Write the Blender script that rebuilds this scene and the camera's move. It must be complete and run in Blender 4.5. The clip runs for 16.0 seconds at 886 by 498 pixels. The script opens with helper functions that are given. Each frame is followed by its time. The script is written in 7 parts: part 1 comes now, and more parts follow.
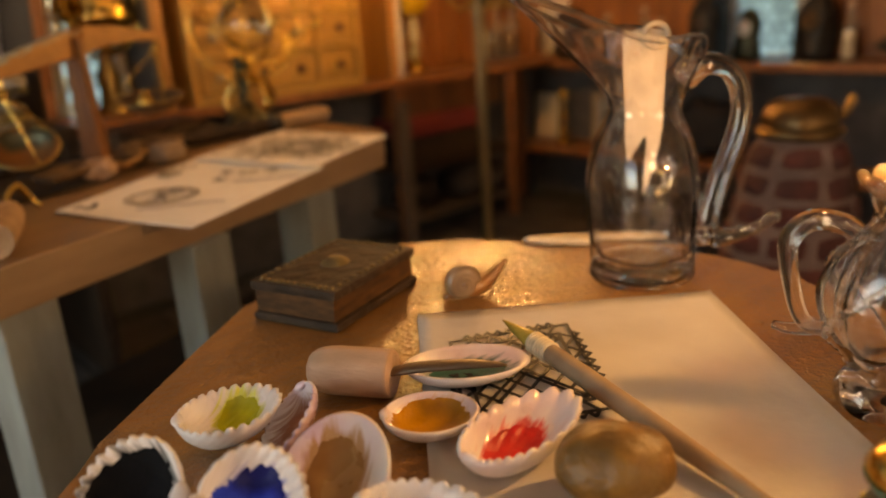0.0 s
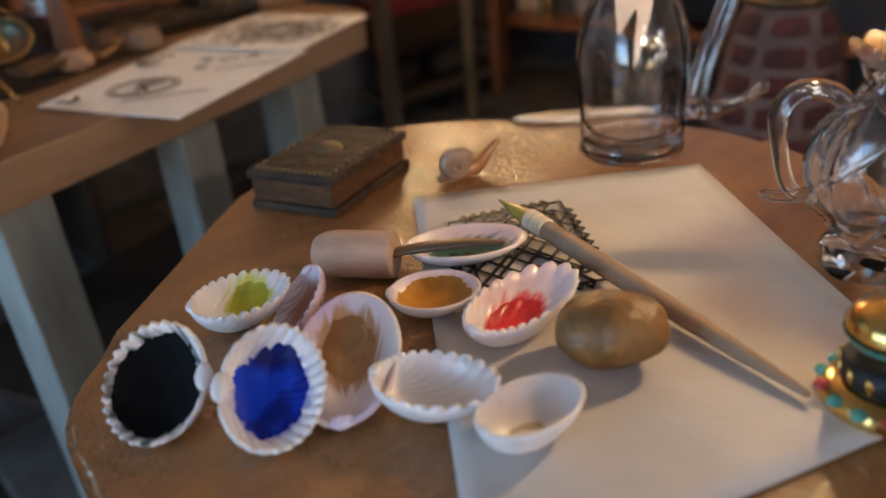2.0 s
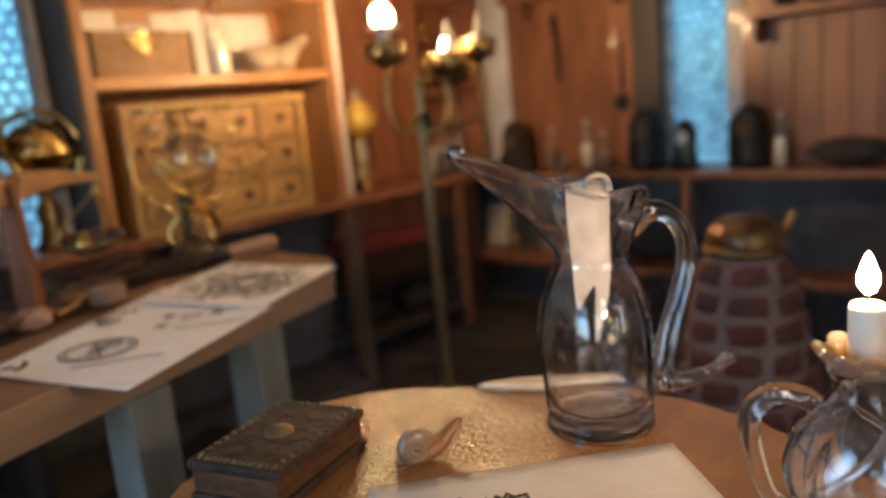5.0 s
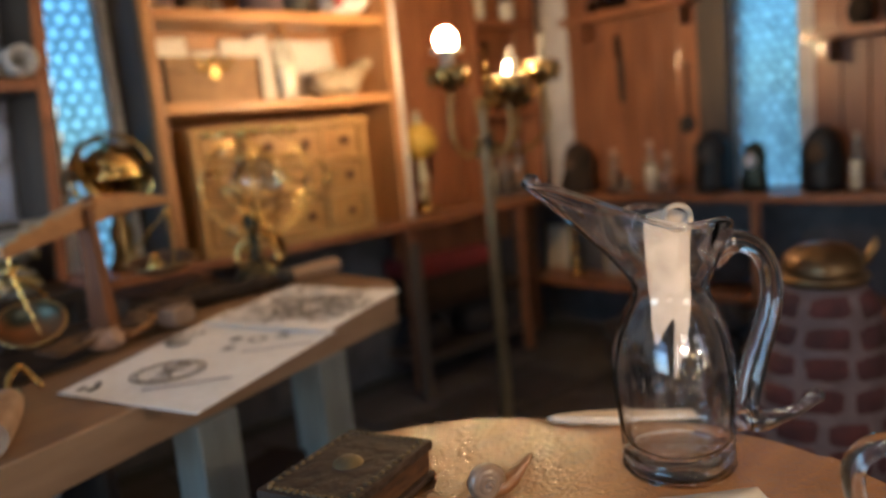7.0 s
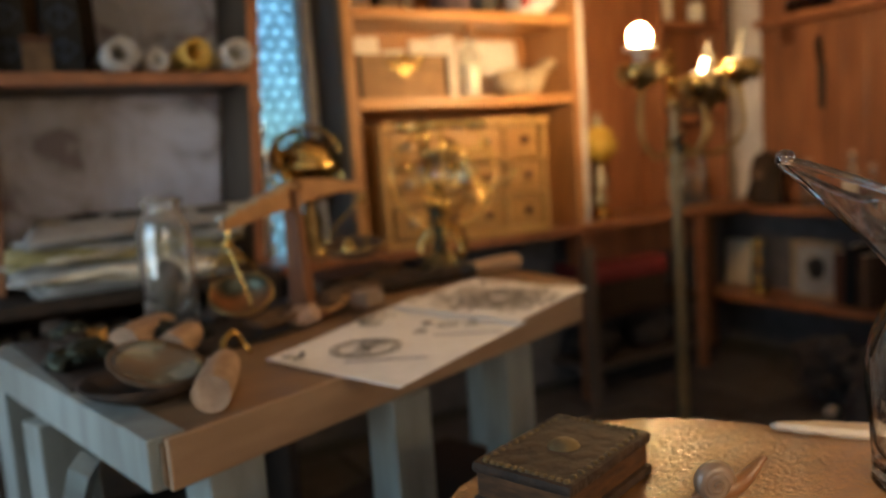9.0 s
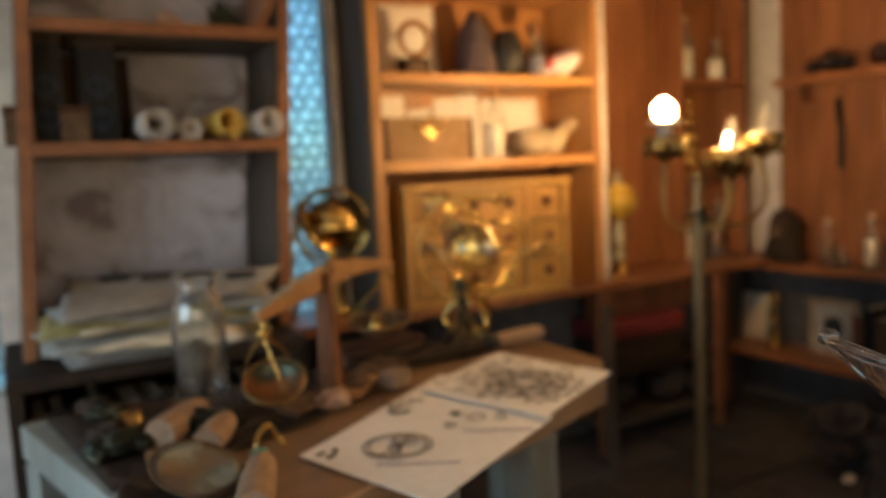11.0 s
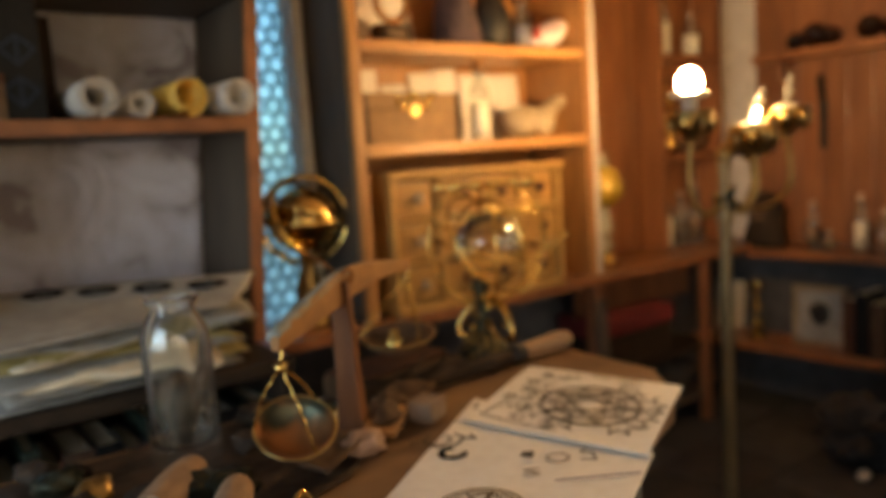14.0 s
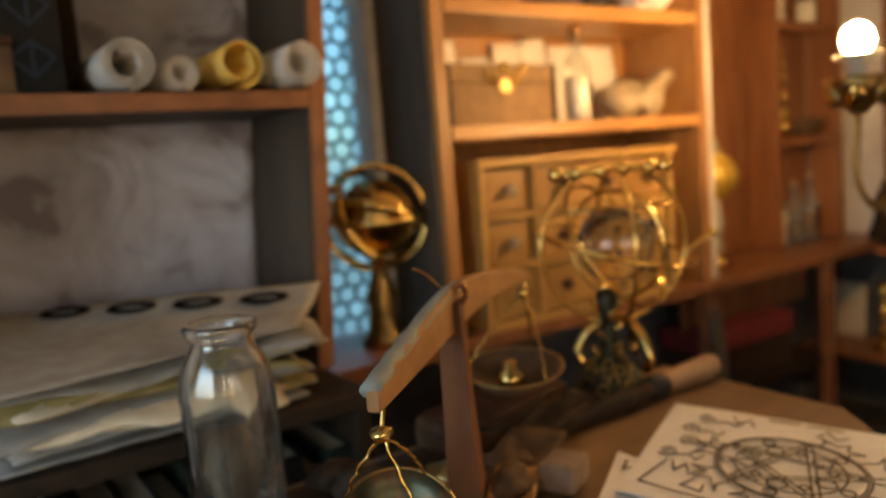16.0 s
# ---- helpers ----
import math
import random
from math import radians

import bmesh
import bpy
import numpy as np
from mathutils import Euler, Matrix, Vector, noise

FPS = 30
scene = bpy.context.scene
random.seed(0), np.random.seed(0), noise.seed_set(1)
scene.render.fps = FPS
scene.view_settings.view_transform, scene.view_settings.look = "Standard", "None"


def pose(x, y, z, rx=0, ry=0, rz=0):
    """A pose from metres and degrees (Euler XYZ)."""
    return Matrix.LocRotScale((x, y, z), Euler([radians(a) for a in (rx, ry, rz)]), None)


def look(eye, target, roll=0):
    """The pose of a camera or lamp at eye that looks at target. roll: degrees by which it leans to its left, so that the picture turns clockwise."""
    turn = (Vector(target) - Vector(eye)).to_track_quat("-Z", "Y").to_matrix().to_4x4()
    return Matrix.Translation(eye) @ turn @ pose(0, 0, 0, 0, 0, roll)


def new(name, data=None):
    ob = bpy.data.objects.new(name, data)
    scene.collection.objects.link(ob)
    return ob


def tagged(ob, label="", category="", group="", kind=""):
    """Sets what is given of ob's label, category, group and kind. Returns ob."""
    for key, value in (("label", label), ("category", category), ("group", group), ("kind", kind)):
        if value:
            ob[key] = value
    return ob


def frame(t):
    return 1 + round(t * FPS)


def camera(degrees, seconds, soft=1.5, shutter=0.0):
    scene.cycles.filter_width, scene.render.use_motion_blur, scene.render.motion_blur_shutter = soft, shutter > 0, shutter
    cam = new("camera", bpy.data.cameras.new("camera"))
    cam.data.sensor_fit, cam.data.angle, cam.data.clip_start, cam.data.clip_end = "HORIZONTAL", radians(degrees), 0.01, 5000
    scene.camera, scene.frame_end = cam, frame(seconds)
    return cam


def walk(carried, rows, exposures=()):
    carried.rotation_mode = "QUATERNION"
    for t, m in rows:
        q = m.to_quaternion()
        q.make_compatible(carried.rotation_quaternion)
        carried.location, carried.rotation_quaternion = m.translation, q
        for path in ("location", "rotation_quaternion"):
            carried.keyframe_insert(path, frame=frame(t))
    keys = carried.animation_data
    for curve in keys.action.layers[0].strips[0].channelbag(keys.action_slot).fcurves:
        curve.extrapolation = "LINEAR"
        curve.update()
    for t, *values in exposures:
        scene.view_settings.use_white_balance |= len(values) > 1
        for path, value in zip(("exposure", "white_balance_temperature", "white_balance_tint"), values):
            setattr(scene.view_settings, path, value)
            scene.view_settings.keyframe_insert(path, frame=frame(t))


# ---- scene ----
SKY, DAY, FLAME_POWER, BULB_POWER = 0.47, 0.20, 1250.0, 1080.0
S = 1 / 15  # the whole place is a dolls' house room; plan units times S are metres
cam = camera(60.3, 16.0, soft=1.8)
PATH = [
    (0, (0.113, 0.061, 1.478), (1.381, 1.481, 0.867), -3.8),
    (0.5, (0.119, 0.06, 1.472), (1.367, 1.445, 0.747), -4.5),
    (1, (0.11, 0.052, 1.465), (1.328, 1.401, 0.631), -5.3),
    (1.5, (0.075, 0.062, 1.476), (1.276, 1.379, 0.568), -5.5),
    (2, (0.083, 0.058, 1.487), (1.286, 1.38, 0.59), -5.7),
    (2.5, (0.132, 0.062, 1.498), (1.358, 1.4, 0.659), -5.9),
    (3, (0.181, 0.083, 1.496), (1.449, 1.436, 0.747), -5.6),
    (3.5, (0.18, 0.083, 1.514), (1.476, 1.458, 0.857), -5.5),
    (4, (0.166, 0.09, 1.553), (1.492, 1.478, 0.992), -5.4),
    (4.2, (0.155, 0.084, 1.551), (1.505, 1.473, 1.05), -5.5),
    (6.3, (0.233, 0.12, 1.593), (1.649, 1.498, 1.28), -5.2),
    (6.5, (0.175, 0.114, 1.58), (1.542, 1.538, 1.257), -5.7),
    (7, (0.179, 0.133, 1.581), (1.491, 1.611, 1.276), -5.6),
    (7.5, (0.129, 0.214, 1.558), (1.358, 1.768, 1.286), -5.1),
    (8, (0.05, 0.218, 1.529), (1.133, 1.873, 1.235), -5.0),
    (8.2, (0.052, 0.202, 1.525), (1.085, 1.891, 1.243), -5.0),
    (10.3, (0.156, 0.292, 1.539), (1.148, 2.015, 1.316), -3.8),
    (10.5, (0.134, 0.26, 1.598), (1.131, 1.979, 1.374), -3.5),
    (11, (0.038, 0.247, 1.765), (1.022, 1.976, 1.565), -2.9),
    (11.5, (-0.013, 0.246, 1.78), (0.984, 1.972, 1.617), -3.2),
    (12, (0.004, 0.331, 1.749), (1.019, 2.044, 1.56), -3.3),
    (12.5, (0.005, 0.499, 1.774), (1.042, 2.198, 1.586), -3.3),
    (13, (-0.039, 0.635, 1.74), (1.042, 2.307, 1.547), -3.7),
    (13.5, (-0.016, 0.73, 1.717), (1.082, 2.387, 1.495), -3.7),
    (14, (-0.026, 0.899, 1.751), (1.163, 2.489, 1.516), -3.8),
    (14.5, (-0.048, 1.099, 1.737), (1.111, 2.717, 1.54), -4.6),
    (15, (-0.046, 1.196, 1.729), (1.046, 2.857, 1.502), -4.5),
    (15.5, (0.019, 1.303, 1.745), (1.111, 2.963, 1.512), -4.3),
    (16, (0.147, 1.463, 1.717), (1.245, 3.119, 1.484), -4.6),
]
EXPOSURES = [(0.0, 0.12, 10600, 23), (0.6, 0.12, 7800, 16), (1.2, 0.12, 6200, 12), (2.2, 0.13, 5600, 13), (4.0, 0.15, 5750, 12), (7.0, 0.08, 5400, 10), (8.2, -0.05, 5900, 10), (11.0, -0.02, 6600, 9), (16.0, -0.06, 7000, 10)]
walk(cam, [(t, look([v * S for v in eye], [v * S for v in target], roll)) for t, eye, target, roll in PATH], EXPOSURES)
cam.data.dof.use_dof = True
cam.data.dof.focus_distance = 1.03 * S
cam.data.dof.aperture_fstop = 26.0

# ---- light: cool daylight from the open side and the narrow windows, warm candle bulbs ----
world = bpy.data.worlds.new("world")
world.use_nodes = True
scene.world = world
sky = world.node_tree.nodes.new("ShaderNodeTexSky")
sky.sky_type, sky.sun_disc = "NISHITA", False
sky.sun_elevation, sky.sun_rotation = radians(24), radians(200)
world.node_tree.links.new(sky.outputs[0], world.node_tree.nodes["Background"].inputs[0])
world.node_tree.nodes["Background"].inputs[1].default_value = SKY


def lamp(name, kind, power, colour, m, size=None, size_y=None):
    data = bpy.data.lights.new(name, kind)
    data.energy, data.color = power, colour
    if size:
        data.shape, data.size, data.size_y = "RECTANGLE", size * S, (size_y or size) * S
    ob = new(name, data)
    ob.matrix_world = m
    return ob


def at(p):
    return Vector(p) * S


lamp("daylight", "AREA", DAY, (0.52, 0.80, 1.0), look(at((-2.72, 1.6, 1.62)), at((1.0, 2.4, 1.3))), 2.6, 1.4)


# ---- materials ----
def nodes_of(name):
    m = bpy.data.materials.new(name)
    m.use_nodes = True
    return m, m.node_tree.nodes, m.node_tree.links, m.node_tree.nodes["Principled BSDF"]


def stuff(name, base, dark=None, rough=0.6, metal=0.0, grain=18.0, blotch=3.0, stretch=(1, 1, 1), bump=0.15, amount=1.0, vary=0.0, coat=0.0, spec=0.5, third=None):
    """A surface with grain and blotches at two scales; stretch lengthens the grain along an axis."""
    m, n, l, p = nodes_of(name)
    dark = dark or tuple(c * 0.55 for c in base)
    tc = n.new("ShaderNodeTexCoord")
    mp = n.new("ShaderNodeMapping")
    mp.inputs["Scale"].default_value = stretch
    l.new(tc.outputs["Object"], mp.inputs[0])
    fine, broad = n.new("ShaderNodeTexNoise"), n.new("ShaderNodeTexNoise")
    for tex, scale, detail in ((fine, grain, 6.0), (broad, blotch, 3.0)):
        tex.inputs["Scale"].default_value, tex.inputs["Detail"].default_value = scale / S, detail
        l.new(mp.outputs[0], tex.inputs[0])
    add = n.new("ShaderNodeMath")
    add.operation = "ADD"
    l.new(fine.outputs[0], add.inputs[0])
    l.new(broad.outputs[0], add.inputs[1])
    ramp = n.new("ShaderNodeValToRGB")
    ramp.color_ramp.elements[0].position, ramp.color_ramp.elements[1].position = 0.5 - 0.22 / amount * 0.5, 0.5 + 0.22 / amount * 0.6
    half = n.new("ShaderNodeMath")
    half.operation = "MULTIPLY"
    half.inputs[1].default_value = 0.5
    l.new(add.outputs[0], half.inputs[0])
    l.new(half.outputs[0], ramp.inputs[0])
    ramp.color_ramp.elements[0].color, ramp.color_ramp.elements[1].color = (*dark, 1), (*base, 1)
    if third:
        e = ramp.color_ramp.elements.new(0.52)
        e.color = (*third, 1)
    colour = ramp.outputs[0]
    if vary:
        info, hsv = n.new("ShaderNodeObjectInfo"), n.new("ShaderNodeHueSaturation")
        span = n.new("ShaderNodeMapRange")
        span.inputs[3].default_value, span.inputs[4].default_value = 1 - vary, 1 + vary
        l.new(info.outputs["Random"], span.inputs[0])
        l.new(span.outputs[0], hsv.inputs["Value"])
        l.new(colour, hsv.inputs["Color"])
        colour = hsv.outputs[0]
    l.new(colour, p.inputs["Base Color"])
    p.inputs["Metallic"].default_value, p.inputs["Specular IOR Level"].default_value = metal, spec
    rr = n.new("ShaderNodeMapRange")
    rr.inputs[3].default_value, rr.inputs[4].default_value = max(rough - 0.12, 0.03), min(rough + 0.14, 1)
    l.new(fine.outputs[0], rr.inputs[0])
    l.new(rr.outputs[0], p.inputs["Roughness"])
    if coat:
        p.inputs["Coat Weight"].default_value, p.inputs["Coat Roughness"].default_value = coat, 0.12
    if bump:
        b = n.new("ShaderNodeBump")
        b.inputs["Strength"].default_value, b.inputs["Distance"].default_value = bump, 0.02 * S
        l.new(fine.outputs[0], b.inputs["Height"])
        l.new(b.outputs[0], p.inputs["Normal"])
    return m


def edge_gloss(n, l, least, most, power):
    """Gloss that grows towards grazing angles, the same from both sides of a thin wall."""
    lw, pw, mr = n.new("ShaderNodeLayerWeight"), n.new("ShaderNodeMath"), n.new("ShaderNodeMapRange")
    lw.inputs[0].default_value = 0.5
    pw.operation, pw.inputs[1].default_value = "POWER", power
    mr.inputs[3].default_value, mr.inputs[4].default_value = least, most
    l.new(lw.outputs["Facing"], pw.inputs[0])
    l.new(pw.outputs[0], mr.inputs[0])
    return mr.outputs[0]


def thin_glass(name, tint, clear=0.85, rough=0.05, film=0.0):
    """Thin-walled glass: clear with a gloss that grows at grazing angles, and a faint tinted film."""
    m, n, l, p = nodes_of(name)
    out = n["Material Output"]
    tr, gl, mix = n.new("ShaderNodeBsdfTransparent"), n.new("ShaderNodeBsdfGlossy"), n.new("ShaderNodeMixShader")
    tr.inputs[0].default_value = (*tint, 1)
    gl.inputs["Roughness"].default_value = rough
    l.new(edge_gloss(n, l, 0.05, 0.55, 3.0), mix.inputs[0])
    l.new(tr.outputs[0], mix.inputs[1])
    l.new(gl.outputs[0], mix.inputs[2])
    last = mix
    if film:
        p.inputs["Base Color"].default_value, p.inputs["Roughness"].default_value = (0.62, 0.6, 0.56, 1), 0.5
        two, noise_tex = n.new("ShaderNodeMixShader"), n.new("ShaderNodeTexNoise")
        noise_tex.inputs["Scale"].default_value = 9 / S
        tc, mr = n.new("ShaderNodeTexCoord"), n.new("ShaderNodeMapRange")
        l.new(tc.outputs["Object"], noise_tex.inputs[0])
        mr.inputs[1].default_value, mr.inputs[2].default_value, mr.inputs[4].default_value = 0.35, 0.75, film
        l.new(noise_tex.outputs[0], mr.inputs[0])
        l.new(mr.outputs[0], two.inputs[0])
        l.new(mix.outputs[0], two.inputs[1])
        l.new(p.outputs[0], two.inputs[2])
        last = two
    l.new(last.outputs[0], out.inputs[0])
    return m


def solid_glass(name, tint=(1, 1, 1), ior=1.47, wavy=0.0, rough=0.0, haze=0.0):
    """Clear hand-blown glass, wavy so that it streaks what it bends and mirrors; pale blotches can be mixed in as
    reflected haze.
    """
    m, n, l, p = nodes_of(name)
    tc, mp, tex, b = n.new("ShaderNodeTexCoord"), n.new("ShaderNodeMapping"), n.new("ShaderNodeTexNoise"), n.new("ShaderNodeBump")
    mp.inputs["Scale"].default_value = (1, 1, 0.3)
    tex.inputs["Scale"].default_value, tex.inputs["Detail"].default_value = 15 / S, 0.5
    b.inputs["Strength"].default_value, b.inputs["Distance"].default_value = 1.0, wavy * S
    l.new(tc.outputs["Object"], mp.inputs[0])
    l.new(mp.outputs[0], tex.inputs[0])
    l.new(tex.outputs[0], b.inputs["Height"])
    l.new(b.outputs[0], p.inputs["Normal"])
    l.new(b.outputs[0], p.inputs["Coat Normal"])
    p.inputs["Base Color"].default_value = (*tint, 1)
    p.inputs["Transmission Weight"].default_value, p.inputs["Roughness"].default_value, p.inputs["IOR"].default_value = 1.0, rough, ior
    p.inputs["Coat Weight"].default_value, p.inputs["Coat IOR"].default_value, p.inputs["Coat Roughness"].default_value = 1.0, 1.6, 0.02
    if haze:
        df, mr, spots, last = n.new("ShaderNodeBsdfDiffuse"), n.new("ShaderNodeMapRange"), n.new("ShaderNodeTexNoise"), n.new("ShaderNodeMixShader")
        df.inputs[0].default_value = (0.60, 0.60, 0.58, 1)
        spots.inputs["Scale"].default_value, spots.inputs["Detail"].default_value = 11 / S, 4.0
        l.new(mp.outputs[0], spots.inputs[0])
        mr.inputs[1].default_value, mr.inputs[2].default_value, mr.inputs[4].default_value = 0.45, 0.75, haze
        l.new(spots.outputs[0], mr.inputs[0])
        l.new(mr.outputs[0], last.inputs[0])
        l.new(p.outputs[0], last.inputs[1])
        l.new(df.outputs[0], last.inputs[2])
        l.new(last.outputs[0], n["Material Output"].inputs[0])
    return m


def marbled(name):
    """Crumpled grey-mauve paper with soft brownish clouds."""
    m, n, l, p = nodes_of(name)
    tc, tex, fold, ramp, b = n.new("ShaderNodeTexCoord"), n.new("ShaderNodeTexNoise"), n.new("ShaderNodeTexNoise"), n.new("ShaderNodeValToRGB"), n.new("ShaderNodeBump")
    for t, scale, detail, twist in ((tex, 3.2, 4.0, 1.6), (fold, 3.4, 2.5, 0.8)):
        t.inputs["Scale"].default_value, t.inputs["Detail"].default_value, t.inputs["Distortion"].default_value = scale / S, detail, twist
        l.new(tc.outputs["Object"], t.inputs[0])
    e = ramp.color_ramp.elements
    e[0].position, e[0].color = 0.38, (0.26, 0.225, 0.25, 1)
    e[1].position, e[1].color = 0.63, (0.56, 0.55, 0.64, 1)
    e.new(0.47).color = (0.45, 0.43, 0.49, 1)
    l.new(tex.outputs[0], ramp.inputs[0])
    l.new(ramp.outputs[0], p.inputs["Base Color"])
    b.inputs["Strength"].default_value, b.inputs["Distance"].default_value = 1.0, 0.07 * S
    l.new(fold.outputs[0], b.inputs["Height"])
    l.new(b.outputs[0], p.inputs["Normal"])
    p.inputs["Roughness"].default_value, p.inputs["Specular IOR Level"].default_value = 0.7, 0.3
    return m


def glow(name, colour, strength):
    m, n, l, p = nodes_of(name)
    e = n.new("ShaderNodeEmission")
    e.inputs[0].default_value, e.inputs[1].default_value = (*colour, 1), strength
    l.new(e.outputs[0], n["Material Output"].inputs[0])
    return m


def pane_glass(name):
    """Blue-green rippled window glass that lets sky light through and scatters it."""
    m, n, l, p = nodes_of(name)
    tl, tr, mix = n.new("ShaderNodeBsdfTranslucent"), n.new("ShaderNodeBsdfTransparent"), n.new("ShaderNodeMixShader")
    info, hsv = n.new("ShaderNodeObjectInfo"), n.new("ShaderNodeHueSaturation")
    span = n.new("ShaderNodeMapRange")
    span.inputs[3].default_value, span.inputs[4].default_value = 0.7, 1.15
    l.new(info.outputs["Random"], span.inputs[0])
    l.new(span.outputs[0], hsv.inputs["Value"])
    hsv.inputs["Color"].default_value = (0.66, 0.88, 0.95, 1)
    l.new(hsv.outputs[0], tl.inputs[0])
    tr.inputs[0].default_value = (0.62, 0.85, 0.93, 1)
    mix.inputs[0].default_value = 0.45
    l.new(tl.outputs[0], mix.inputs[1])
    l.new(tr.outputs[0], mix.inputs[2])
    l.new(mix.outputs[0], n["Material Output"].inputs[0])
    return m


def pitted(name, base, dark):
    """Veneer under a thick varnish that dried with small pits and ripples."""
    m = stuff(name, base, dark, 0.45, grain=26, blotch=3.2, stretch=(0.3, 1, 1), bump=0)
    n, l, p = m.node_tree.nodes, m.node_tree.links, m.node_tree.nodes["Principled BSDF"]
    tc, fine, broad, add, b = n.new("ShaderNodeTexCoord"), n.new("ShaderNodeTexNoise"), n.new("ShaderNodeTexNoise"), n.new("ShaderNodeMath"), n.new("ShaderNodeBump")
    for tex, scale in ((fine, 120), (broad, 62)):
        tex.inputs["Scale"].default_value, tex.inputs["Detail"].default_value = scale / S, 2.0
        l.new(tc.outputs["Object"], tex.inputs[0])
    add.operation = "ADD"
    l.new(fine.outputs[0], add.inputs[0])
    l.new(broad.outputs[0], add.inputs[1])
    l.new(add.outputs[0], b.inputs["Height"])
    b.inputs["Strength"].default_value, b.inputs["Distance"].default_value = 1.0, 0.0036 * S
    l.new(b.outputs[0], p.inputs["Normal"])
    l.new(b.outputs[0], p.inputs["Coat Normal"])
    p.inputs["Coat Weight"].default_value, p.inputs["Coat Roughness"].default_value = 1.0, 0.06
    p.inputs["Specular IOR Level"].default_value = 0.2
    return m


PINE = stuff("pine", (0.46, 0.225, 0.075), (0.30, 0.13, 0.042), 0.42, grain=14, blotch=2.5, stretch=(0.25, 1, 1), vary=0.08)
PINE_UP = stuff("pine upright", (0.42, 0.20, 0.065), (0.26, 0.115, 0.038), 0.45, grain=14, blotch=2.5, stretch=(1, 1, 0.25), vary=0.08)
GREY_WOOD = stuff("weathered grey-brown wood", (0.105, 0.078, 0.058), (0.055, 0.04, 0.03), 0.65, grain=16, blotch=3, stretch=(1, 1, 0.2))
PANEL = stuff("red-brown panelling", (0.33, 0.130, 0.050), (0.185, 0.068, 0.026), 0.45, grain=12, blotch=2.2, stretch=(1, 1, 0.18), vary=0.14, coat=0.2)
DRAWER = stuff("pale drawer wood", (0.52, 0.295, 0.085), (0.35, 0.18, 0.048), 0.5, grain=15, blotch=2.5, stretch=(0.3, 1, 1), vary=0.06)
DRAWER_FRONT = stuff("darker drawer front", (0.41, 0.22, 0.06), (0.27, 0.135, 0.036), 0.5, grain=15, blotch=2.5, stretch=(0.3, 1, 1), vary=0.1)
RACK_EDGE = stuff("red-brown rack edging", (0.27, 0.105, 0.042), (0.15, 0.055, 0.023), 0.5, grain=12, blotch=2.2, vary=0.1)
DARK_WOOD = stuff("dark wood", (0.048, 0.028, 0.017), (0.022, 0.014, 0.009), 0.75, grain=14, spec=0.2)
TABLE = pitted("varnished table veneer", (0.33, 0.156, 0.052), (0.225, 0.104, 0.035))
DESK_WOOD = stuff("rubbed desk board", (0.27, 0.155, 0.075), (0.15, 0.082, 0.04), 0.5, grain=16, blotch=2.2, stretch=(0.3, 1, 1), coat=0.08)
EDGE_WOOD = stuff("bare tan desk edge", (0.41, 0.255, 0.145), (0.27, 0.16, 0.085), 0.6, grain=16, blotch=2.5, stretch=(0.25, 1, 1))
PALE_PAINT = stuff("pale grey-green painted wood", (0.32, 0.345, 0.32), (0.19, 0.195, 0.175), 0.6, grain=14, blotch=2.5, stretch=(1, 1, 0.3))
PLASTER = stuff("rough pale plaster", (0.66, 0.61, 0.56), (0.47, 0.42, 0.39), 0.9, grain=10, blotch=2.0, bump=0.5)
MARBLED = marbled("marbled grey-mauve backing")
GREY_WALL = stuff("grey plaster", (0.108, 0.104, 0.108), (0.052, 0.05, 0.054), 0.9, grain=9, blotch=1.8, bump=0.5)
STONE_FLOOR = stuff("grey flagstone", (0.095, 0.083, 0.075), (0.05, 0.044, 0.04), 0.75, grain=10, blotch=2, vary=0.2, bump=0.5)
MORTAR_DARK = stuff("dark floor joint", (0.05, 0.045, 0.04), rough=0.95)
PAPER = stuff("paper", (0.72, 0.685, 0.65), (0.63, 0.585, 0.55), 0.75, grain=30, blotch=2.5, bump=0.08)
WORN_PAPER = stuff("grey-white worn paper", (0.55, 0.54, 0.53), (0.42, 0.39, 0.36), 0.8, grain=20, blotch=3.0, bump=0.25, vary=0.1)
TABLE_PAPER = stuff("creased white paper", (0.62, 0.585, 0.56), (0.53, 0.49, 0.46), 0.75, grain=9, blotch=2.5, bump=0.35)
STACK_PAPER = stuff("grey dusty paper", (0.40, 0.395, 0.38), (0.27, 0.255, 0.235), 0.85, grain=18, blotch=3.0, bump=0.25, vary=0.15)
DRAWING_PAPER = stuff("white drawing paper", (0.84, 0.81, 0.77), (0.75, 0.71, 0.66), 0.75, grain=30, blotch=2.5, bump=0.08)
OLD_PAPER = stuff("aged paper", (0.72, 0.62, 0.47), (0.60, 0.49, 0.34), 0.8, grain=22, blotch=2.5, bump=0.1, vary=0.12)
OLIVE_PAPER = stuff("olive-stained parchment", (0.36, 0.30, 0.13), (0.22, 0.17, 0.06), 0.8, grain=18, blotch=4, bump=0.2)
YELLOW_PAPER = stuff("yellow parchment", (0.80, 0.56, 0.14), (0.66, 0.42, 0.08), 0.7, grain=22, blotch=2.5)
INK = stuff("black ink", (0.018, 0.016, 0.015), rough=0.5, bump=0)
DRY_INK = stuff("dry brown-black ink", (0.022, 0.016, 0.013), (0.012, 0.009, 0.008), 0.95, bump=0, spec=0.0)
BROWN_INK = stuff("faded brown ink", (0.13, 0.088, 0.05), rough=0.7, bump=0)
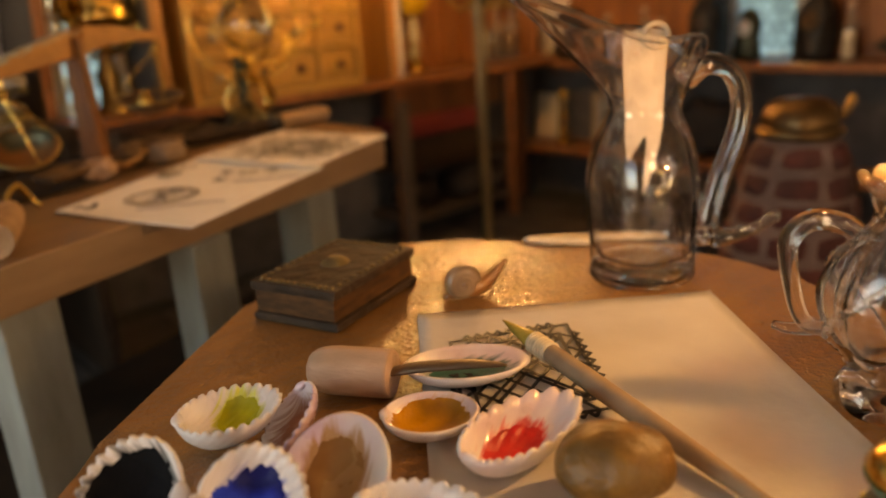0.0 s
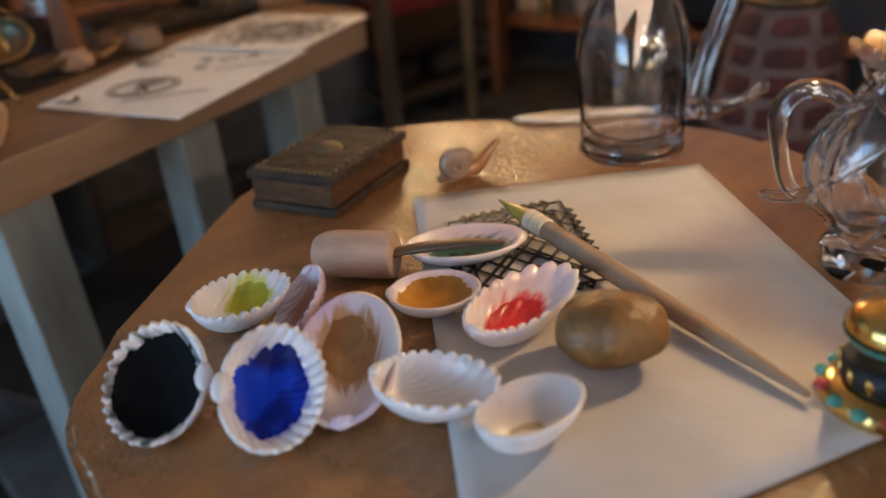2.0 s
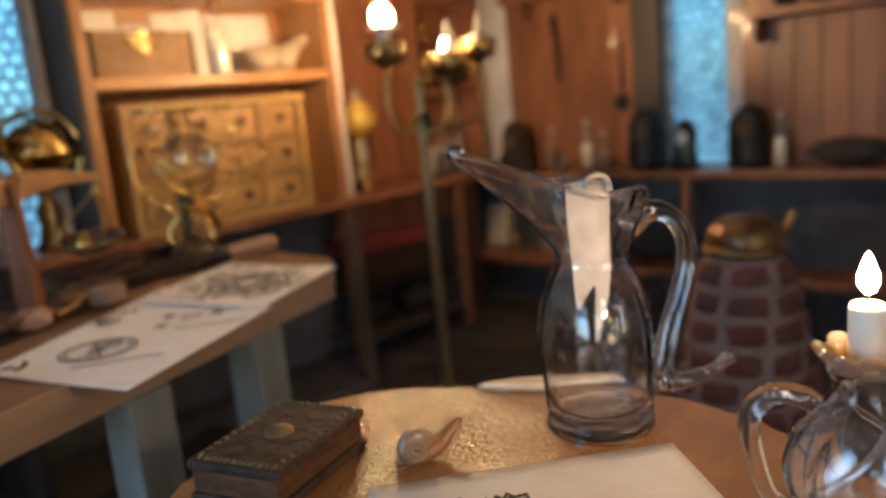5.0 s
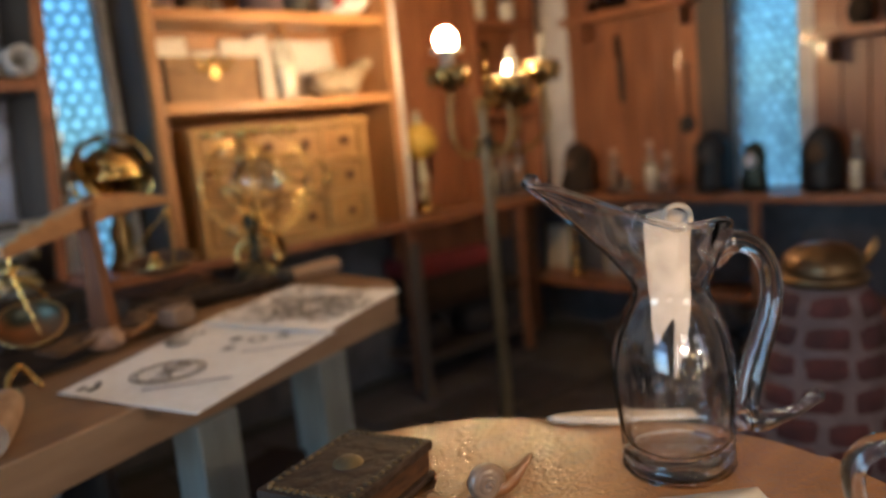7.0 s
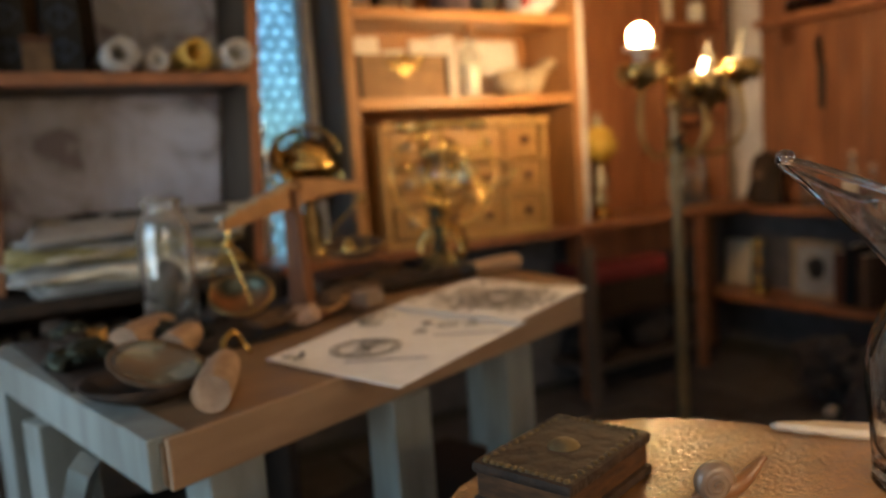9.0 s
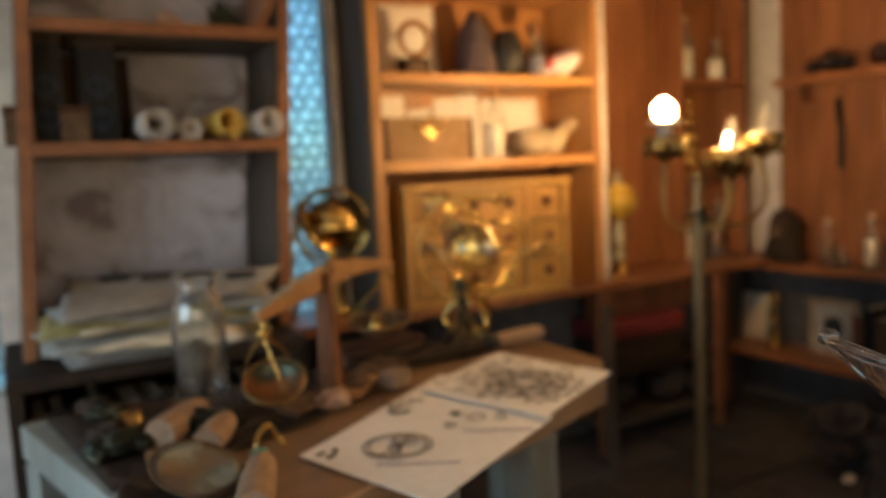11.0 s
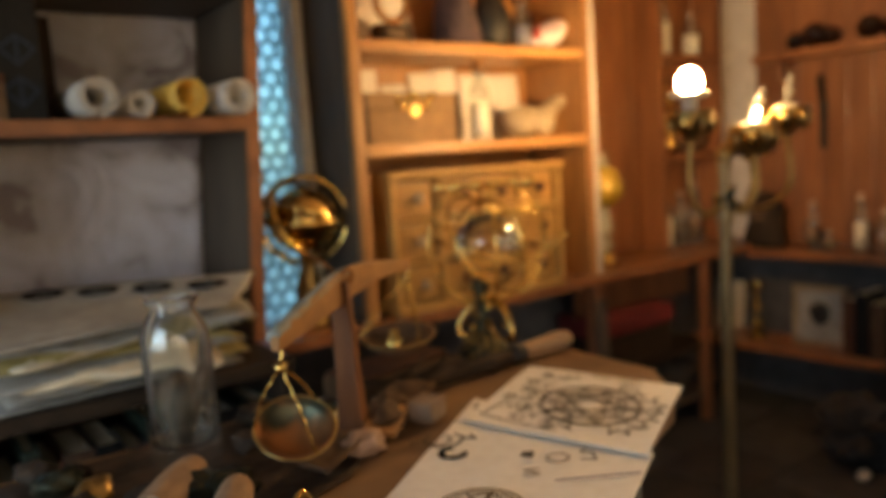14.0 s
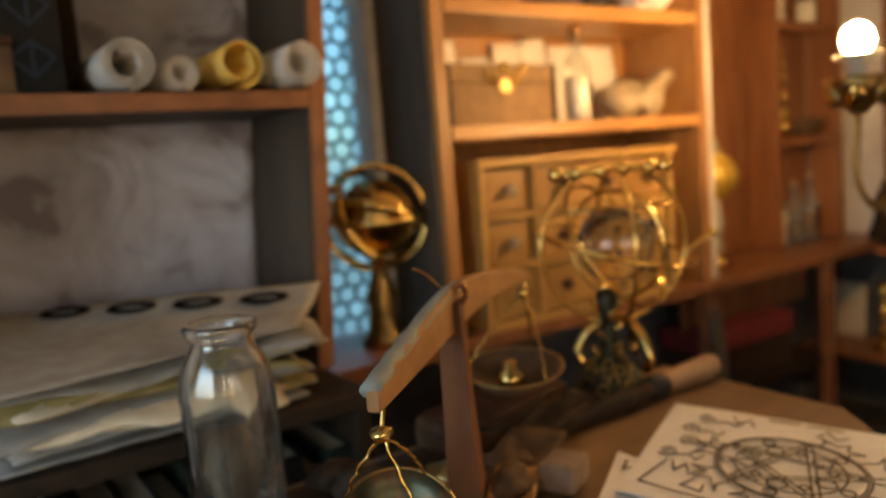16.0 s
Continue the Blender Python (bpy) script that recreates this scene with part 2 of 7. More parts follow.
BRASS = stuff("brass", (0.84, 0.58, 0.20), (0.52, 0.32, 0.09), 0.17, 1.0, grain=10, blotch=3, bump=0.05)
PATINA_COPPER = stuff("green-bloomed copper", (0.34, 0.15, 0.06), (0.07, 0.072, 0.048), 0.4, 0.85, grain=8, blotch=5, amount=1.5, bump=0.2)
DULL_BRASS = stuff("tarnished brass", (0.50, 0.33, 0.13), (0.26, 0.17, 0.065), 0.38, 1.0, grain=14, blotch=4, bump=0.25)
VERDIGRIS = stuff("green-dark tarnished metal", (0.070, 0.070, 0.045), (0.026, 0.030, 0.022), 0.4, 0.8, grain=14, blotch=4, bump=0.4)
COPPER = stuff("copper", (0.44, 0.23, 0.10), (0.19, 0.09, 0.04), 0.48, 1.0, grain=10, blotch=3)
OLD_COPPER = stuff("browned copper", (0.24, 0.15, 0.065), (0.11, 0.065, 0.032), 0.42, 0.9, grain=10, blotch=4, bump=0.3)
IRON = stuff("black iron", (0.045, 0.042, 0.04), rough=0.5, metal=0.6, grain=14)
SHELL = stuff("white seashell", (0.83, 0.80, 0.79), (0.70, 0.64, 0.64), 0.3, grain=16, blotch=4, bump=0.12, coat=0.3)
PINK_SHELL = stuff("pink-flushed seashell", (0.82, 0.76, 0.74), (0.70, 0.53, 0.54), 0.3, grain=14, blotch=5, bump=0.12, coat=0.3)
MAUVE_SHELL = stuff("mauve-flushed seashell", (0.80, 0.76, 0.76), (0.58, 0.42, 0.55), 0.28, grain=10, blotch=4, bump=0.1, coat=0.3)
CORK = stuff("pale unvarnished turned wood", (0.54, 0.36, 0.265), (0.38, 0.24, 0.165), 0.75, grain=26, blotch=7, stretch=(0.4, 1, 1), bump=0.6, amount=1.3)
PEG_WOOD = stuff("tan peg wood", (0.40, 0.255, 0.155), (0.26, 0.155, 0.09), 0.75, grain=26, blotch=7, stretch=(0.4, 1, 1), bump=0.6, amount=1.3)
STICK = stuff("whittled stick wood", (0.38, 0.262, 0.17), (0.25, 0.16, 0.10), 0.6, grain=20, blotch=4, stretch=(0.3, 1, 1))
QUILL_CREAM = stuff("cream quill", (0.50, 0.42, 0.34), (0.36, 0.29, 0.23), 0.6, grain=24, blotch=5, stretch=(1, 1, 0.3))
BONE = stuff("ivory bone", (0.80, 0.70, 0.56), (0.68, 0.56, 0.42), 0.4, grain=14, blotch=3, bump=0.1)
OLD_BONE = stuff("grey-tan old bone", (0.40, 0.31, 0.20), (0.24, 0.17, 0.10), 0.6, grain=16, blotch=4, bump=0.3)
LEATHER = stuff("dark tooled leather", (0.072, 0.045, 0.029), (0.026, 0.018, 0.014), 0.68, spec=0.2, grain=26, blotch=4, bump=0.6)
OLD_LEATHER = stuff("rubbed brown page edge", (0.135, 0.062, 0.025), (0.055, 0.028, 0.014), 0.75, spec=0.2, grain=30, stretch=(1, 1, 4))
GILT = stuff("worn gilt", (0.22, 0.15, 0.055), (0.07, 0.05, 0.027), 0.6, 0.3, grain=20, blotch=6, bump=0.3)
PAGE_EDGE = stuff("brown page edge", (0.095, 0.040, 0.021), (0.045, 0.02, 0.012), 0.8, spec=0.2, grain=30, stretch=(1, 1, 4))
STONE = stuff("bronze-brown pebble", (0.27, 0.125, 0.026), (0.12, 0.058, 0.015), 0.42, 0.0, grain=34, blotch=12, bump=0.5, amount=1.0)
BRICK = stuff("red brick", (0.105, 0.028, 0.023), (0.05, 0.015, 0.013), 0.85, grain=16, blotch=3, bump=0.6, vary=0.2)
MORTAR = stuff("pale mortar", (0.19, 0.13, 0.118), (0.11, 0.072, 0.066), 0.95, grain=14, bump=0.6)
CLOTH = stuff("brown leather strap", (0.15, 0.088, 0.046), (0.07, 0.04, 0.022), 0.75, spec=0.25, grain=18, blotch=4, bump=0.5)
RED_CLOTH = stuff("red cloth", (0.22, 0.022, 0.018), (0.12, 0.012, 0.011), 0.85, grain=26, blotch=3, bump=0.4)
WAX = stuff("white wax", (0.82, 0.76, 0.68), (0.76, 0.68, 0.58), 0.45, grain=8, bump=0.05)
STEEL = stuff("brown-grey blade", (0.17, 0.115, 0.078), (0.09, 0.06, 0.042), 0.45, 0.5, grain=16, stretch=(0.3, 1, 1))
BULB_ROOT = stuff("dried brown bulb", (0.075, 0.045, 0.018), (0.03, 0.018, 0.008), 0.7, grain=24, blotch=6, bump=0.5)
DARK_CLUTTER = stuff("dark stained cloth", (0.05, 0.04, 0.035), rough=0.85, grain=14, bump=0.5, vary=0.3)
ENAMEL = stuff("turquoise enamel", (0.10, 0.36, 0.28), (0.05, 0.20, 0.17), 0.25, grain=10, coat=0.4)
RED_ENAMEL = stuff("red enamel", (0.52, 0.05, 0.04), (0.35, 0.03, 0.03), 0.25, grain=10, coat=0.4)
BOOKS = [stuff("book cloth " + w, c, rough=0.7, grain=22, bump=0.3, spec=0.2) for w, c in (("brown", (0.11, 0.06, 0.035)), ("black", (0.014, 0.013, 0.013)), ("blue", (0.035, 0.05, 0.075)), ("green", (0.035, 0.05, 0.035)), ("rust", (0.15, 0.06, 0.035)))]
JUG_GLASS = solid_glass("clear jug glass", (1.0, 1.0, 1.0), 1.10, 0.034)
JUG_SOLID = solid_glass("solid clear glass", (1, 1, 1), 1.24, 0.010)
BLOWN_GLASS = solid_glass("blown candlestick glass", (0.99, 0.995, 0.99), 1.22, 0.034)
# the last value paints a milky haze for the window's reflection
BOTTLE_GLASS = solid_glass("clear bottle glass", (0.95, 0.985, 0.985), 1.46, 0.014, 0.02, 0.08)
CRYSTAL = stuff("cloudy crystal", (0.66, 0.62, 0.50), (0.30, 0.27, 0.19), 0.12, 0.2, grain=16, blotch=9, coat=0.8)
SNAIL = stuff("glazed snail clay", (0.36, 0.25, 0.165), (0.17, 0.10, 0.06), 0.35, grain=14, blotch=6, coat=0.4)
SNAIL_BODY = stuff("orange-brown snail clay", (0.34, 0.15, 0.05), (0.20, 0.085, 0.03), 0.4, grain=18, blotch=5, coat=0.3)
AMBER = thin_glass("amber glass petal", (0.86, 0.66, 0.40), film=0.55)
VIAL_GLASS = thin_glass("clear vial glass", (0.86, 0.88, 0.84), film=0.3)
LENS_GLASS = solid_glass("greenish crystal", (0.70, 0.66, 0.48), 1.30, 0.006)
POST_WOOD = stuff("reddish stained wood", (0.20, 0.078, 0.030), (0.10, 0.038, 0.016), 0.6, spec=0.25, grain=14, stretch=(1, 1, 0.25))
BEAM_WOOD = stuff("tan split wood", (0.45, 0.225, 0.075), (0.27, 0.125, 0.042), 0.6, grain=18, blotch=4, stretch=(0.3, 1, 1))
PANE = pane_glass("blue-green leaded pane")
LEAD = stuff("lead came", (0.10, 0.13, 0.14), rough=0.6, metal=0.4)
FLAME = glow("candle flame", (1.0, 0.62, 0.26), FLAME_POWER)
BULB = glow("warm lit bulb", (1.0, 0.61, 0.25), BULB_POWER)
BULB_DIM = glow("small lit bulb", (1.0, 0.66, 0.34), BULB_POWER * 0.15)


# ---- mesh helpers: all in plan units, scaled by S when linked ----
def mesh_from(name, bm, material, smooth=False):
    for v in bm.verts:
        v.co *= S
    bmesh.ops.recalc_face_normals(bm, faces=bm.faces[:])
    if smooth:
        for f in bm.faces:
            f.smooth = True
    me = bpy.data.meshes.new(name)
    bm.to_mesh(me)
    bm.free()
    for m in material if isinstance(material, (list, tuple)) else [material]:
        me.materials.append(m)
    return me


def thing(name, p=(0, 0, 0), turn=0.0, label="", category="", group="", kind=""):
    """An empty at a thing's base, for its parts."""
    ob = new(name)
    ob.empty_display_size = 0.02 * S
    ob.matrix_world = pose(p[0] * S, p[1] * S, p[2] * S, 0, 0, turn)
    return tagged(ob, label, category, group, kind)


def part(name, bm, material, parent=None, label="", p=(0, 0, 0), rot=(0, 0, 0), smooth=False):
    ob = new(name, mesh_from(name, bm, material, smooth) if isinstance(bm, bmesh.types.BMesh) else bm)
    ob.parent = parent
    ob.matrix_basis = pose(p[0] * S, p[1] * S, p[2] * S, *rot)
    return tagged(ob, label)


def solo(name, bm, material, label, category, p=(0, 0, 0), rot=(0, 0, 0), smooth=False, group="", kind=""):
    """A thing of one mesh."""
    return tagged(part(name, bm, material, None, label, p, rot, smooth), label, category, group, kind)


def box(x0, y0, z0, x1, y1, z1, bevel=0.006, bm=None):
    own = bmesh.new()
    bmesh.ops.create_cube(own, size=1)
    for v in own.verts:
        v.co = Vector(((x0 + x1) / 2 + v.co.x * (x1 - x0), (y0 + y1) / 2 + v.co.y * (y1 - y0), (z0 + z1) / 2 + v.co.z * (z1 - z0)))
    if bevel:
        bmesh.ops.bevel(own, geom=own.edges[:], offset=bevel, segments=2, affect="EDGES", profile=0.6)
    if bm is None:
        return own
    return join(bm, own)


def join(bm, *others):
    for o in others:
        me = bpy.data.meshes.new("tmp")
        o.to_mesh(me)
        o.free()
        bm.from_mesh(me)
        bpy.data.meshes.remove(me)
    return bm


def moved(bm, m):
    bmesh.ops.transform(bm, matrix=m, verts=bm.verts[:])
    return bm


def lathe(profile, segs=32, bm=None, wob=0.0, seed=0.0):
    """Turns a profile of (radius, height) about z."""
    bm = bm or bmesh.new()
    rings = []
    for k, (r, z) in enumerate(profile):
        if r < 1e-5:
            rings.append([bm.verts.new((0, 0, z))])
            continue
        ring = []
        for i in range(segs):
            a = 2 * math.pi * i / segs
            rr = r * (1 + wob * noise.noise((math.cos(a) * 1.3 + seed, math.sin(a) * 1.3, z * 6)))
            ring.append(bm.verts.new((rr * math.cos(a), rr * math.sin(a), z)))
        rings.append(ring)
    for a, b in zip(rings, rings[1:]):
        if len(a) == 1 and len(b) == 1:
            continue
        for i in range(max(len(a), len(b))):
            j = (i + 1) % max(len(a), len(b))
            if len(a) == 1:
                bm.faces.new((a[0], b[j], b[i]))
            elif len(b) == 1:
                bm.faces.new((a[i], a[j], b[0]))
            else:
                bm.faces.new((a[i], a[j], b[j], b[i]))
    return bm


def smooth_path(points, steps=6):
    """Points along a Catmull-Rom curve through the given ones; extra numbers (radii) ride along."""
    pts = [np.array(p, float) for p in points]
    pts = [2 * pts[0] - pts[1], *pts, 2 * pts[-1] - pts[-2]]
    out = []
    for a, b, c, d in zip(pts, pts[1:], pts[2:], pts[3:]):
        for k in range(steps):
            t = k / steps
            out.append(0.5 * (2 * b + (c - a) * t + (2 * a - 5 * b + 4 * c - d) * t * t + (3 * b - a - 3 * c + d) * t**3))
    out.append(pts[-2])
    return out


def tube(points, radius=0.01, segs=10, bm=None, flat=1.0, closed=False):
    """A round rod along points of x, y, z and, if given, its own radius."""
    bm = bm or bmesh.new()
    pts = [np.array(p, float) for p in points]
    rings, up, side = [], Vector((0, 0, 1)), None
    for k, p in enumerate(pts):
        a = pts[k - 1] if k or closed else p
        b = pts[(k + 1) % len(pts)] if k + 1 < len(pts) or closed else p
        d = Vector((b - a)[:3])
        d = d.normalized() if d.length > 1e-9 else Vector((0, 0, 1))
        side = d.cross(up) if side is None else side - d * side.dot(d)
        if side.length < 0.2:
            side = d.cross(Vector((0, 1, 0)))
        side.normalize()
        over = side.cross(d).normalized()
        r = p[3] if len(p) > 3 else radius
        o = Vector(p[:3])
        rings.append([bm.verts.new(o + side * (r * math.cos(2 * math.pi * i / segs)) + over * (r * flat * math.sin(2 * math.pi * i / segs))) for i in range(segs)])
    pairs = list(zip(rings, rings[1:])) + ([(rings[-1], rings[0])] if closed else [])
    for a, b in pairs:
        for i in range(segs):
            j = (i + 1) % segs
            bm.faces.new((a[i], a[j], b[j], b[i]))
    if not closed:
        bm.faces.new(rings[0][::-1])
        bm.faces.new(rings[-1])
    return bm


def ring_path(r, n=40, tilt=Matrix.Identity(3), c=(0, 0, 0)):
    return [Vector(c) + tilt @ Vector((r * math.cos(2 * math.pi * i / n), r * math.sin(2 * math.pi * i / n), 0)) for i in range(n)]


def blob(rx, ry, rz, rough=0.12, scale=2.0, seed=0, sub=3):
    bm = bmesh.new()
    bmesh.ops.create_icosphere(bm, subdivisions=sub, radius=1)
    for v in bm.verts:
        k = 1 + rough * noise.noise(v.co * scale + Vector((seed, seed * 1.7, 0)))
        v.co = Vector((v.co.x * rx * k, v.co.y * ry * k, v.co.z * rz * k))
    return bm


def sheet(corners, z=0.0, n=10, thick=0.003, curl=0.0, seed=0.0):
    """A sheet of paper over four corners, slightly uneven, with thickness."""
    a, b, c, d = (Vector((*p, 0)) for p in corners)
    bm = bmesh.new()
    layers = []
    for top in (0, 1):
        grid = []
        for i in range(n + 1):
            row = []
            for j in range(n + 1):
                u, v = i / n, j / n
                p = a.lerp(b, u).lerp(d.lerp(c, u), v)
                edge = max(abs(u - 0.5), abs(v - 0.5)) * 2
                p.z = z + curl * (0.5 + 0.5 * noise.noise((p.x * 3 + seed, p.y * 3, seed))) * edge**2 + top * thick
                row.append(bm.verts.new(p))
            grid.append(row)
        layers.append(grid)
    for grid in layers:
        for i in range(n):
            for j in range(n):
                bm.faces.new((grid[i][j], grid[i + 1][j], grid[i + 1][j + 1], grid[i][j + 1]))
    lo, hi = layers
    rim = [(i, 0) for i in range(n)] + [(n, j) for j in range(n)] + [(i, n) for i in range(n, 0, -1)] + [(0, j) for j in range(n, 0, -1)]
    for (i, j), (k, m) in zip(rim, rim[1:] + rim[:1]):
        bm.faces.new((lo[i][j], lo[k][m], hi[k][m], hi[i][j]))
    return bm


def strokes(lines, width=0.006, z=0.0, lift=0.0012):
    """Flat ink strokes along polylines."""
    bm = bmesh.new()
    for line in lines:
        pts = [Vector((*p[:2], z)) for p in line]
        for a, b in zip(pts, pts[1:]):
            d = b - a
            if d.length < 1e-6:
                continue
            d.normalize()
            s = Vector((-d.y, d.x, 0)) * width * 0.5
            a, b = a - d * width * 0.3, b + d * width * 0.3
            lo = [bm.verts.new(q) for q in (a - s, b - s, b + s, a + s)]
            hi = [bm.verts.new(v.co + Vector((0, 0, lift))) for v in lo]
            bm.faces.new(hi)
            for i in range(4):
                bm.faces.new((lo[i], lo[(i + 1) % 4], hi[(i + 1) % 4], hi[i]))
    return bm


# ---- the room ----
def setting(name, bm, material, label=""):
    return tagged(part(name, bm, material), label, "", "", "structure")


bm = box(-2.95, -2.15, -0.15, 5.0, 4.25, -0.012, 0)
floor = setting("floor", bm, MORTAR_DARK, "dark grey flagstone floor")
WALL_N = [(-2.95, 0, -0.33, 3.3), (-0.33, 0, -0.03, 0.9), (-0.33, 2.95, -0.03, 3.3), (-0.03, 0, 1.33, 3.3), (1.33, 0, 1.60, 1.05), (1.33, 2.95, 1.60, 3.3), (1.60, 0, 5.0, 3.3)]
bm = bmesh.new()
for x0, z0, x1, z1 in WALL_N:
    box(x0, 4.11, z0, x1, 4.25, z1, 0, bm)
wall_north = setting("wall_north", bm, PLASTER, "rough pale plaster wall with narrow slits")
bm = bmesh.new()
for y0, z0, y1, z1 in [(-2.0, 0, 2.10, 3.3), (2.10, 0, 2.49, 1.04), (2.10, 2.95, 2.49, 3.3), (2.49, 0, 4.11, 3.3)]:
    box(4.85, y0, z0, 5.0, y1, z1, 0, bm)
wall_east = setting("wall_east", bm, PLASTER, "pale plaster wall with a narrow window slit")
bm = bmesh.new()
# unseen south wall; its slits are added to give the glass bright upright streaks
STREAK_SLITS = (-1.6, -0.55, 0.5, 1.55)
for x0, x1 in zip((-2.95, *(x + 0.13 for x in STREAK_SLITS)), (*(x - 0.13 for x in STREAK_SLITS), 5.0)):
    box(x0, -2.15, 0, x1, -2.0, 3.3, 0, bm)
for x in STREAK_SLITS:
    box(x - 0.13, -2.15, 0, x + 0.13, -2.0, 0.95, 0, bm)
    box(x - 0.13, -2.15, 2.95, x + 0.13, -2.0, 3.3, 0, bm)
setting("wall_south", bm, PLASTER, "rough pale plaster wall with narrow slits")
setting("window_reveal", box(1.552, 3.99, 1.075, 1.60, 4.105, 2.95, 0.008), PLASTER, "pale plaster strip beside the window")
bm = bmesh.new()
for y0, z0, y1, z1 in [(-2.0, 0, 0.15, 3.3), (0.15, 0, 3.05, 0.9), (0.15, 3.0, 3.05, 3.3), (3.05, 0, 4.11, 3.3)]:
    box(-2.95, y0, z0, -2.8, y1, z1, 0, bm)
setting("wall_west", bm, PLASTER, "rough pale plaster wall with a wide opening")
# added out of view, pale so that it bounces light into the glass
setting("ceiling", box(-2.95, -2.15, 3.3, 5.0, 4.25, 3.42, 0), PLASTER, "unseen pale plaster ceiling that bounces light")
# thin sheets below the counter tops, darker than the wall above
setting("wall_lining", box(4.835, 2.75, 0.0, 4.847, 4.1, 0.99, 0), GREY_WALL, "dark grey wall sheet below the counter")
setting("wall_lining", box(4.833, 0.5, 0.0, 4.847, 2.745, 0.985, 0), GREY_WALL, "dark grey wall sheet below the window counter")
setting("wall_lining", box(1.2, 4.096, 0.0, 4.83, 4.107, 1.01, 0), GREY_WALL, "dark grey wall sheet below the counter")


def leaded_window(name, w, h, m, cell=0.042, jamb=True):
    """A tall slit of six-sided panes in lead, in a rough dark frame; built in x and z about its lower middle."""
    win = tagged(new(name), "tall narrow leaded window of small six-sided blue-green panes", "", "", "structure")
    win.matrix_world = m
    hexa = bmesh.new()
    lo = [hexa.verts.new((cell * 0.86 * math.cos(math.pi / 6 + k * math.pi / 3), -0.004, cell * 0.86 * math.sin(math.pi / 6 + k * math.pi / 3))) for k in range(6)]
    hi = [hexa.verts.new((v.co.x * 0.8, 0.006, v.co.z * 0.8)) for v in lo]
    hexa.faces.new(lo)
    hexa.faces.new(hi[::-1])
    for k in range(6):
        hexa.faces.new((lo[k], lo[(k + 1) % 6], hi[(k + 1) % 6], hi[k]))
    pane = mesh_from("pane", hexa, PANE)
    lead = bmesh.new()
    dx, dz = cell * math.sqrt(3), cell * 1.5
    for r in range(int(h / dz) + 1):
        for c in range(-6, 7):
            x, z = (c + 0.5 * (r % 2)) * dx, (r + 0.5) * dz
            if abs(x) < w / 2 - 0.004 and z < h:
                ob = part("pane", pane, PANE, win, "", (x, 0, z))
                ob.visible_shadow = False
                corners = [Vector((x + cell * math.cos(math.pi / 6 + k * math.pi / 3), 0, z + cell * math.sin(math.pi / 6 + k * math.pi / 3))) for k in range(6)]
                for k in range(3):
                    tube([corners[k], corners[k + 1]], 0.0075, 4, lead)
    part("lead_came", lead, LEAD, win, "dull lead between the panes")
    for s in (-1, 1):
        edge = [(s * (w / 2 + 0.012) + 0.012 * noise.noise((k * 0.7, s, h)), -0.03, h * k / 24, 0.017 + 0.008 * noise.noise((k, 3, s))) for k in range(25)]
        part("window_frame", tube(edge, segs=6), IRON, win, "rough dark window edge", smooth=True)
    part("window_sill", box(-w / 2 - 0.02, -0.10, -0.03, w / 2 + 0.02, 0.06, 0.0, 0.005), PALE_PAINT, win)
    return win


leaded_window("window_1", 0.27, 1.9, pose(1.465 * S, 4.16 * S, 1.06 * S))
leaded_window("window_2", 0.39, 1.9, pose(4.90 * S, 2.295 * S, 1.05 * S, 0, 0, -90))
leaded_window("window_3", 0.30, 2.05, pose(-0.18 * S, 4.16 * S, 0.91 * S))

# ---- counters and shelves fixed to the walls ----
counter = thing("wall_counter", (0, 0, 0), 0, "long red-brown wooden counter on posts along the plaster wall", "counter")
part("worktop", box(1.10, 3.64, 1.02, 4.83, 4.10, 1.07, 0.008), PANEL, counter)
for x in (1.13, 3.03, 4.04):
    part("post", box(x, 3.66, 0, x + 0.06, 3.72, 1.018, 0.006), RACK_EDGE, counter)
part("apron", box(3.10, 3.86, 0.79, 4.16, 3.88, 1.018, 0.004), PANEL, counter, "red-brown apron board")
part("lower_shelf", box(3.10, 3.70, 0.46, 4.16, 4.08, 0.50, 0.006), DARK_WOOD, counter)
part("lower_shelf", box(3.10, 3.70, 0.14, 4.16, 4.08, 0.18, 0.006), GREY_WOOD, counter)
counter = thing("wall_counter", (0, 0, 0), 0, "red-brown wooden counter below the leaded window", "counter")
part("worktop", box(4.48, 0.95, 0.99, 4.845, 3.63, 1.04, 0.008), PANEL, counter)
part("lower_shelf", box(4.48, 0.95, 0.37, 4.83, 4.09, 0.42, 0.008), PANEL, counter)
for y in (3.96, 2.2, 0.97):
    part("post", box(4.49, y, 0, 4.54, y + 0.05, 0.368, 0.006), PANEL, counter)
    part("post", box(4.49, y, 0.422, 4.54, y + 0.05, 0.988, 0.006), PANEL, counter)
counter = thing("low_cabinet", (0, 0, 0), 0, "dark wooden cabinet with an open book shelf below its top", "cabinet")
part("worktop", box(-0.02, 3.28, 1.06, 1.09, 4.10, 1.11, 0.008), DARK_WOOD, counter)
for x in (-0.02, 1.04):
    part("side", box(x, 3.30, 0, x + 0.05, 4.09, 1.058, 0.006), DARK_WOOD, counter)
part("shelf", box(0.032, 3.32, 0.50, 1.038, 4.08, 0.54, 0.005), DARK_WOOD, counter)
part("back", box(0.032, 4.05, 0.54, 1.038, 4.08, 1.058, 0.004), DARK_WOOD, counter)

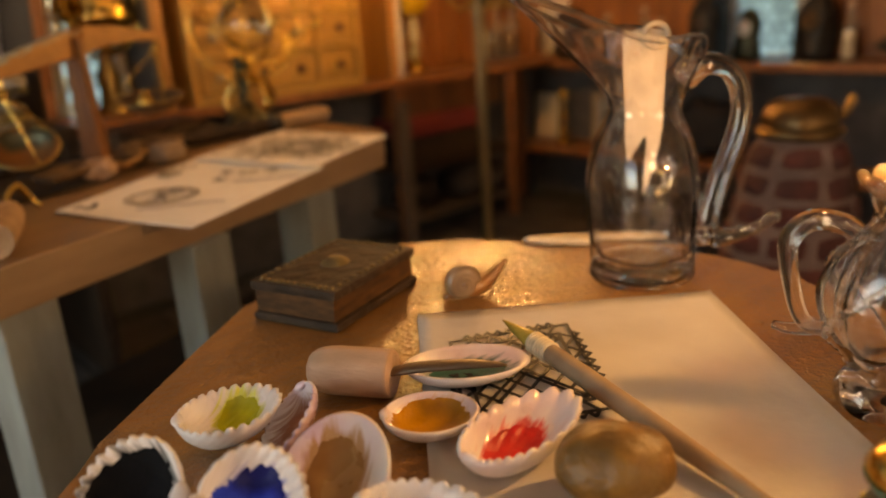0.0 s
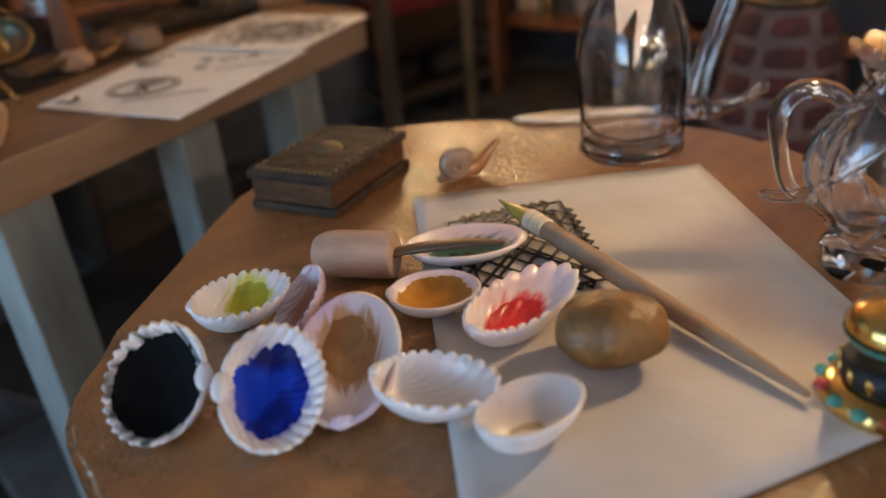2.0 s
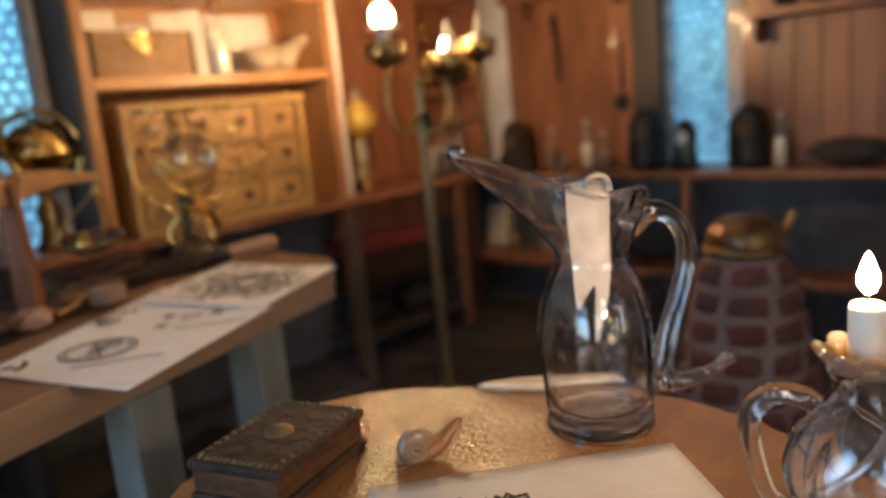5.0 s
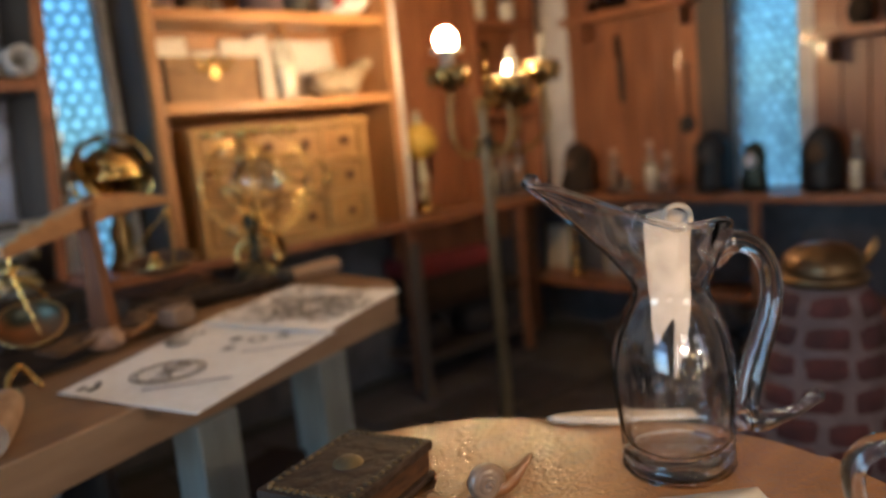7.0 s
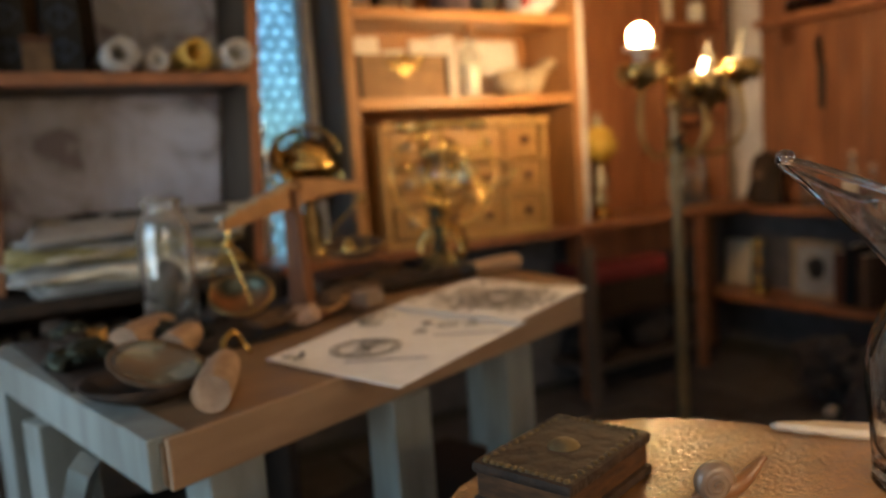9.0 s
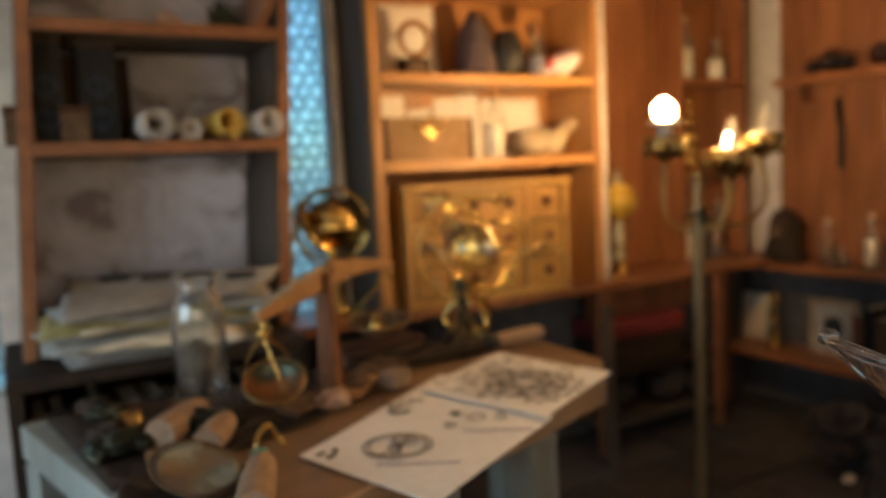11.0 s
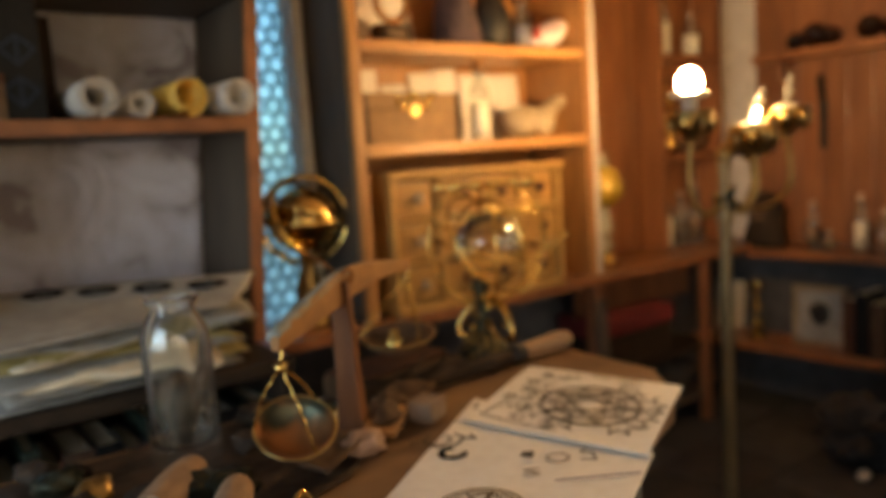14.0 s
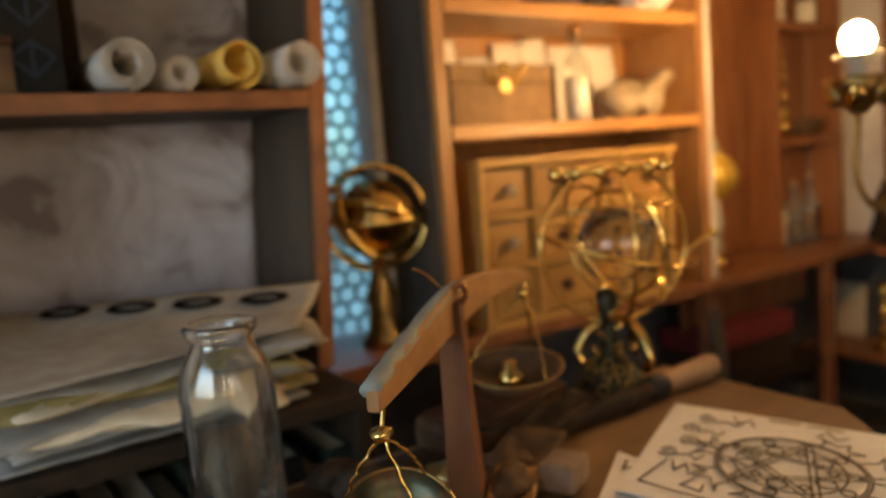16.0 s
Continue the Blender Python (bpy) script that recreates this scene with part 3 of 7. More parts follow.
# bookcase
case = thing("bookcase", (0, 0, 1.072), 0, "open pine bookcase standing on the counter", "bookcase")
Z = 1.072
for x in (1.622, 3.02):
    part("side", box(x, 3.66, 0, x + 0.056, 4.09, 2.9 - Z, 0.007), PINE_UP, case)
part("side_panel", box(1.604, 3.672, 0.004, 1.620, 4.088, 2.9 - Z, 0.003), GREY_WOOD, case, "weathered grey outer board")
for z in (1.775, 2.215, 2.72):
    part("shelf", box(1.68, 3.655, z - Z, 3.018, 4.08, z + 0.052 - Z, 0.007), PINE, case)
part("edging", box(3.079, 3.665, 0.0, 3.118, 3.72, 2.9 - Z, 0.005), PLASTER, case, "pale rough edging board")
part("back", box(1.68, 4.082, 0.0, 3.018, 4.098, 2.9 - Z, 0.002), PINE_UP, case)

# rack by the window; it leans a little to the window side
rack = thing("wall_rack", (0, 0, 1.112), 0, "tall open rack with red-brown edges and a marbled back", "shelf unit")
Z = 1.112
LEANING = Matrix(((1, 0, 0.068, 0), (0, 1, 0, 0), (0, 0, 1, 0), (0, 0, 0, 1)))
for x in (0.045, 1.066):
    part("side", moved(box(x, 3.60, 0, x + 0.05, 4.10, 3.0 - Z, 0.004), LEANING), GREY_WOOD, rack)
    part("edge_strip", moved(box(x, 3.575, 0, x + 0.05, 3.598, 3.0 - Z, 0.004), LEANING), RACK_EDGE, rack, "red-brown front edge")
for z in (1.905, 2.385):
    part("shelf", moved(box(0.098, 3.60, z - Z, 1.063, 4.08, z + 0.045 - Z, 0.004), LEANING), GREY_WOOD, rack)
    part("edge_strip", moved(box(0.098, 3.575, z - 0.003 - Z, 1.063, 3.598, z + 0.05 - Z, 0.004), LEANING), RACK_EDGE, rack, "red-brown front edge")
part("back", moved(sheet([(0.10, 0), (1.062, 0), (1.062, 1.85), (0.10, 1.85)], 0, 28, 0.008, 0.034, 3), LEANING @ Matrix.Translation((0, 4.09, 0.01)) @ Matrix.Rotation(radians(90), 4, "X")), MARBLED, rack, "marbled grey-mauve paper back", smooth=True)

# panelling
for x0 in (3.17, 3.305, 3.44, 3.575, 3.71, 3.845):
    part("board", box(x0, 4.075, 1.072, x0 + 0.131, 4.105, 3.2, 0.006), PANEL, wall_north, "red-brown board")
y = 2.71
while y < 3.62:
    part("board", box(4.815, y, 1.045, 4.845, y + 0.146, 3.2, 0.006), PANEL, wall_east, "red-brown board")
    y += 0.15
y = 0.5
while y < 1.9:
    part("board", box(4.815, y, 1.045, 4.845, y + 0.146, 3.2, 0.006), PANEL, wall_east, "red-brown board")
    y += 0.15
part("jamb", box(4.77, 2.50, 1.045, 4.845, 2.70, 3.2, 0.006), GREY_WOOD, wall_east, "grey window jamb")

cab = thing("corner_cabinet", (0, 0, 1.072), 0, "narrow open red-brown cabinet in the corner above the counter", "cabinet")
Z = 1.072
for x in (3.985, 4.60):
    part("side", box(x, 3.90, 0, x + 0.04, 4.09, 3.1 - Z, 0.005), PANEL, cab)
for z in (1.64, 2.27):
    part("shelf", box(4.027, 3.905, z - Z, 4.598, 4.09, z + 0.04 - Z, 0.005), PANEL, cab)
part("back", box(4.027, 4.093, 0, 4.598, 4.106, 3.1 - Z, 0.002), PANEL, cab)
shelf = thing("wall_shelf", (0, 0, 0), 0, "red-brown plank shelf on the panelled wall", "shelf")
part("plank", box(4.60, 2.66, 2.22, 4.813, 3.66, 2.27, 0.006), PANEL, shelf)
for y in (2.75, 3.5):
    part("bracket", box(4.66, y, 2.10, 4.813, y + 0.03, 2.218, 0.008), PANEL, shelf)
shelf = thing("wall_shelf", (0, 0, 0), 0, "red-brown plank shelf beside the leaded window", "shelf")
part("plank", box(4.60, 0.7, 1.87, 4.813, 1.98, 1.92, 0.006), PANEL, shelf)
for y in (0.9, 1.85):
    part("bracket", box(4.66, y, 1.75, 4.813, y + 0.03, 1.868, 0.008), PANEL, shelf)

# ---- the two tables ----
OUT = smooth_path([(0.13, 0.45), (0.195, 0.73), (0.245, 0.92), (0.45, 1.10), (0.78, 1.35), (0.95, 1.425), (1.10, 1.40), (1.26, 1.285), (1.40, 1.05), (1.49, 0.80), (1.46, 0.60), (1.36, 0.38), (1.18, 0.12), (0.88, -0.15), (0.50, -0.25), (0.22, -0.05), (0.12, 0.2), (0.13, 0.45)], 5)[:-1]
table = thing("round_table", (0, 0, 0), 0, "rounded varnished brown wooden table", "table")
TOP = 0.963


def slab(outline, z0, z1, bevel=0.01):
    bm = bmesh.new()
    vs = [bm.verts.new((p[0], p[1], z0)) for p in outline]
    f = bm.faces.new(vs)
    out = bmesh.ops.extrude_face_region(bm, geom=[f])
    for v in out["geom"]:
        if isinstance(v, bmesh.types.BMVert):
            v.co.z = z1
    edges = [e for e in bm.edges if abs(e.verts[0].co.z - e.verts[1].co.z) < 1e-6]
    bmesh.ops.bevel(bm, geom=edges, offset=bevel, segments=3, affect="EDGES")
    return bm


part("tabletop", slab(OUT, TOP - 0.05, TOP, 0.012), TABLE, table)
for x, y in ((0.45, 0.35), (0.75, 1.05), (1.2, 0.95), (1.0, 0.2)):
    part("leg", lathe([(0, 0), (0.035, 0), (0.04, 0.06), (0.03, 0.2), (0.045, 0.5), (0.035, 0.7), (0.05, 0.8), (0.05, TOP - 0.052), (0, TOP - 0.052)], 16), PANEL, table, "", (x, y, 0), smooth=True)

DESK = 1.02
A, B, C, D = (0.315, 1.74), (1.84, 2.29), (2.0, 3.05), (0.03, 3.05)
desk = thing("work_desk", (0, 0, 0), 0, "rubbed wooden desk with pale painted legs", "desk")
part("desktop", slab([A, B, (1.98, 2.46), C, D], DESK - 0.10, DESK, 0.008), DESK_WOOD, desk)
part("end_board", box(-0.012, 0.012, DESK - 0.104, 0.070, 1.30, DESK + 0.004, 0.006), PALE_PAINT, desk, "pale painted end board", (0.302, 1.742, 0), (0, 0, 12.3))
part("front_board", box(0.006, -0.012, DESK - 0.103, 1.61, 0.004, DESK + 0.0025, 0.005), EDGE_WOOD, desk, "pale bare wood along the front edge", (A[0], A[1], 0), (0, 0, math.degrees(math.atan2(B[1] - A[1], B[0] - A[0]))))
for x, y in ((0.455, 1.86), (0.945, 1.985), (1.42, 2.165), (1.80, 2.88), (0.17, 2.45), (0.10, 2.92)):
    part("leg", box(-0.07, -0.05, 0, 0.07, 0.05, DESK - 0.102, 0.006), PALE_PAINT, desk, "", (x, y, 0), (0, 0, 20))
brace = Vector((0.12, 2.85, 0.25)), Vector((0.20, 2.10, 0.89))
part("brace", tube([brace[0], brace[1]], 0.035, 4), PALE_PAINT, desk, "pale painted slanting brace")
part("shelf", box(-0.05, -0.25, 0.30, 1.45, 0.25, 0.33, 0.005), DARK_WOOD, desk, "dark lower board", (0.36, 2.25, 0), (0, 0, 20))

# flagstones
stone_mesh = mesh_from("flagstone", box(-0.24, -0.24, -0.05, 0.24, 0.24, 0, 0.012), STONE_FLOOR)
for i in range(-5, 10):
    for j in range(-3, 8):
        x, y = i * 0.5 + 0.25 * (j % 2), j * 0.5 + 0.2
        if -2.7 < x - 0.24 and x + 0.24 < 4.83 and y + 0.24 < 4.09 and y > -1.75:
            part("flagstone", stone_mesh, STONE_FLOOR, floor, "", (x, y, 0.0), (0, 0, 1.5 * math.sin(i * 7 + j * 3)))


# ---- on the round table ----
def rest(ob, z):
    """Lowers or lifts a thing so that its lowest point stands at height z (plan units)."""
    bpy.context.view_layer.update()
    low = min((o.matrix_world @ v.co).z for o in (ob, *ob.children_recursive) if o.type == "MESH" for v in o.data.vertices)
    ob.matrix_world = Matrix.Translation((0, 0, z * S - low)) @ ob.matrix_world
    bpy.context.view_layer.update()
    return ob


def glass_jug(p, toward):
    """A tall clear jug: waisted body, long pouring lip, looped handle with a curled foot. toward: where the lip points, in degrees."""
    jug = thing("glass_jug", p, toward, "tall clear glass jug with long lip and curled handle", "jug")
    outer = [(0.0, 0.0), (0.084, 0.0), (0.093, 0.012), (0.091, 0.035), (0.0925, 0.09), (0.0955, 0.15), (0.0965, 0.19), (0.091, 0.235), (0.077, 0.28), (0.064, 0.306), (0.061, 0.325), (0.067, 0.35), (0.083, 0.395), (0.094, 0.43), (0.098, 0.45)]
    inner = [(0.088, 0.45), (0.083, 0.428), (0.072, 0.392), (0.057, 0.35), (0.052, 0.325), (0.055, 0.304), (0.067, 0.278), (0.081, 0.232), (0.0865, 0.19), (0.0855, 0.15), (0.082, 0.09), (0.078, 0.055), (0.058, 0.040), (0.0, 0.036)]
    outer = [tuple(q[:2]) for q in smooth_path(outer[2:], 3)]
    outer = [(0.0, 0.0), (0.086, 0.0)] + outer
    bm = lathe(outer + [tuple(q[:2]) for q in smooth_path(inner[:-1], 3)] + [inner[-1]], 48)
    mouth = [Vector((0.093 * math.cos(2 * math.pi * i / 64), 0.093 * math.sin(2 * math.pi * i / 64), 0.45)) for i in range(64)]

    def shaped(co):
        # the lip: drawn out and up on one side of the mouth
        k = max(0.0, (co.z - 0.335) / 0.115)
        a = math.atan2(co.y, co.x)
        pull = max(0.0, math.cos(a)) ** 5 * k**1.6
        back = max(0.0, -math.cos(a)) ** 3 * k
        wob = 1 + 0.02 * math.sin(5 * a + co.z * 18) * min(1, co.z * 8)
        return Vector(((co.x + 0.128 * pull) * wob, co.y * (1 - 0.35 * pull) * wob, co.z + 0.078 * pull + 0.008 * k * math.sin(3 * a) - 0.045 * back))

    for v in bm.verts:
        v.co = shaped(v.co)
    rim = [(*shaped(q), 0.0062) for q in mouth]
    part("body", bm, JUG_GLASS, jug, smooth=True).visible_shadow = False
    handle = smooth_path([(-0.066, 0, 0.366, 0.026), (-0.106, 0, 0.390, 0.021), (-0.147, 0, 0.378, 0.018), (-0.171, 0, 0.341, 0.0175), (-0.176, 0, 0.290, 0.0185), (-0.163, 0, 0.234, 0.020), (-0.144, 0, 0.179, 0.021), (-0.128, 0, 0.122, 0.0215), (-0.122, 0, 0.080, 0.022), (-0.146, 0, 0.060, 0.0185), (-0.200, 0, 0.066, 0.0125), (-0.235, 0, 0.080, 0.011), (-0.254, 0, 0.092, 0.014), (-0.262, 0, 0.096, 0.008)], 6)
    part("handle", tube(handle, segs=16), JUG_SOLID, jug, "looped clear handle with a curled foot", smooth=True)
    part("handle_root", tube([(-0.084, 0, 0.062, 0.014), (-0.104, 0, 0.064, 0.016), (-0.128, 0, 0.068, 0.020)], segs=12), JUG_SOLID, jug, smooth=True)
    part("base", lathe([(0, 0.003), (0.076, 0.003), (0.0855, 0.014), (0.080, 0.030), (0.055, 0.034), (0, 0.030)], 40, None, 0.03), JUG_SOLID, jug, "thick clear base", smooth=True)
    part("rim_bead", tube(rim, segs=8, closed=True), JUG_SOLID, jug, "thick rounded rim", smooth=True)
    part("lip_bead", blob(0.014, 0.012, 0.012, 0), JUG_SOLID, jug, "", (0.215, 0, 0.532), smooth=True)
    return jug


glass_jug((1.294, 0.825, TOP + 0.001), 146).scale = (1.05, 1.05, 0.985)

quill = thing("feather_quill", (1.294, 0.825, TOP + 0.001), -56, "cream forked feather quill standing inside the glass jug", "quill")
vane = smooth_path([(-0.037, 0.445), (0.0, 0.452), (0.037, 0.442), (0.036, 0.40), (0.034, 0.33), (0.033, 0.285), (0.022, 0.225), (0.001, 0.158), (0.001, 0.200), (0.004, 0.262), (-0.010, 0.246), (-0.028, 0.220), (-0.032, 0.28), (-0.034, 0.33), (-0.036, 0.40), (-0.037, 0.445)], 4)[:-1]
part("vane", slab([tuple(q[:2]) for q in vane], -0.003, 0.003, 0.0015), QUILL_CREAM, quill, "cream vane with a forked end", (0, 0, 0), (90, 0, 0))
part("loop", tube(ring_path(0.020, 24, Euler((radians(78), 0, 0)).to_matrix(), (0.018, -0.012, 0.440)), 0.005, 8, closed=True), QUILL_CREAM, quill, "pale loop at the top", smooth=True)


def smeared(material, stain, a, b, off, reach):
    """A copy of a shell's surface with thin paint wiped over its hollow in streaks that follow the ribs."""
    m = material.copy()
    m.name = material.name + " with a paint smear"
    n, l = m.node_tree.nodes, m.node_tree.links
    p = n["Principled BSDF"]

    def calc(kind, x, y=None):
        node = n.new("ShaderNodeMath")
        node.operation = kind
        for k, v in enumerate((x, y)):
            if isinstance(v, (int, float)):
                node.inputs[k].default_value = v
            elif v is not None:
                l.new(v, node.inputs[k])
        return node.outputs[0]

    tc, sep, both, streak = n.new("ShaderNodeTexCoord"), n.new("ShaderNodeSeparateXYZ"), n.new("ShaderNodeCombineXYZ"), n.new("ShaderNodeTexNoise")
    l.new(tc.outputs["Object"], sep.inputs[0])
    x, y = calc("DIVIDE", sep.outputs[0], a * S), calc("DIVIDE", sep.outputs[1], b * S)
    dx, dy = calc("SUBTRACT", x, off[0]), calc("SUBTRACT", y, off[1])
    far = calc("SQRT", calc("ADD", calc("MULTIPLY", dx, dx), calc("MULTIPLY", dy, dy)))
    l.new(calc("MULTIPLY", calc("ARCTAN2", y, calc("ADD", x, 1.05)), 13.0), both.inputs[0])
    l.new(calc("MULTIPLY", far, 2.6), both.inputs[1])
    both.inputs[2].default_value = off[0] * 9 + reach * 5
    streak.inputs["Scale"].default_value, streak.inputs["Detail"].default_value = 1.0, 3.0
    l.new(both.outputs[0], streak.inputs[0])
    edge = calc("ADD", calc("DIVIDE", far, reach), calc("MULTIPLY", calc("SUBTRACT", streak.outputs[0], 0.5), 0.9))
    mr, mix = n.new("ShaderNodeMapRange"), n.new("ShaderNodeMix")
    mr.inputs[1].default_value, mr.inputs[2].default_value, mr.inputs[3].default_value, mr.inputs[4].default_value = 0.88, 1.12, 0.9, 0.0
    l.new(edge, mr.inputs[0])
    mix.data_type = "RGBA"
    l.new(mr.outputs[0], mix.inputs[0])
    l.new(p.inputs["Base Color"].links[0].from_socket, mix.inputs[6])
    mix.inputs[7].default_value = (*stain, 1)
    l.new(mix.outputs[2], p.inputs["Base Color"])
    return m


def shell(p, size, turn, tilt, material, paint=None, label="", ribs=25, deep=0.42, long=1.15, fill=0.72, off=(0.0, 0.0), scallop=0.011, stain=None, reach=0.75, wall=0.75):
    """A ribbed half shell, hollow side up, its ribs spreading from the beak at -x; tilted, with a pool of paint in it."""
    ob = thing("seashell", p, 0, label, "shell", "paint shells on the table")
    a, b, h = size * long, size, deep * size

    def bowl(x, y):
        e = min(1.0, (x / a) ** 2 + (y / b) ** 2)
        return -h * (1 - e) ** wall * (1 - 0.25 * x / a)

    def point(u, v, inner):
        f = v * 1.45
        rho = 2 * a * math.cos(f) / (math.cos(f) ** 2 + (a / b) ** 2 * math.sin(f) ** 2)
        wave = math.cos(ribs * math.pi * v) if ribs else 0.0
        rho *= u * (1 + scallop * wave * u**4)
        x, y = rho * math.cos(f) - a, rho * math.sin(f)
        thick = 0.0 if inner else 0.09 * size
        z = bowl(x, y) - thick + 0.015 * size * wave * u
        if u > 0.999 and not inner:
            z += 0.05 * size
        swell = 1 if inner else 1.07
        return Vector((x * swell, y * swell, z))

    bm = bmesh.new()
    n, m = 176, 14
    surf = []
    for inner in (False, True):
        grid = [[bm.verts.new(point(max(0.02, k / m), -1 + 2 * i / n, inner)) for i in range(n + 1)] for k in range(m + 1)]
        for k in range(m):
            for i in range(n):
                bm.faces.new((grid[k][i], grid[k][i + 1], grid[k + 1][i + 1], grid[k + 1][i]))
        surf.append(grid)
    lo, hi = surf
    rim = [(m, i) for i in range(n + 1)] + [(k, n) for k in range(m - 1, -1, -1)] + [(0, i) for i in range(n - 1, -1, -1)] + [(k, 0) for k in range(1, m)]
    for (k, i), (q, w) in zip(rim, rim[1:] + rim[:1]):
        bm.faces.new((lo[k][i], lo[q][w], hi[q][w], hi[k][i]))
    part("valve", bm, smeared(material, stain, a, b, off, reach) if stain else material, ob, smooth=True)
    part("beak", blob(0.16 * size, 0.26 * size, 0.12 * size, 0.15, 2, p[0] * 9, 2), material, ob, "rounded beak", (-a * 1.0, 0, -0.05 * size), smooth=True)
    if paint:
        pb = bmesh.new()
        rings = []
        for k in range(1, 11):
            ring = []
            for i in range(96):
                g = 2 * math.pi * i / 96
                edge = fill * (1 + 0.13 * noise.noise((math.cos(g) * 1.6 + p[0] * 40, math.sin(g) * 1.6, 0)) + 0.06 * noise.noise((math.cos(g) * 4, math.sin(g) * 4, p[1] * 30)) + 0.07 * noise.noise((math.cos(g) * 9, math.sin(g) * 9, p[0] * 30)))
                x, y = (off[0] + edge * k / 10 * math.cos(g)) * a, (off[1] + edge * k / 10 * math.sin(g)) * b
                q = math.sqrt((x / a) ** 2 + (y / b) ** 2)
                if q > 0.93:
                    x, y = x * 0.93 / q, y * 0.93 / q
                f = math.atan2(y, x + a) / 1.45
                rib = 0.015 * size * (math.cos(ribs * math.pi * f) if ribs else 0) * math.hypot(x + a, y) / (2 * a)
                z = bowl(x, y) + rib + size * (0.022 + 0.02 * noise.noise((x * 45, y * 45, 1.0)) * (1 - k / 10)) - (0.03 * size if k == 10 else 0)
                ring.append(pb.verts.new((x, y, z)))
            rings.append(ring)
        c = pb.verts.new((off[0] * a, off[1] * b, bowl(off[0] * a, off[1] * b) + 0.03 * size))
        for i in range(96):
            pb.faces.new((c, rings[0][i], rings[0][(i + 1) % 96]))
        for r0, r1 in zip(rings, rings[1:]):
            for i in range(96):
                w = (i + 1) % 96
                pb.faces.new((r0[i], r1[i], r1[w], r0[w]))
        part("paint", pb, paint[0], ob, paint[1], smooth=True)
    ob.matrix_world = pose(p[0] * S, p[1] * S, p[2] * S, 0, 0, turn[1]) @ pose(0, 0, 0, 0, tilt, 0) @ pose(0, 0, 0, 0, 0, turn[0])
    return rest(ob, TOP + 0.001)


def paint_of(name, c, rough=0.35):
    return stuff("paint " + name, c, tuple(v * 0.5 for v in c), rough, grain=22, blotch=5, bump=0.4, coat=0.0 if name == "black" else 0.25, spec=0.12 if name == "black" else 0.5)


BLACK, BLUE, LIME, RED, OCHRE = paint_of("black", (0.006, 0.006, 0.008), 0.8), stuff("paint blue", (0.008, 0.045, 0.52), (0.002, 0.006, 0.12), 0.45, grain=20, blotch=11, amount=1.6, bump=0.5, spec=0.2, third=(0.004, 0.018, 0.30)), paint_of("lime", (0.66, 0.64, 0.02)), paint_of("red", (0.68, 0.022, 0.03)), paint_of("ochre", (0.62, 0.26, 0.008))
TERRA, GOLD, TEAL, PEARL = paint_of("terracotta", (0.40, 0.16, 0.09)), stuff("paint gold", (0.42, 0.23, 0.085), (0.25, 0.105, 0.03), 0.25, 0.1, grain=12, blotch=9, amount=1.3, bump=0.3, coat=0.5), paint_of("teal", (0.02, 0.10, 0.085)), stuff("paint pearl", (0.74, 0.68, 0.58), (0.62, 0.50, 0.34), 0.25, 0.3, grain=10, coat=0.5)

OCHRE_RING = stuff("thin gold paint", (0.60, 0.50, 0.36), (0.50, 0.33, 0.14), 0.35, 0.2, grain=14, blotch=6, coat=0.3)

# place, size, (own turn, lean direction), lean, ...
shell((0.306, 0.788, 0), 0.066, (-88, 225), 38, SHELL, (BLACK, "black paint"), "white ribbed seashell holding black paint", fill=0.93, off=(0.04, 0.04), deep=0.50, long=0.82, stain=(0.006, 0.006, 0.008), reach=0.92)
shell((0.384, 0.675, 0), 0.067, (77, 240), 37, SHELL, (BLUE, "bright blue paint"), "white ribbed seashell holding bright blue paint", fill=0.76, off=(-0.06, 0.0), deep=0.55, long=0.80, stain=(0.008, 0.04, 0.44), reach=0.74)
shell((0.474, 0.890, 0), 0.050, (122, 215), 4, SHELL, (LIME, "lime yellow paint"), "white ribbed seashell holding lime yellow paint", fill=0.46, off=(0.15, 0.42), deep=0.88, long=1.25, stain=(0.60, 0.60, 0.03), reach=0.52, wall=0.62)
shell((0.518, 0.828, 0), 0.043, (60, 150), 40, MAUVE_SHELL, (TERRA, "terracotta paint"), "small seashell with terracotta paint", fill=0.66, deep=0.62, long=1.3, stain=(0.36, 0.15, 0.09), reach=0.8)
shell((0.480, 0.674, 0), 0.060, (200, 205), 18, MAUVE_SHELL, (GOLD, "gold paint"), "smooth mauve-flushed seashell with gold paint", ribs=0, scallop=0, fill=0.52, off=(0.24, 0.05), deep=0.42, long=1.5, stain=(0.40, 0.21, 0.07), reach=0.62)
shell((0.505, 0.556, 0), 0.046, (70, 225), 0, SHELL, None, "clean white ribbed seashell", deep=0.95, long=1.45, wall=0.62)
pearly = shell((0.540, 0.455, 0), 0.041, (128, 225), -3, SHELL, (OCHRE_RING, "gold-edged paint"), "smooth white seashell with pearly paint", ribs=0, scallop=0, fill=0.42, off=(-0.12, 0.0), deep=0.95, long=1.45, wall=0.62)
blobby = moved(blob(0.017, 0.015, 0.006, 0.25, 2, 3, 3), Matrix.Translation((-0.012, -0.004, -0.039)))
part("pearl_paint", blobby, PEARL, pearly, "pearl white paint", smooth=True)
shell((0.690, 0.590, 0), 0.048, (147, 215), 1, PINK_SHELL, (RED, "red paint"), "pink-flushed ribbed seashell holding red paint", fill=0.52, off=(-0.05, 0.2), deep=0.9, long=1.85, stain=(0.66, 0.05, 0.06), reach=0.56, wall=0.62)
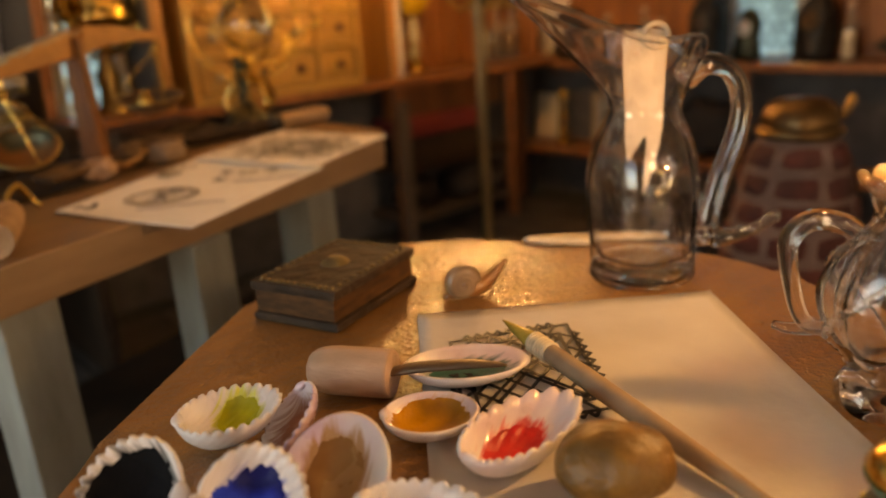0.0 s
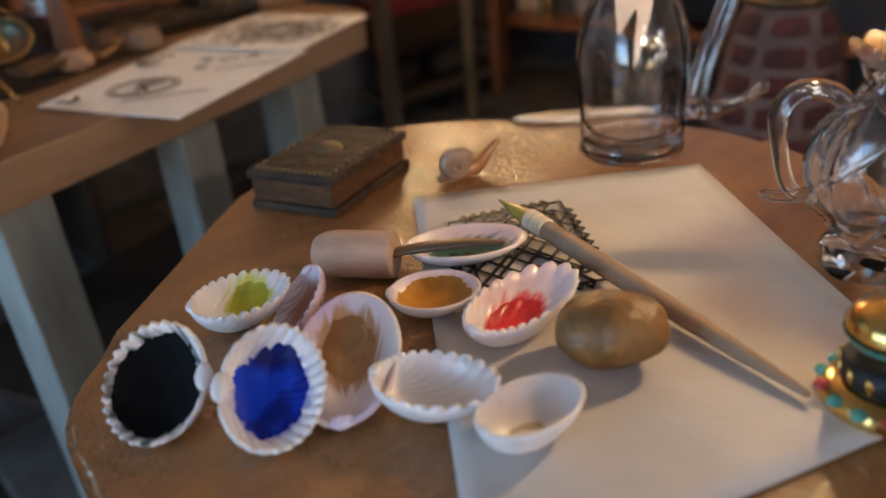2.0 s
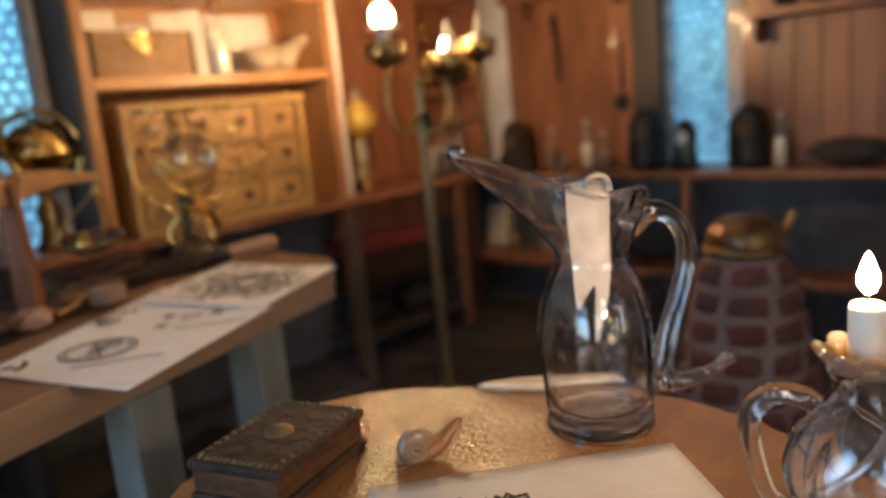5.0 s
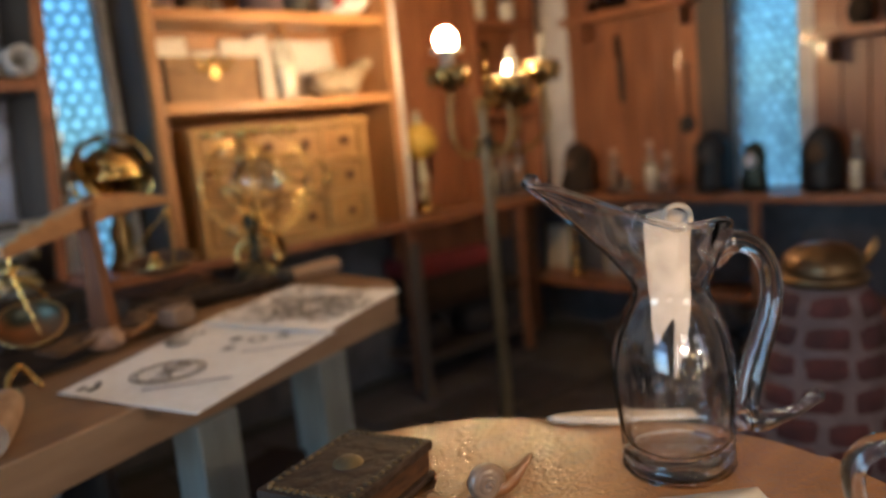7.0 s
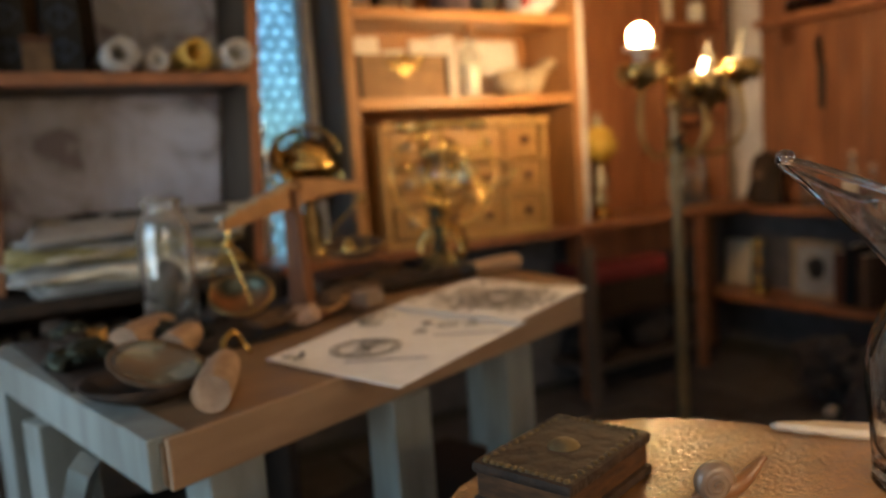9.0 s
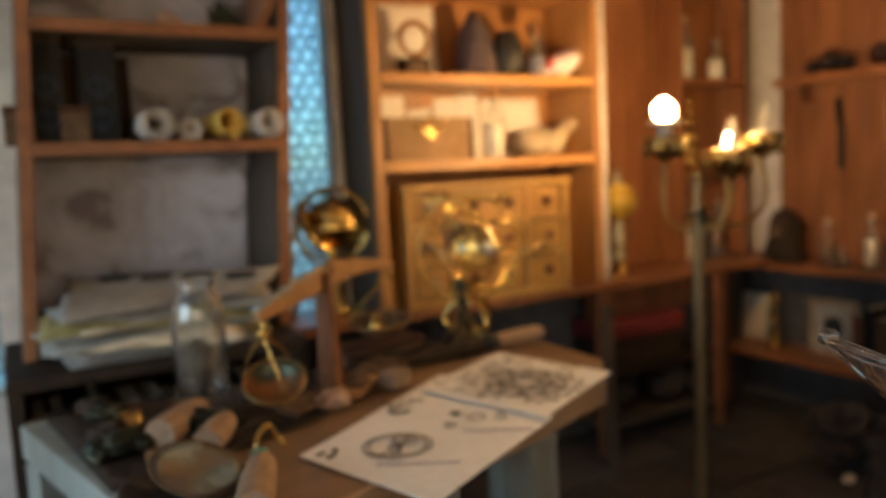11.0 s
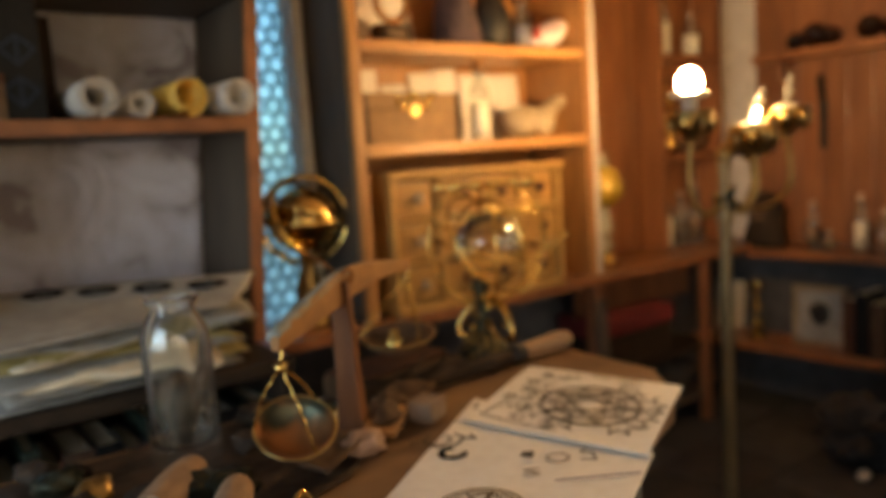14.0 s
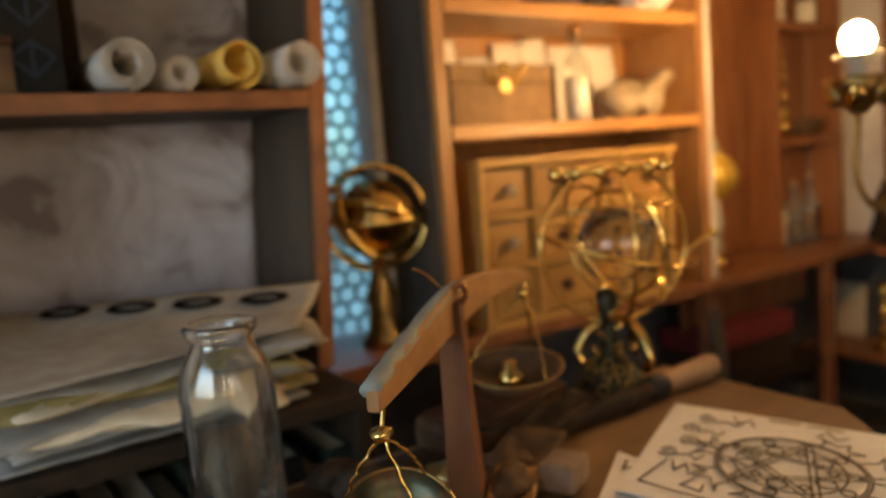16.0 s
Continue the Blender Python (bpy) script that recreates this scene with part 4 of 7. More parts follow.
shell((0.651, 0.707, 0), 0.046, (100, 215), 3, PINK_SHELL, (OCHRE, "ochre yellow paint"), "small smooth seashell holding ochre yellow paint", ribs=0, scallop=0, fill=0.86, off=(0.0, 0.08), deep=0.66, long=1.25, stain=(0.58, 0.26, 0.02), reach=0.78)
shell((0.780, 0.772, 0), 0.048, (90, 230), 3, PINK_SHELL, (TEAL, "dark teal paint"), "long pale seashell holding dark teal paint", ribs=0, scallop=0, fill=0.66, deep=0.62, long=1.75, stain=(0.02, 0.09, 0.075), reach=0.72)

# pebble
rest(solo("pebble", blob(0.063, 0.051, 0.042, 0.08, 1.6, 4, 4), STONE, "smooth bronze-brown pebble on the paper", "stone", (0.694, 0.466, 1.0), (4, -6, -55), True), TOP + 0.004)

# spatula with a pale handle
kn = thing("palette_knife", (0.655, 0.868, TOP + 0.036), -58, "small palette knife with a pale turned wooden handle", "knife")
part("handle", tube(smooth_path([(-0.068, 0, 0, 0.012), (-0.062, 0, 0, 0.025), (-0.04, 0, 0, 0.0335), (0.0, 0, 0, 0.0345), (0.05, 0, 0, 0.034), (0.056, 0, 0, 0.030)], 4), segs=24), CORK, kn, smooth=True)
part("blade", tube(smooth_path([(0.05, 0, 0.002, 0.012), (0.09, 0, 0.012, 0.014), (0.16, 0, 0.022, 0.012), (0.20, 0, 0.024, 0.007), (0.215, 0, 0.024, 0.003)], 5), segs=12, flat=0.45), STEEL, kn, "dark flat blade", smooth=True)

# brush
br = thing("paint_brush", (0.837, 0.560, TOP + 0.03), 0, "whittled wooden paint brush with a yellow-stained tip", "brush")
d0, d1 = Vector((0.900, 0.815, TOP + 0.045)), Vector((0.750, 0.268, TOP + 0.016))
way = d1 - d0


def along(k):
    q = d0 + way * k - Vector((0.837, 0.560, TOP + 0.03))
    return (q.x, q.y, q.z)


part("shaft", tube(smooth_path([(*along(0.20), 0.0135), (*along(0.28), 0.0142), (*along(0.45), 0.0142), (*along(0.7), 0.0125), (*along(0.9), 0.008), (*along(1.0), 0.004)], 5), segs=16), STICK, br, smooth=True)
part("bristles", tube(smooth_path([(*along(0.0), 0.001), (*along(0.05), 0.006), (*along(0.12), 0.012), (*along(0.16), 0.0145)], 4), segs=12), paint_of("yellow", (0.50, 0.34, 0.05), 0.7), br, "yellow-stained tip", smooth=True)
q = way.to_track_quat("Z", "Y").to_matrix()
thread = mesh_from("thread", tube(ring_path(0.0140, 16, q), 0.0030, 6, closed=True), OLD_PAPER, True)
for k in range(7):
    part("thread", thread, OLD_PAPER, br, "pale thread turn", along(0.155 + 0.011 * k))

# drawing sheet
pap = thing("drawing_sheet", (0, 0, TOP + 0.0015), 0, "white paper sheet with a knotwork border in black ink", "paper")
part("sheet", sheet([(0.892, 1.011), (1.290, 0.682), (0.84, 0.155), (0.355, 0.36)], 0, 22, 0.0022, 0.003, 2.0), TABLE_PAPER, pap, smooth=True)
P00, P10, P11, P01 = Vector((0.845, 0.885)), Vector((1.020, 0.784)), Vector((0.845, 0.563)), Vector((0.675, 0.672))


def on_sheet(u, v):
    q = P00.lerp(P10, u).lerp(P01.lerp(P11, u), v)
    return (q.x, q.y)


lines = []
for k in (0.02, 0.12):
    lines.append([on_sheet(k, k), on_sheet(1 - k, k), on_sheet(1 - k, 1 - k), on_sheet(k, 1 - k), on_sheet(k, k)])
for k in range(9):
    u = 0.12 + 0.76 * k / 9
    w = u + 0.76 / 9
    for f in (lambda a, b: (a, b), lambda a, b: (1 - b, a), lambda a, b: (b, a), lambda a, b: (a, 1 - b)):
        lines.append([on_sheet(*f(u, 0.02 if k % 2 else 0.12)), on_sheet(*f(w, 0.12 if k % 2 else 0.02))])
        lines.append([on_sheet(*f(u, 0.02)), on_sheet(*f((u + w) / 2, -0.03)), on_sheet(*f(w, 0.02))])
for k in range(5):
    u = 0.18 + 0.64 * k / 4
    lines += [[on_sheet(u, 0.14), on_sheet(0.86, 1.02 - u)], [on_sheet(0.14, u), on_sheet(1.02 - u, 0.86)], [on_sheet(u, 0.14), on_sheet(0.14, u)], [on_sheet(u, 0.86), on_sheet(0.86, u)]]
part("ink_drawing", strokes(lines, 0.0052, 0.0062), INK, pap, "black ink knotwork square")

# tooled book box
bk = thing("book_box", (0.852, 1.188, TOP + 0.001), 18.6, "dark tooled leather book-shaped box with a gilt boss", "box")
W, Dp, Hh = 0.262, 0.185, 0.074
part("cover", box(-W / 2, -Dp / 2, Hh - 0.018, W / 2, Dp / 2, Hh, 0.007), LEATHER, bk)
part("cover", box(-W / 2, -Dp / 2, 0.0, W / 2, Dp / 2, 0.016, 0.006), LEATHER, bk)
part("page_block", box(-W / 2 + 0.006, -Dp / 2 + 0.008, 0.016, W / 2 - 0.006, Dp / 2 - 0.006, Hh - 0.018, 0.003), OLD_LEATHER, bk, "brown page block")
part("boss", lathe([(0, 0.013), (0.014, 0.012), (0.024, 0.006), (0.028, 0.0)], 20), GILT, bk, "round gilt boss", (0, 0, Hh - 0.001), smooth=True)
dot = mesh_from("gilt_stud", blob(0.008, 0.0055, 0.005, 0.3, 3, 1, 1), GILT, True)
for i in range(46):
    u = i / 46 * 4
    k, f = int(u), u % 1 * 2 - 1
    x, y = ((f, -1), (1, f), (-f, 1), (-1, -f))[k]
    part("gilt_stud", dot, GILT, bk, "", (x * (W / 2 - 0.014), y * (Dp / 2 - 0.014), Hh), (0, 0, i * 37))
part("clasp", box(W / 2 - 0.01, -0.02, 0.02, W / 2 + 0.006, 0.02, 0.06, 0.004), GILT, bk, "worn gilt clasp")

# snail
sn = thing("snail_ornament", (1.0, 1.01, TOP + 0.001), -25, "small snail ornament with a banded shell", "snail")
sn.scale = (0.85, 0.85, 0.85)
sp = []
for k in range(90):
    a = k / 90 * 2 * math.pi * 2.6
    r = 0.027 * (1 - k / 90) ** 0.8
    sp.append((r * math.cos(a) * 0.9, -0.022 * k / 90, 0.036 + r * math.sin(a) * 0.9, 0.003 + 0.0165 * (1 - k / 90)))
part("shell", tube(sp, segs=12), SNAIL, sn, "banded spiral shell", smooth=True)
band = [(q[0], q[1] - q[3] * 0.82, q[2], 0.003 * (1 - k / 90) * 0.5 + 0.0008) for k, q in enumerate(sp)]
part("spiral_band", tube(band[6:], segs=6), SNAIL_BODY, sn, "brown band along the spiral", smooth=True)
part("body", tube(smooth_path([(-0.04, 0, 0.008, 0.006), (-0.01, 0, 0.016, 0.015), (0.03, 0, 0.020, 0.019), (0.06, 0.006, 0.030, 0.016), (0.085, 0.01, 0.048, 0.010), (0.108, 0.012, 0.068, 0.005)], 5), segs=12), SNAIL_BODY, sn, smooth=True)

# bone knife
solo("bone_knife", slab([tuple(q[:2]) for q in smooth_path([(-0.15, 0.0), (-0.11, 0.016), (-0.03, 0.022), (0.07, 0.022), (0.145, 0.020), (0.15, 0.0), (0.145, -0.02), (0.05, -0.021), (-0.05, -0.018), (-0.11, -0.010), (-0.15, 0.0)], 4)[:-1]], 0, 0.016, 0.005), BONE, "ivory bone blade lying behind the glass jug", "knife", (1.405, 1.02, TOP + 0.001), (0, 0, -52), True)

# glass candlestick with candle
cs = thing("glass_candlestick", (1.070, 0.328, TOP + 0.001), 0, "blown glass candlestick with a loop handle and amber petals", "candlestick")
prof = smooth_path([(0.0, 0.0), (0.046, 0.0), (0.058, 0.012), (0.054, 0.035), (0.042, 0.06), (0.070, 0.10), (0.082, 0.145), (0.068, 0.19), (0.042, 0.23), (0.034, 0.250), (0.040, 0.270)], 4)
prof = [tuple(q[:2]) for q in prof]
hollow = [(max(r - 0.012, 0.004), z) for r, z in prof if z > 0.075][::-1]
blown = lathe(prof + [(0.030, 0.270)] + hollow + [(0.0, 0.078)], 60)
for v in blown.verts:
    a, k = math.atan2(v.co.y, v.co.x), min(1.0, max(0.0, (v.co.z - 0.03) / 0.05)) * min(1.0, max(0.0, (0.27 - v.co.z) / 0.06))
    f = 1 + 0.075 * k * math.cos(6 * a + 9 * v.co.z) + 0.03 * math.cos(4 * a) * (1 - k)
    v.co.x, v.co.y = v.co.x * f, v.co.y * f
for k in range(4):
    trail = []
    for i in range(40):
        h = i / 39
        z = 0.05 + 0.20 * h
        a = 2 * math.pi * k / 4 + 2.6 * h
        r = 0.004 + min(((pz - z) ** 2, pr) for pr, pz in prof)[1]
        trail.append((r * math.cos(a), r * math.sin(a), z, 0.0065 - 0.002 * h))
    part("glass_trail", tube(trail, segs=8), BLOWN_GLASS, cs, "twisted glass trail", smooth=True).visible_shadow = False
part("body", blown, BLOWN_GLASS, cs, "fluted hollow glass body", smooth=True).visible_shadow = False
u = Vector((-0.42, 0.70, 0)).normalized()
loop = [(0.036, 0.215, 0.011), (0.062, 0.236, 0.013), (0.098, 0.242, 0.0135), (0.122, 0.218, 0.013), (0.120, 0.175, 0.011), (0.102, 0.115, 0.010), (0.070, 0.100, 0.010)]
part("handle", tube(smooth_path([(u.x * a, u.y * a, z, r) for a, z, r in loop], 5), segs=14), BLOWN_GLASS, cs, "looped glass handle", smooth=True)
part("thumb_rest", tube(smooth_path([(u.x * 0.135, u.y * 0.135, 0.105, 0.005), (u.x * 0.11, u.y * 0.11, 0.10, 0.008), (u.x * 0.07, u.y * 0.07, 0.105, 0.009)], 4), segs=10), BLOWN_GLASS, cs, smooth=True)
for k in range(7):
    a = 2 * math.pi * k / 7
    pet = blob(0.026, 0.022, 0.008, 0.2, 2, k, 2)
    part("petal", moved(pet, Matrix.Rotation(a, 4, "Z") @ Matrix.Translation((0.036, 0, 0.281)) @ Matrix.Rotation(-0.75, 4, "Y")), AMBER, cs, "amber petal", smooth=True)
ca = thing("candle", (1.070, 0.328, TOP + 0.276), 0, "short lit white candle in a petalled holder", "candle")
part("wax", lathe([(0, 0), (0.019, 0), (0.019, 0.065), (0.016, 0.071), (0.008, 0.068), (0, 0.067)], 20, None, 0.03), WAX, ca, smooth=True)
part("wick", tube([(0, 0, 0.065), (0.001, 0, 0.08), (0.004, 0, 0.088)], 0.0022, 6), INK, ca)
part("flame", lathe([(0, 0.0), (0.006, 0.004), (0.0105, 0.013), (0.0105, 0.022), (0.007, 0.033), (0.003, 0.043), (0, 0.048)], 16), FLAME, ca, "bright flame", (0.003, 0, 0.080), smooth=True)

# enamelled ornament
en = thing("enamel_ornament", (0.802, 0.213, TOP + 0.001), 20, "small gilt ornament with turquoise and red enamel", "ornament")
en.scale = (0.79, 0.79, 0.79)
part("base", lathe([(0, 0), (0.075, 0), (0.082, 0.014), (0.070, 0.032), (0.05, 0.04), (0, 0.04)], 28), BRASS, en, smooth=True)
part("band", lathe([(0.055, 0.038), (0.062, 0.05), (0.056, 0.07), (0.045, 0.076), (0, 0.076)], 28), IRON, en, "dark leaf band", smooth=True)
for k in range(14):
    a = 2 * math.pi * k / 14
    leaf = moved(blob(0.004, 0.006, 0.014, 0, 1, 0, 1), Matrix.Rotation(a, 4, "Z") @ Matrix.Translation((0.059, 0, 0.056)) @ Matrix.Rotation(0.4, 4, "X"))
    part("leaf", leaf, BRASS, en, smooth=True)
    drop = moved(blob(0.013, 0.011, 0.008, 0, 1, 0, 2), Matrix.Rotation(a, 4, "Z") @ Matrix.Translation((0.074, 0, 0.024)))
    part("enamel_drop", drop, RED_ENAMEL if k % 3 == 1 else ENAMEL, en, "red enamel" if k % 3 == 1 else "turquoise enamel", smooth=True)
part("knob", lathe([(0.03, 0.074), (0.03, 0.085), (0.055, 0.10), (0.062, 0.12), (0.05, 0.14), (0.02, 0.152), (0, 0.154)], 28), BRASS, en, smooth=True)
part("collar", lathe([(0.052, 0.094), (0.060, 0.102), (0.062, 0.108)], 28), ENAMEL, en, "turquoise collar", smooth=True)


# ---- the standing candelabra ----
cx, cy = 2.812, 2.724
cd = thing("floor_candelabra", (cx, cy, 0), 0, "tall brass floor candelabra with leafy cups and lit bulbs", "candelabra")
part("foot", lathe([(0, 0), (0.17, 0), (0.17, 0.02), (0.10, 0.05), (0.04, 0.09), (0.03, 0.12), (0, 0.12)], 28), DULL_BRASS, cd, smooth=True)
part("pole", lathe([(0, 0.1), (0.026, 0.1), (0.026, 1.40), (0.034, 1.42), (0.036, 1.46), (0.022, 1.48), (0.020, 1.62), (0.03, 1.66), (0, 1.68)], 16), stuff("rubbed old brass pole", (0.46, 0.34, 0.18), (0.28, 0.20, 0.10), 0.5, 0.5, grain=12, blotch=3), cd, smooth=True)
for k in range(9):
    a = 2 * math.pi * k / 9 * 2.2
    leaf = moved(blob(0.034, 0.018, 0.012, 0.5, 3, k, 2), Matrix.Rotation(a, 4, "Z") @ Matrix.Translation((0.034, 0, 1.44 + 0.012 * k)) @ Matrix.Rotation(-0.9, 4, "Y"))
    part("leaf", leaf, VERDIGRIS if k % 2 else DULL_BRASS, cd, "", smooth=True)
part("finial", lathe([(0, 1.655), (0.022, 1.66), (0.036, 1.685), (0.030, 1.71), (0.012, 1.722), (0, 1.725)], 16), DULL_BRASS, cd, "round brass finial", smooth=True)
CUPS = [(-0.147, 0.051, 1.80, 1.0), (0.098, -0.08, 1.73, 0.8), (0.268, 0.04, 1.70, 0.9), (0.348, -0.08, 1.80, 0.8)]
for k, (dx, dy, z, s) in enumerate(CUPS):
    arm = smooth_path([(0, 0, 1.50, 0.014), (dx * 0.6, dy * 0.6, 1.45, 0.012), (dx * 1.05, dy * 1.05, 1.55, 0.011), (dx, dy, z - 0.03, 0.011)], 5)
    part("arm", tube(arm, segs=10), DULL_BRASS, cd, smooth=True)
    cup = part("cup", lathe([(0, -0.05), (0.02, -0.045), (0.05, -0.015), (0.085, 0.03), (0.10, 0.07), (0.09, 0.075), (0.06, 0.03), (0, 0.02)], 24, None, 0.08, k), DULL_BRASS, cd, "leafy brass cup", (dx, dy, z), smooth=True)
    for j in range(7):
        a = 2 * math.pi * j / 7
        leaf = moved(blob(0.014, 0.030, 0.040, 0.5, 3, j + k, 2), Matrix.Rotation(a, 4, "Z") @ Matrix.Translation((0.088, 0, 0.015)) @ Matrix.Rotation(0.35, 4, "Y"))
        part("leaf", leaf, DULL_BRASS if j % 2 else BRASS, cup, "", smooth=True)
    if k == 0:
        part("candle_dish", lathe([(0, 0.02), (0.030, 0.02), (0.032, 0.130), (0.060, 0.130), (0.078, 0.139), (0.076, 0.146), (0.03, 0.145), (0, 0.145)], 24), WAX, cup, "white drip dish", smooth=True)
        part("bulb", lathe([(0, 0.1455), (0.024, 0.147), (0.042, 0.164), (0.0490, 0.188), (0.045, 0.212), (0.030, 0.232), (0.013, 0.243), (0, 0.246)], 20), BULB, cup, "bright warm flame bulb", smooth=True)
    else:
        part("candle_dish", lathe([(0, 0.06), (0.05, 0.06), (0.05, 0.085), (0, 0.088)], 20), WAX, cup, "white candle stump", smooth=True)
        lean = (14, 8, 0) if k == 1 else (0, 18, 0)
        part("bulb", lathe([(0, 0), (0.014, 0.004), (0.018, 0.05), (0.014, 0.11), (0.005, 0.15), (0, 0.155)], 14), VIAL_GLASS, cup, "slim clear flame bulb", (0, 0, 0.086), lean, True)
        if k in (1, 2):
            part("filament", lathe([(0, 0), (0.008, 0.004), (0.011, 0.025), (0.008, 0.05 if k == 1 else 0.03), (0, 0.055 if k == 1 else 0.035)], 12), BULB_DIM, cup, "small glowing filament", (0, 0, 0.090), lean, True)


# ---- on the desk ----
ZD = DESK + 0.001


def bottle(name, p, profile, glass, label, category="bottle", cork=None, fill=None, group=""):
    """A turned glass bottle with, if given, a cork and what it holds: (material, profile, label)."""
    ob = thing(name, p, 0, label, category, group)
    part("glass", lathe([tuple(q[:2]) for q in smooth_path(profile, 3)], 28), glass, ob, smooth=True).visible_shadow = False
    if fill:
        part("filling", lathe(fill[1], 24, None, 0.1, p[0]), fill[0], ob, fill[2], smooth=True)
    if cork:
        r, z0, z1, mat = cork
        part("stopper", lathe([(0, z0), (r * 0.85, z0), (r, z1 - 0.01), (r * 0.9, z1), (0, z1)], 16), mat, ob, "stopper", smooth=True)
    return ob


bottle("storage_bottle", (0.562, 2.855, ZD), [(0.0, 0.004), (0.075, 0.0), (0.088, 0.015), (0.089, 0.06), (0.089, 0.26), (0.087, 0.320), (0.074, 0.362), (0.058, 0.388), (0.056, 0.402), (0.068, 0.416), (0.068, 0.428), (0.060, 0.431), (0.052, 0.424), (0.047, 0.400), (0.050, 0.384), (0.064, 0.356), (0.072, 0.318), (0.072, 0.26), (0.072, 0.08), (0.066, 0.052), (0.05, 0.044), (0.0, 0.042)], BOTTLE_GLASS, "hazy wide-necked glass bottle with a brown bulb inside", "bottle", None, (BULB_ROOT, [(0, 0.043), (0.022, 0.044), (0.026, 0.07), (0.046, 0.11), (0.056, 0.155), (0.048, 0.20), (0.024, 0.228), (0, 0.234)], "dried brown bulb"))

# balance scale
sc = thing("balance_scale", (0.935, 2.645, ZD), 0, "handmade wooden balance with two hanging pans on wires", "scale")
o = Vector((0.935, 2.645, ZD))
part("post", tube([(0.01, 0.0, 0.0, 0.050), (0.005, 0, 0.2, 0.038), (0.0, 0, 0.43, 0.030)], segs=4), POST_WOOD, sc, "red-brown post")
part("foot", box(-0.09, -0.07, 0, 0.09, 0.07, 0.022, 0.005), POST_WOOD, sc, "", (0.01, 0, 0), (0, 0, 30))
n0, n1, n2 = Vector((0.645, 2.432, 1.375)) - o, Vector((0.944, 2.649, 1.462)) - o, Vector((1.287, 2.845, 1.432)) - o
side = Vector((0, 0, 1)).cross(n2 - n0).normalized()
spine = smooth_path([(*n0, 0.019), (*(n0.lerp(n1, 0.4) + Vector((0, 0, -0.008))), 0.031), (*(n1 - Vector((0, 0, 0.026))), 0.041), (*n1.lerp(n2, 0.45), 0.028), (*n2, 0.012)], 6)
beam = bmesh.new()
rings = []
for q in spine:
    c, r = Vector(q[:3]), q[3]
    rings.append([beam.verts.new(c + side * sx * 0.012 + Vector((0, 0, sz * r))) for sx, sz in ((-1, -1), (1, -1), (1, 1), (-1, 1))])
for a, b in zip(rings, rings[1:]):
    for i in range(4):
        beam.faces.new((a[i], a[(i + 1) % 4], b[(i + 1) % 4], b[i]))
beam.faces.new(rings[0])
beam.faces.new(rings[-1])
bmesh.ops.bevel(beam, geom=beam.edges[:], offset=0.003, segments=1, affect="EDGES")
part("beam", beam, BEAM_WOOD, sc, "pale curved wooden beam")
bark = [(*(Vector(q[:3]) + side * 0.004 + Vector((0, 0, q[3] * 0.75 + 0.004 * noise.noise((k * 0.9, 0, 3))))), 0.017 + 0.003 * noise.noise((k * 0.8, 2, 0))) for k, q in enumerate(spine[:14])]
part("bark_edge", tube(bark, segs=10, flat=0.75), PALE_PAINT, sc, "pale rough bark along the top", smooth=True)
part("pivot_curl", tube(smooth_path([(*(n1 - side * 0.016 + Vector((0.018 * math.cos(a), 0, 0.018 * math.sin(a)))), 0.006) for a in (0, 1.2, 2.4, 3.6, 4.8, 6.0)], 4), segs=8), COPPER, sc, "curled copper pivot", smooth=True)
part("pivot_wire", tube(smooth_path([(*(n1 + side * 0.01), 0.003), (*(n1 + side * 0.03 + Vector((-0.02, 0, 0.04))), 0.003), (*(n1 + side * 0.045 + Vector((-0.035, 0, 0.055))), 0.0045)], 4), segs=6), COPPER, sc, "copper wire end", smooth=True)


def pan(c, r, drop, hook, metal, deep, label, lean=(6, -5, 0)):
    """A shallow bowl hung from a hook by three twisted wires."""
    c, hook = c - o, hook - o
    bowl = part("pan", lathe([(0, -deep), (r * 0.5, -deep * 0.86), (r * 0.86, -deep * 0.4), (r, 0.0), (r * 0.95, 0.002), (r * 0.8, -deep * 0.34), (r * 0.45, -deep * 0.74), (0, -deep * 0.86)], 32), metal, sc, label, c, lean, True)
    apex = Vector((hook.x, hook.y, hook.z - drop))
    part("hook", tube(smooth_path([(*(hook + Vector((0, 0, 0.01))), 0.004), (*(hook + Vector((0.008, 0, -0.004))), 0.004), (*apex, 0.004)], 4), segs=6), BRASS, sc, "brass wire hook", smooth=True)
    part("wire_knot", blob(0.018, 0.018, 0.014, 0.5, 4, r, 2), BRASS, sc, "twisted brass wire", apex, smooth=True)
    for k in range(3):
        a = 2 * math.pi * k / 3 + 0.5
        end = c + Euler([radians(v) for v in lean]).to_matrix() @ Vector((r * math.cos(a), r * math.sin(a), 0))
        mid = apex.lerp(end, 0.5) + Vector((math.cos(a), math.sin(a), 0)) * 0.012
        wire = smooth_path([apex, mid, end], 8)
        wire = [(*(Vector(q) + 0.0025 * Vector((math.sin(i * 2.1), math.cos(i * 2.1), 0))), 0.0032) for i, q in enumerate(wire)]
        part("wire", tube(wire, segs=6), BRASS, sc, "twisted brass wire", smooth=True)
    part("rim_wire", tube(ring_path(r * 1.01, 40, Euler([radians(v) for v in lean]).to_matrix(), c), 0.0032, 6, closed=True), DULL_BRASS, sc, "brass rim wire", smooth=True)
    return bowl


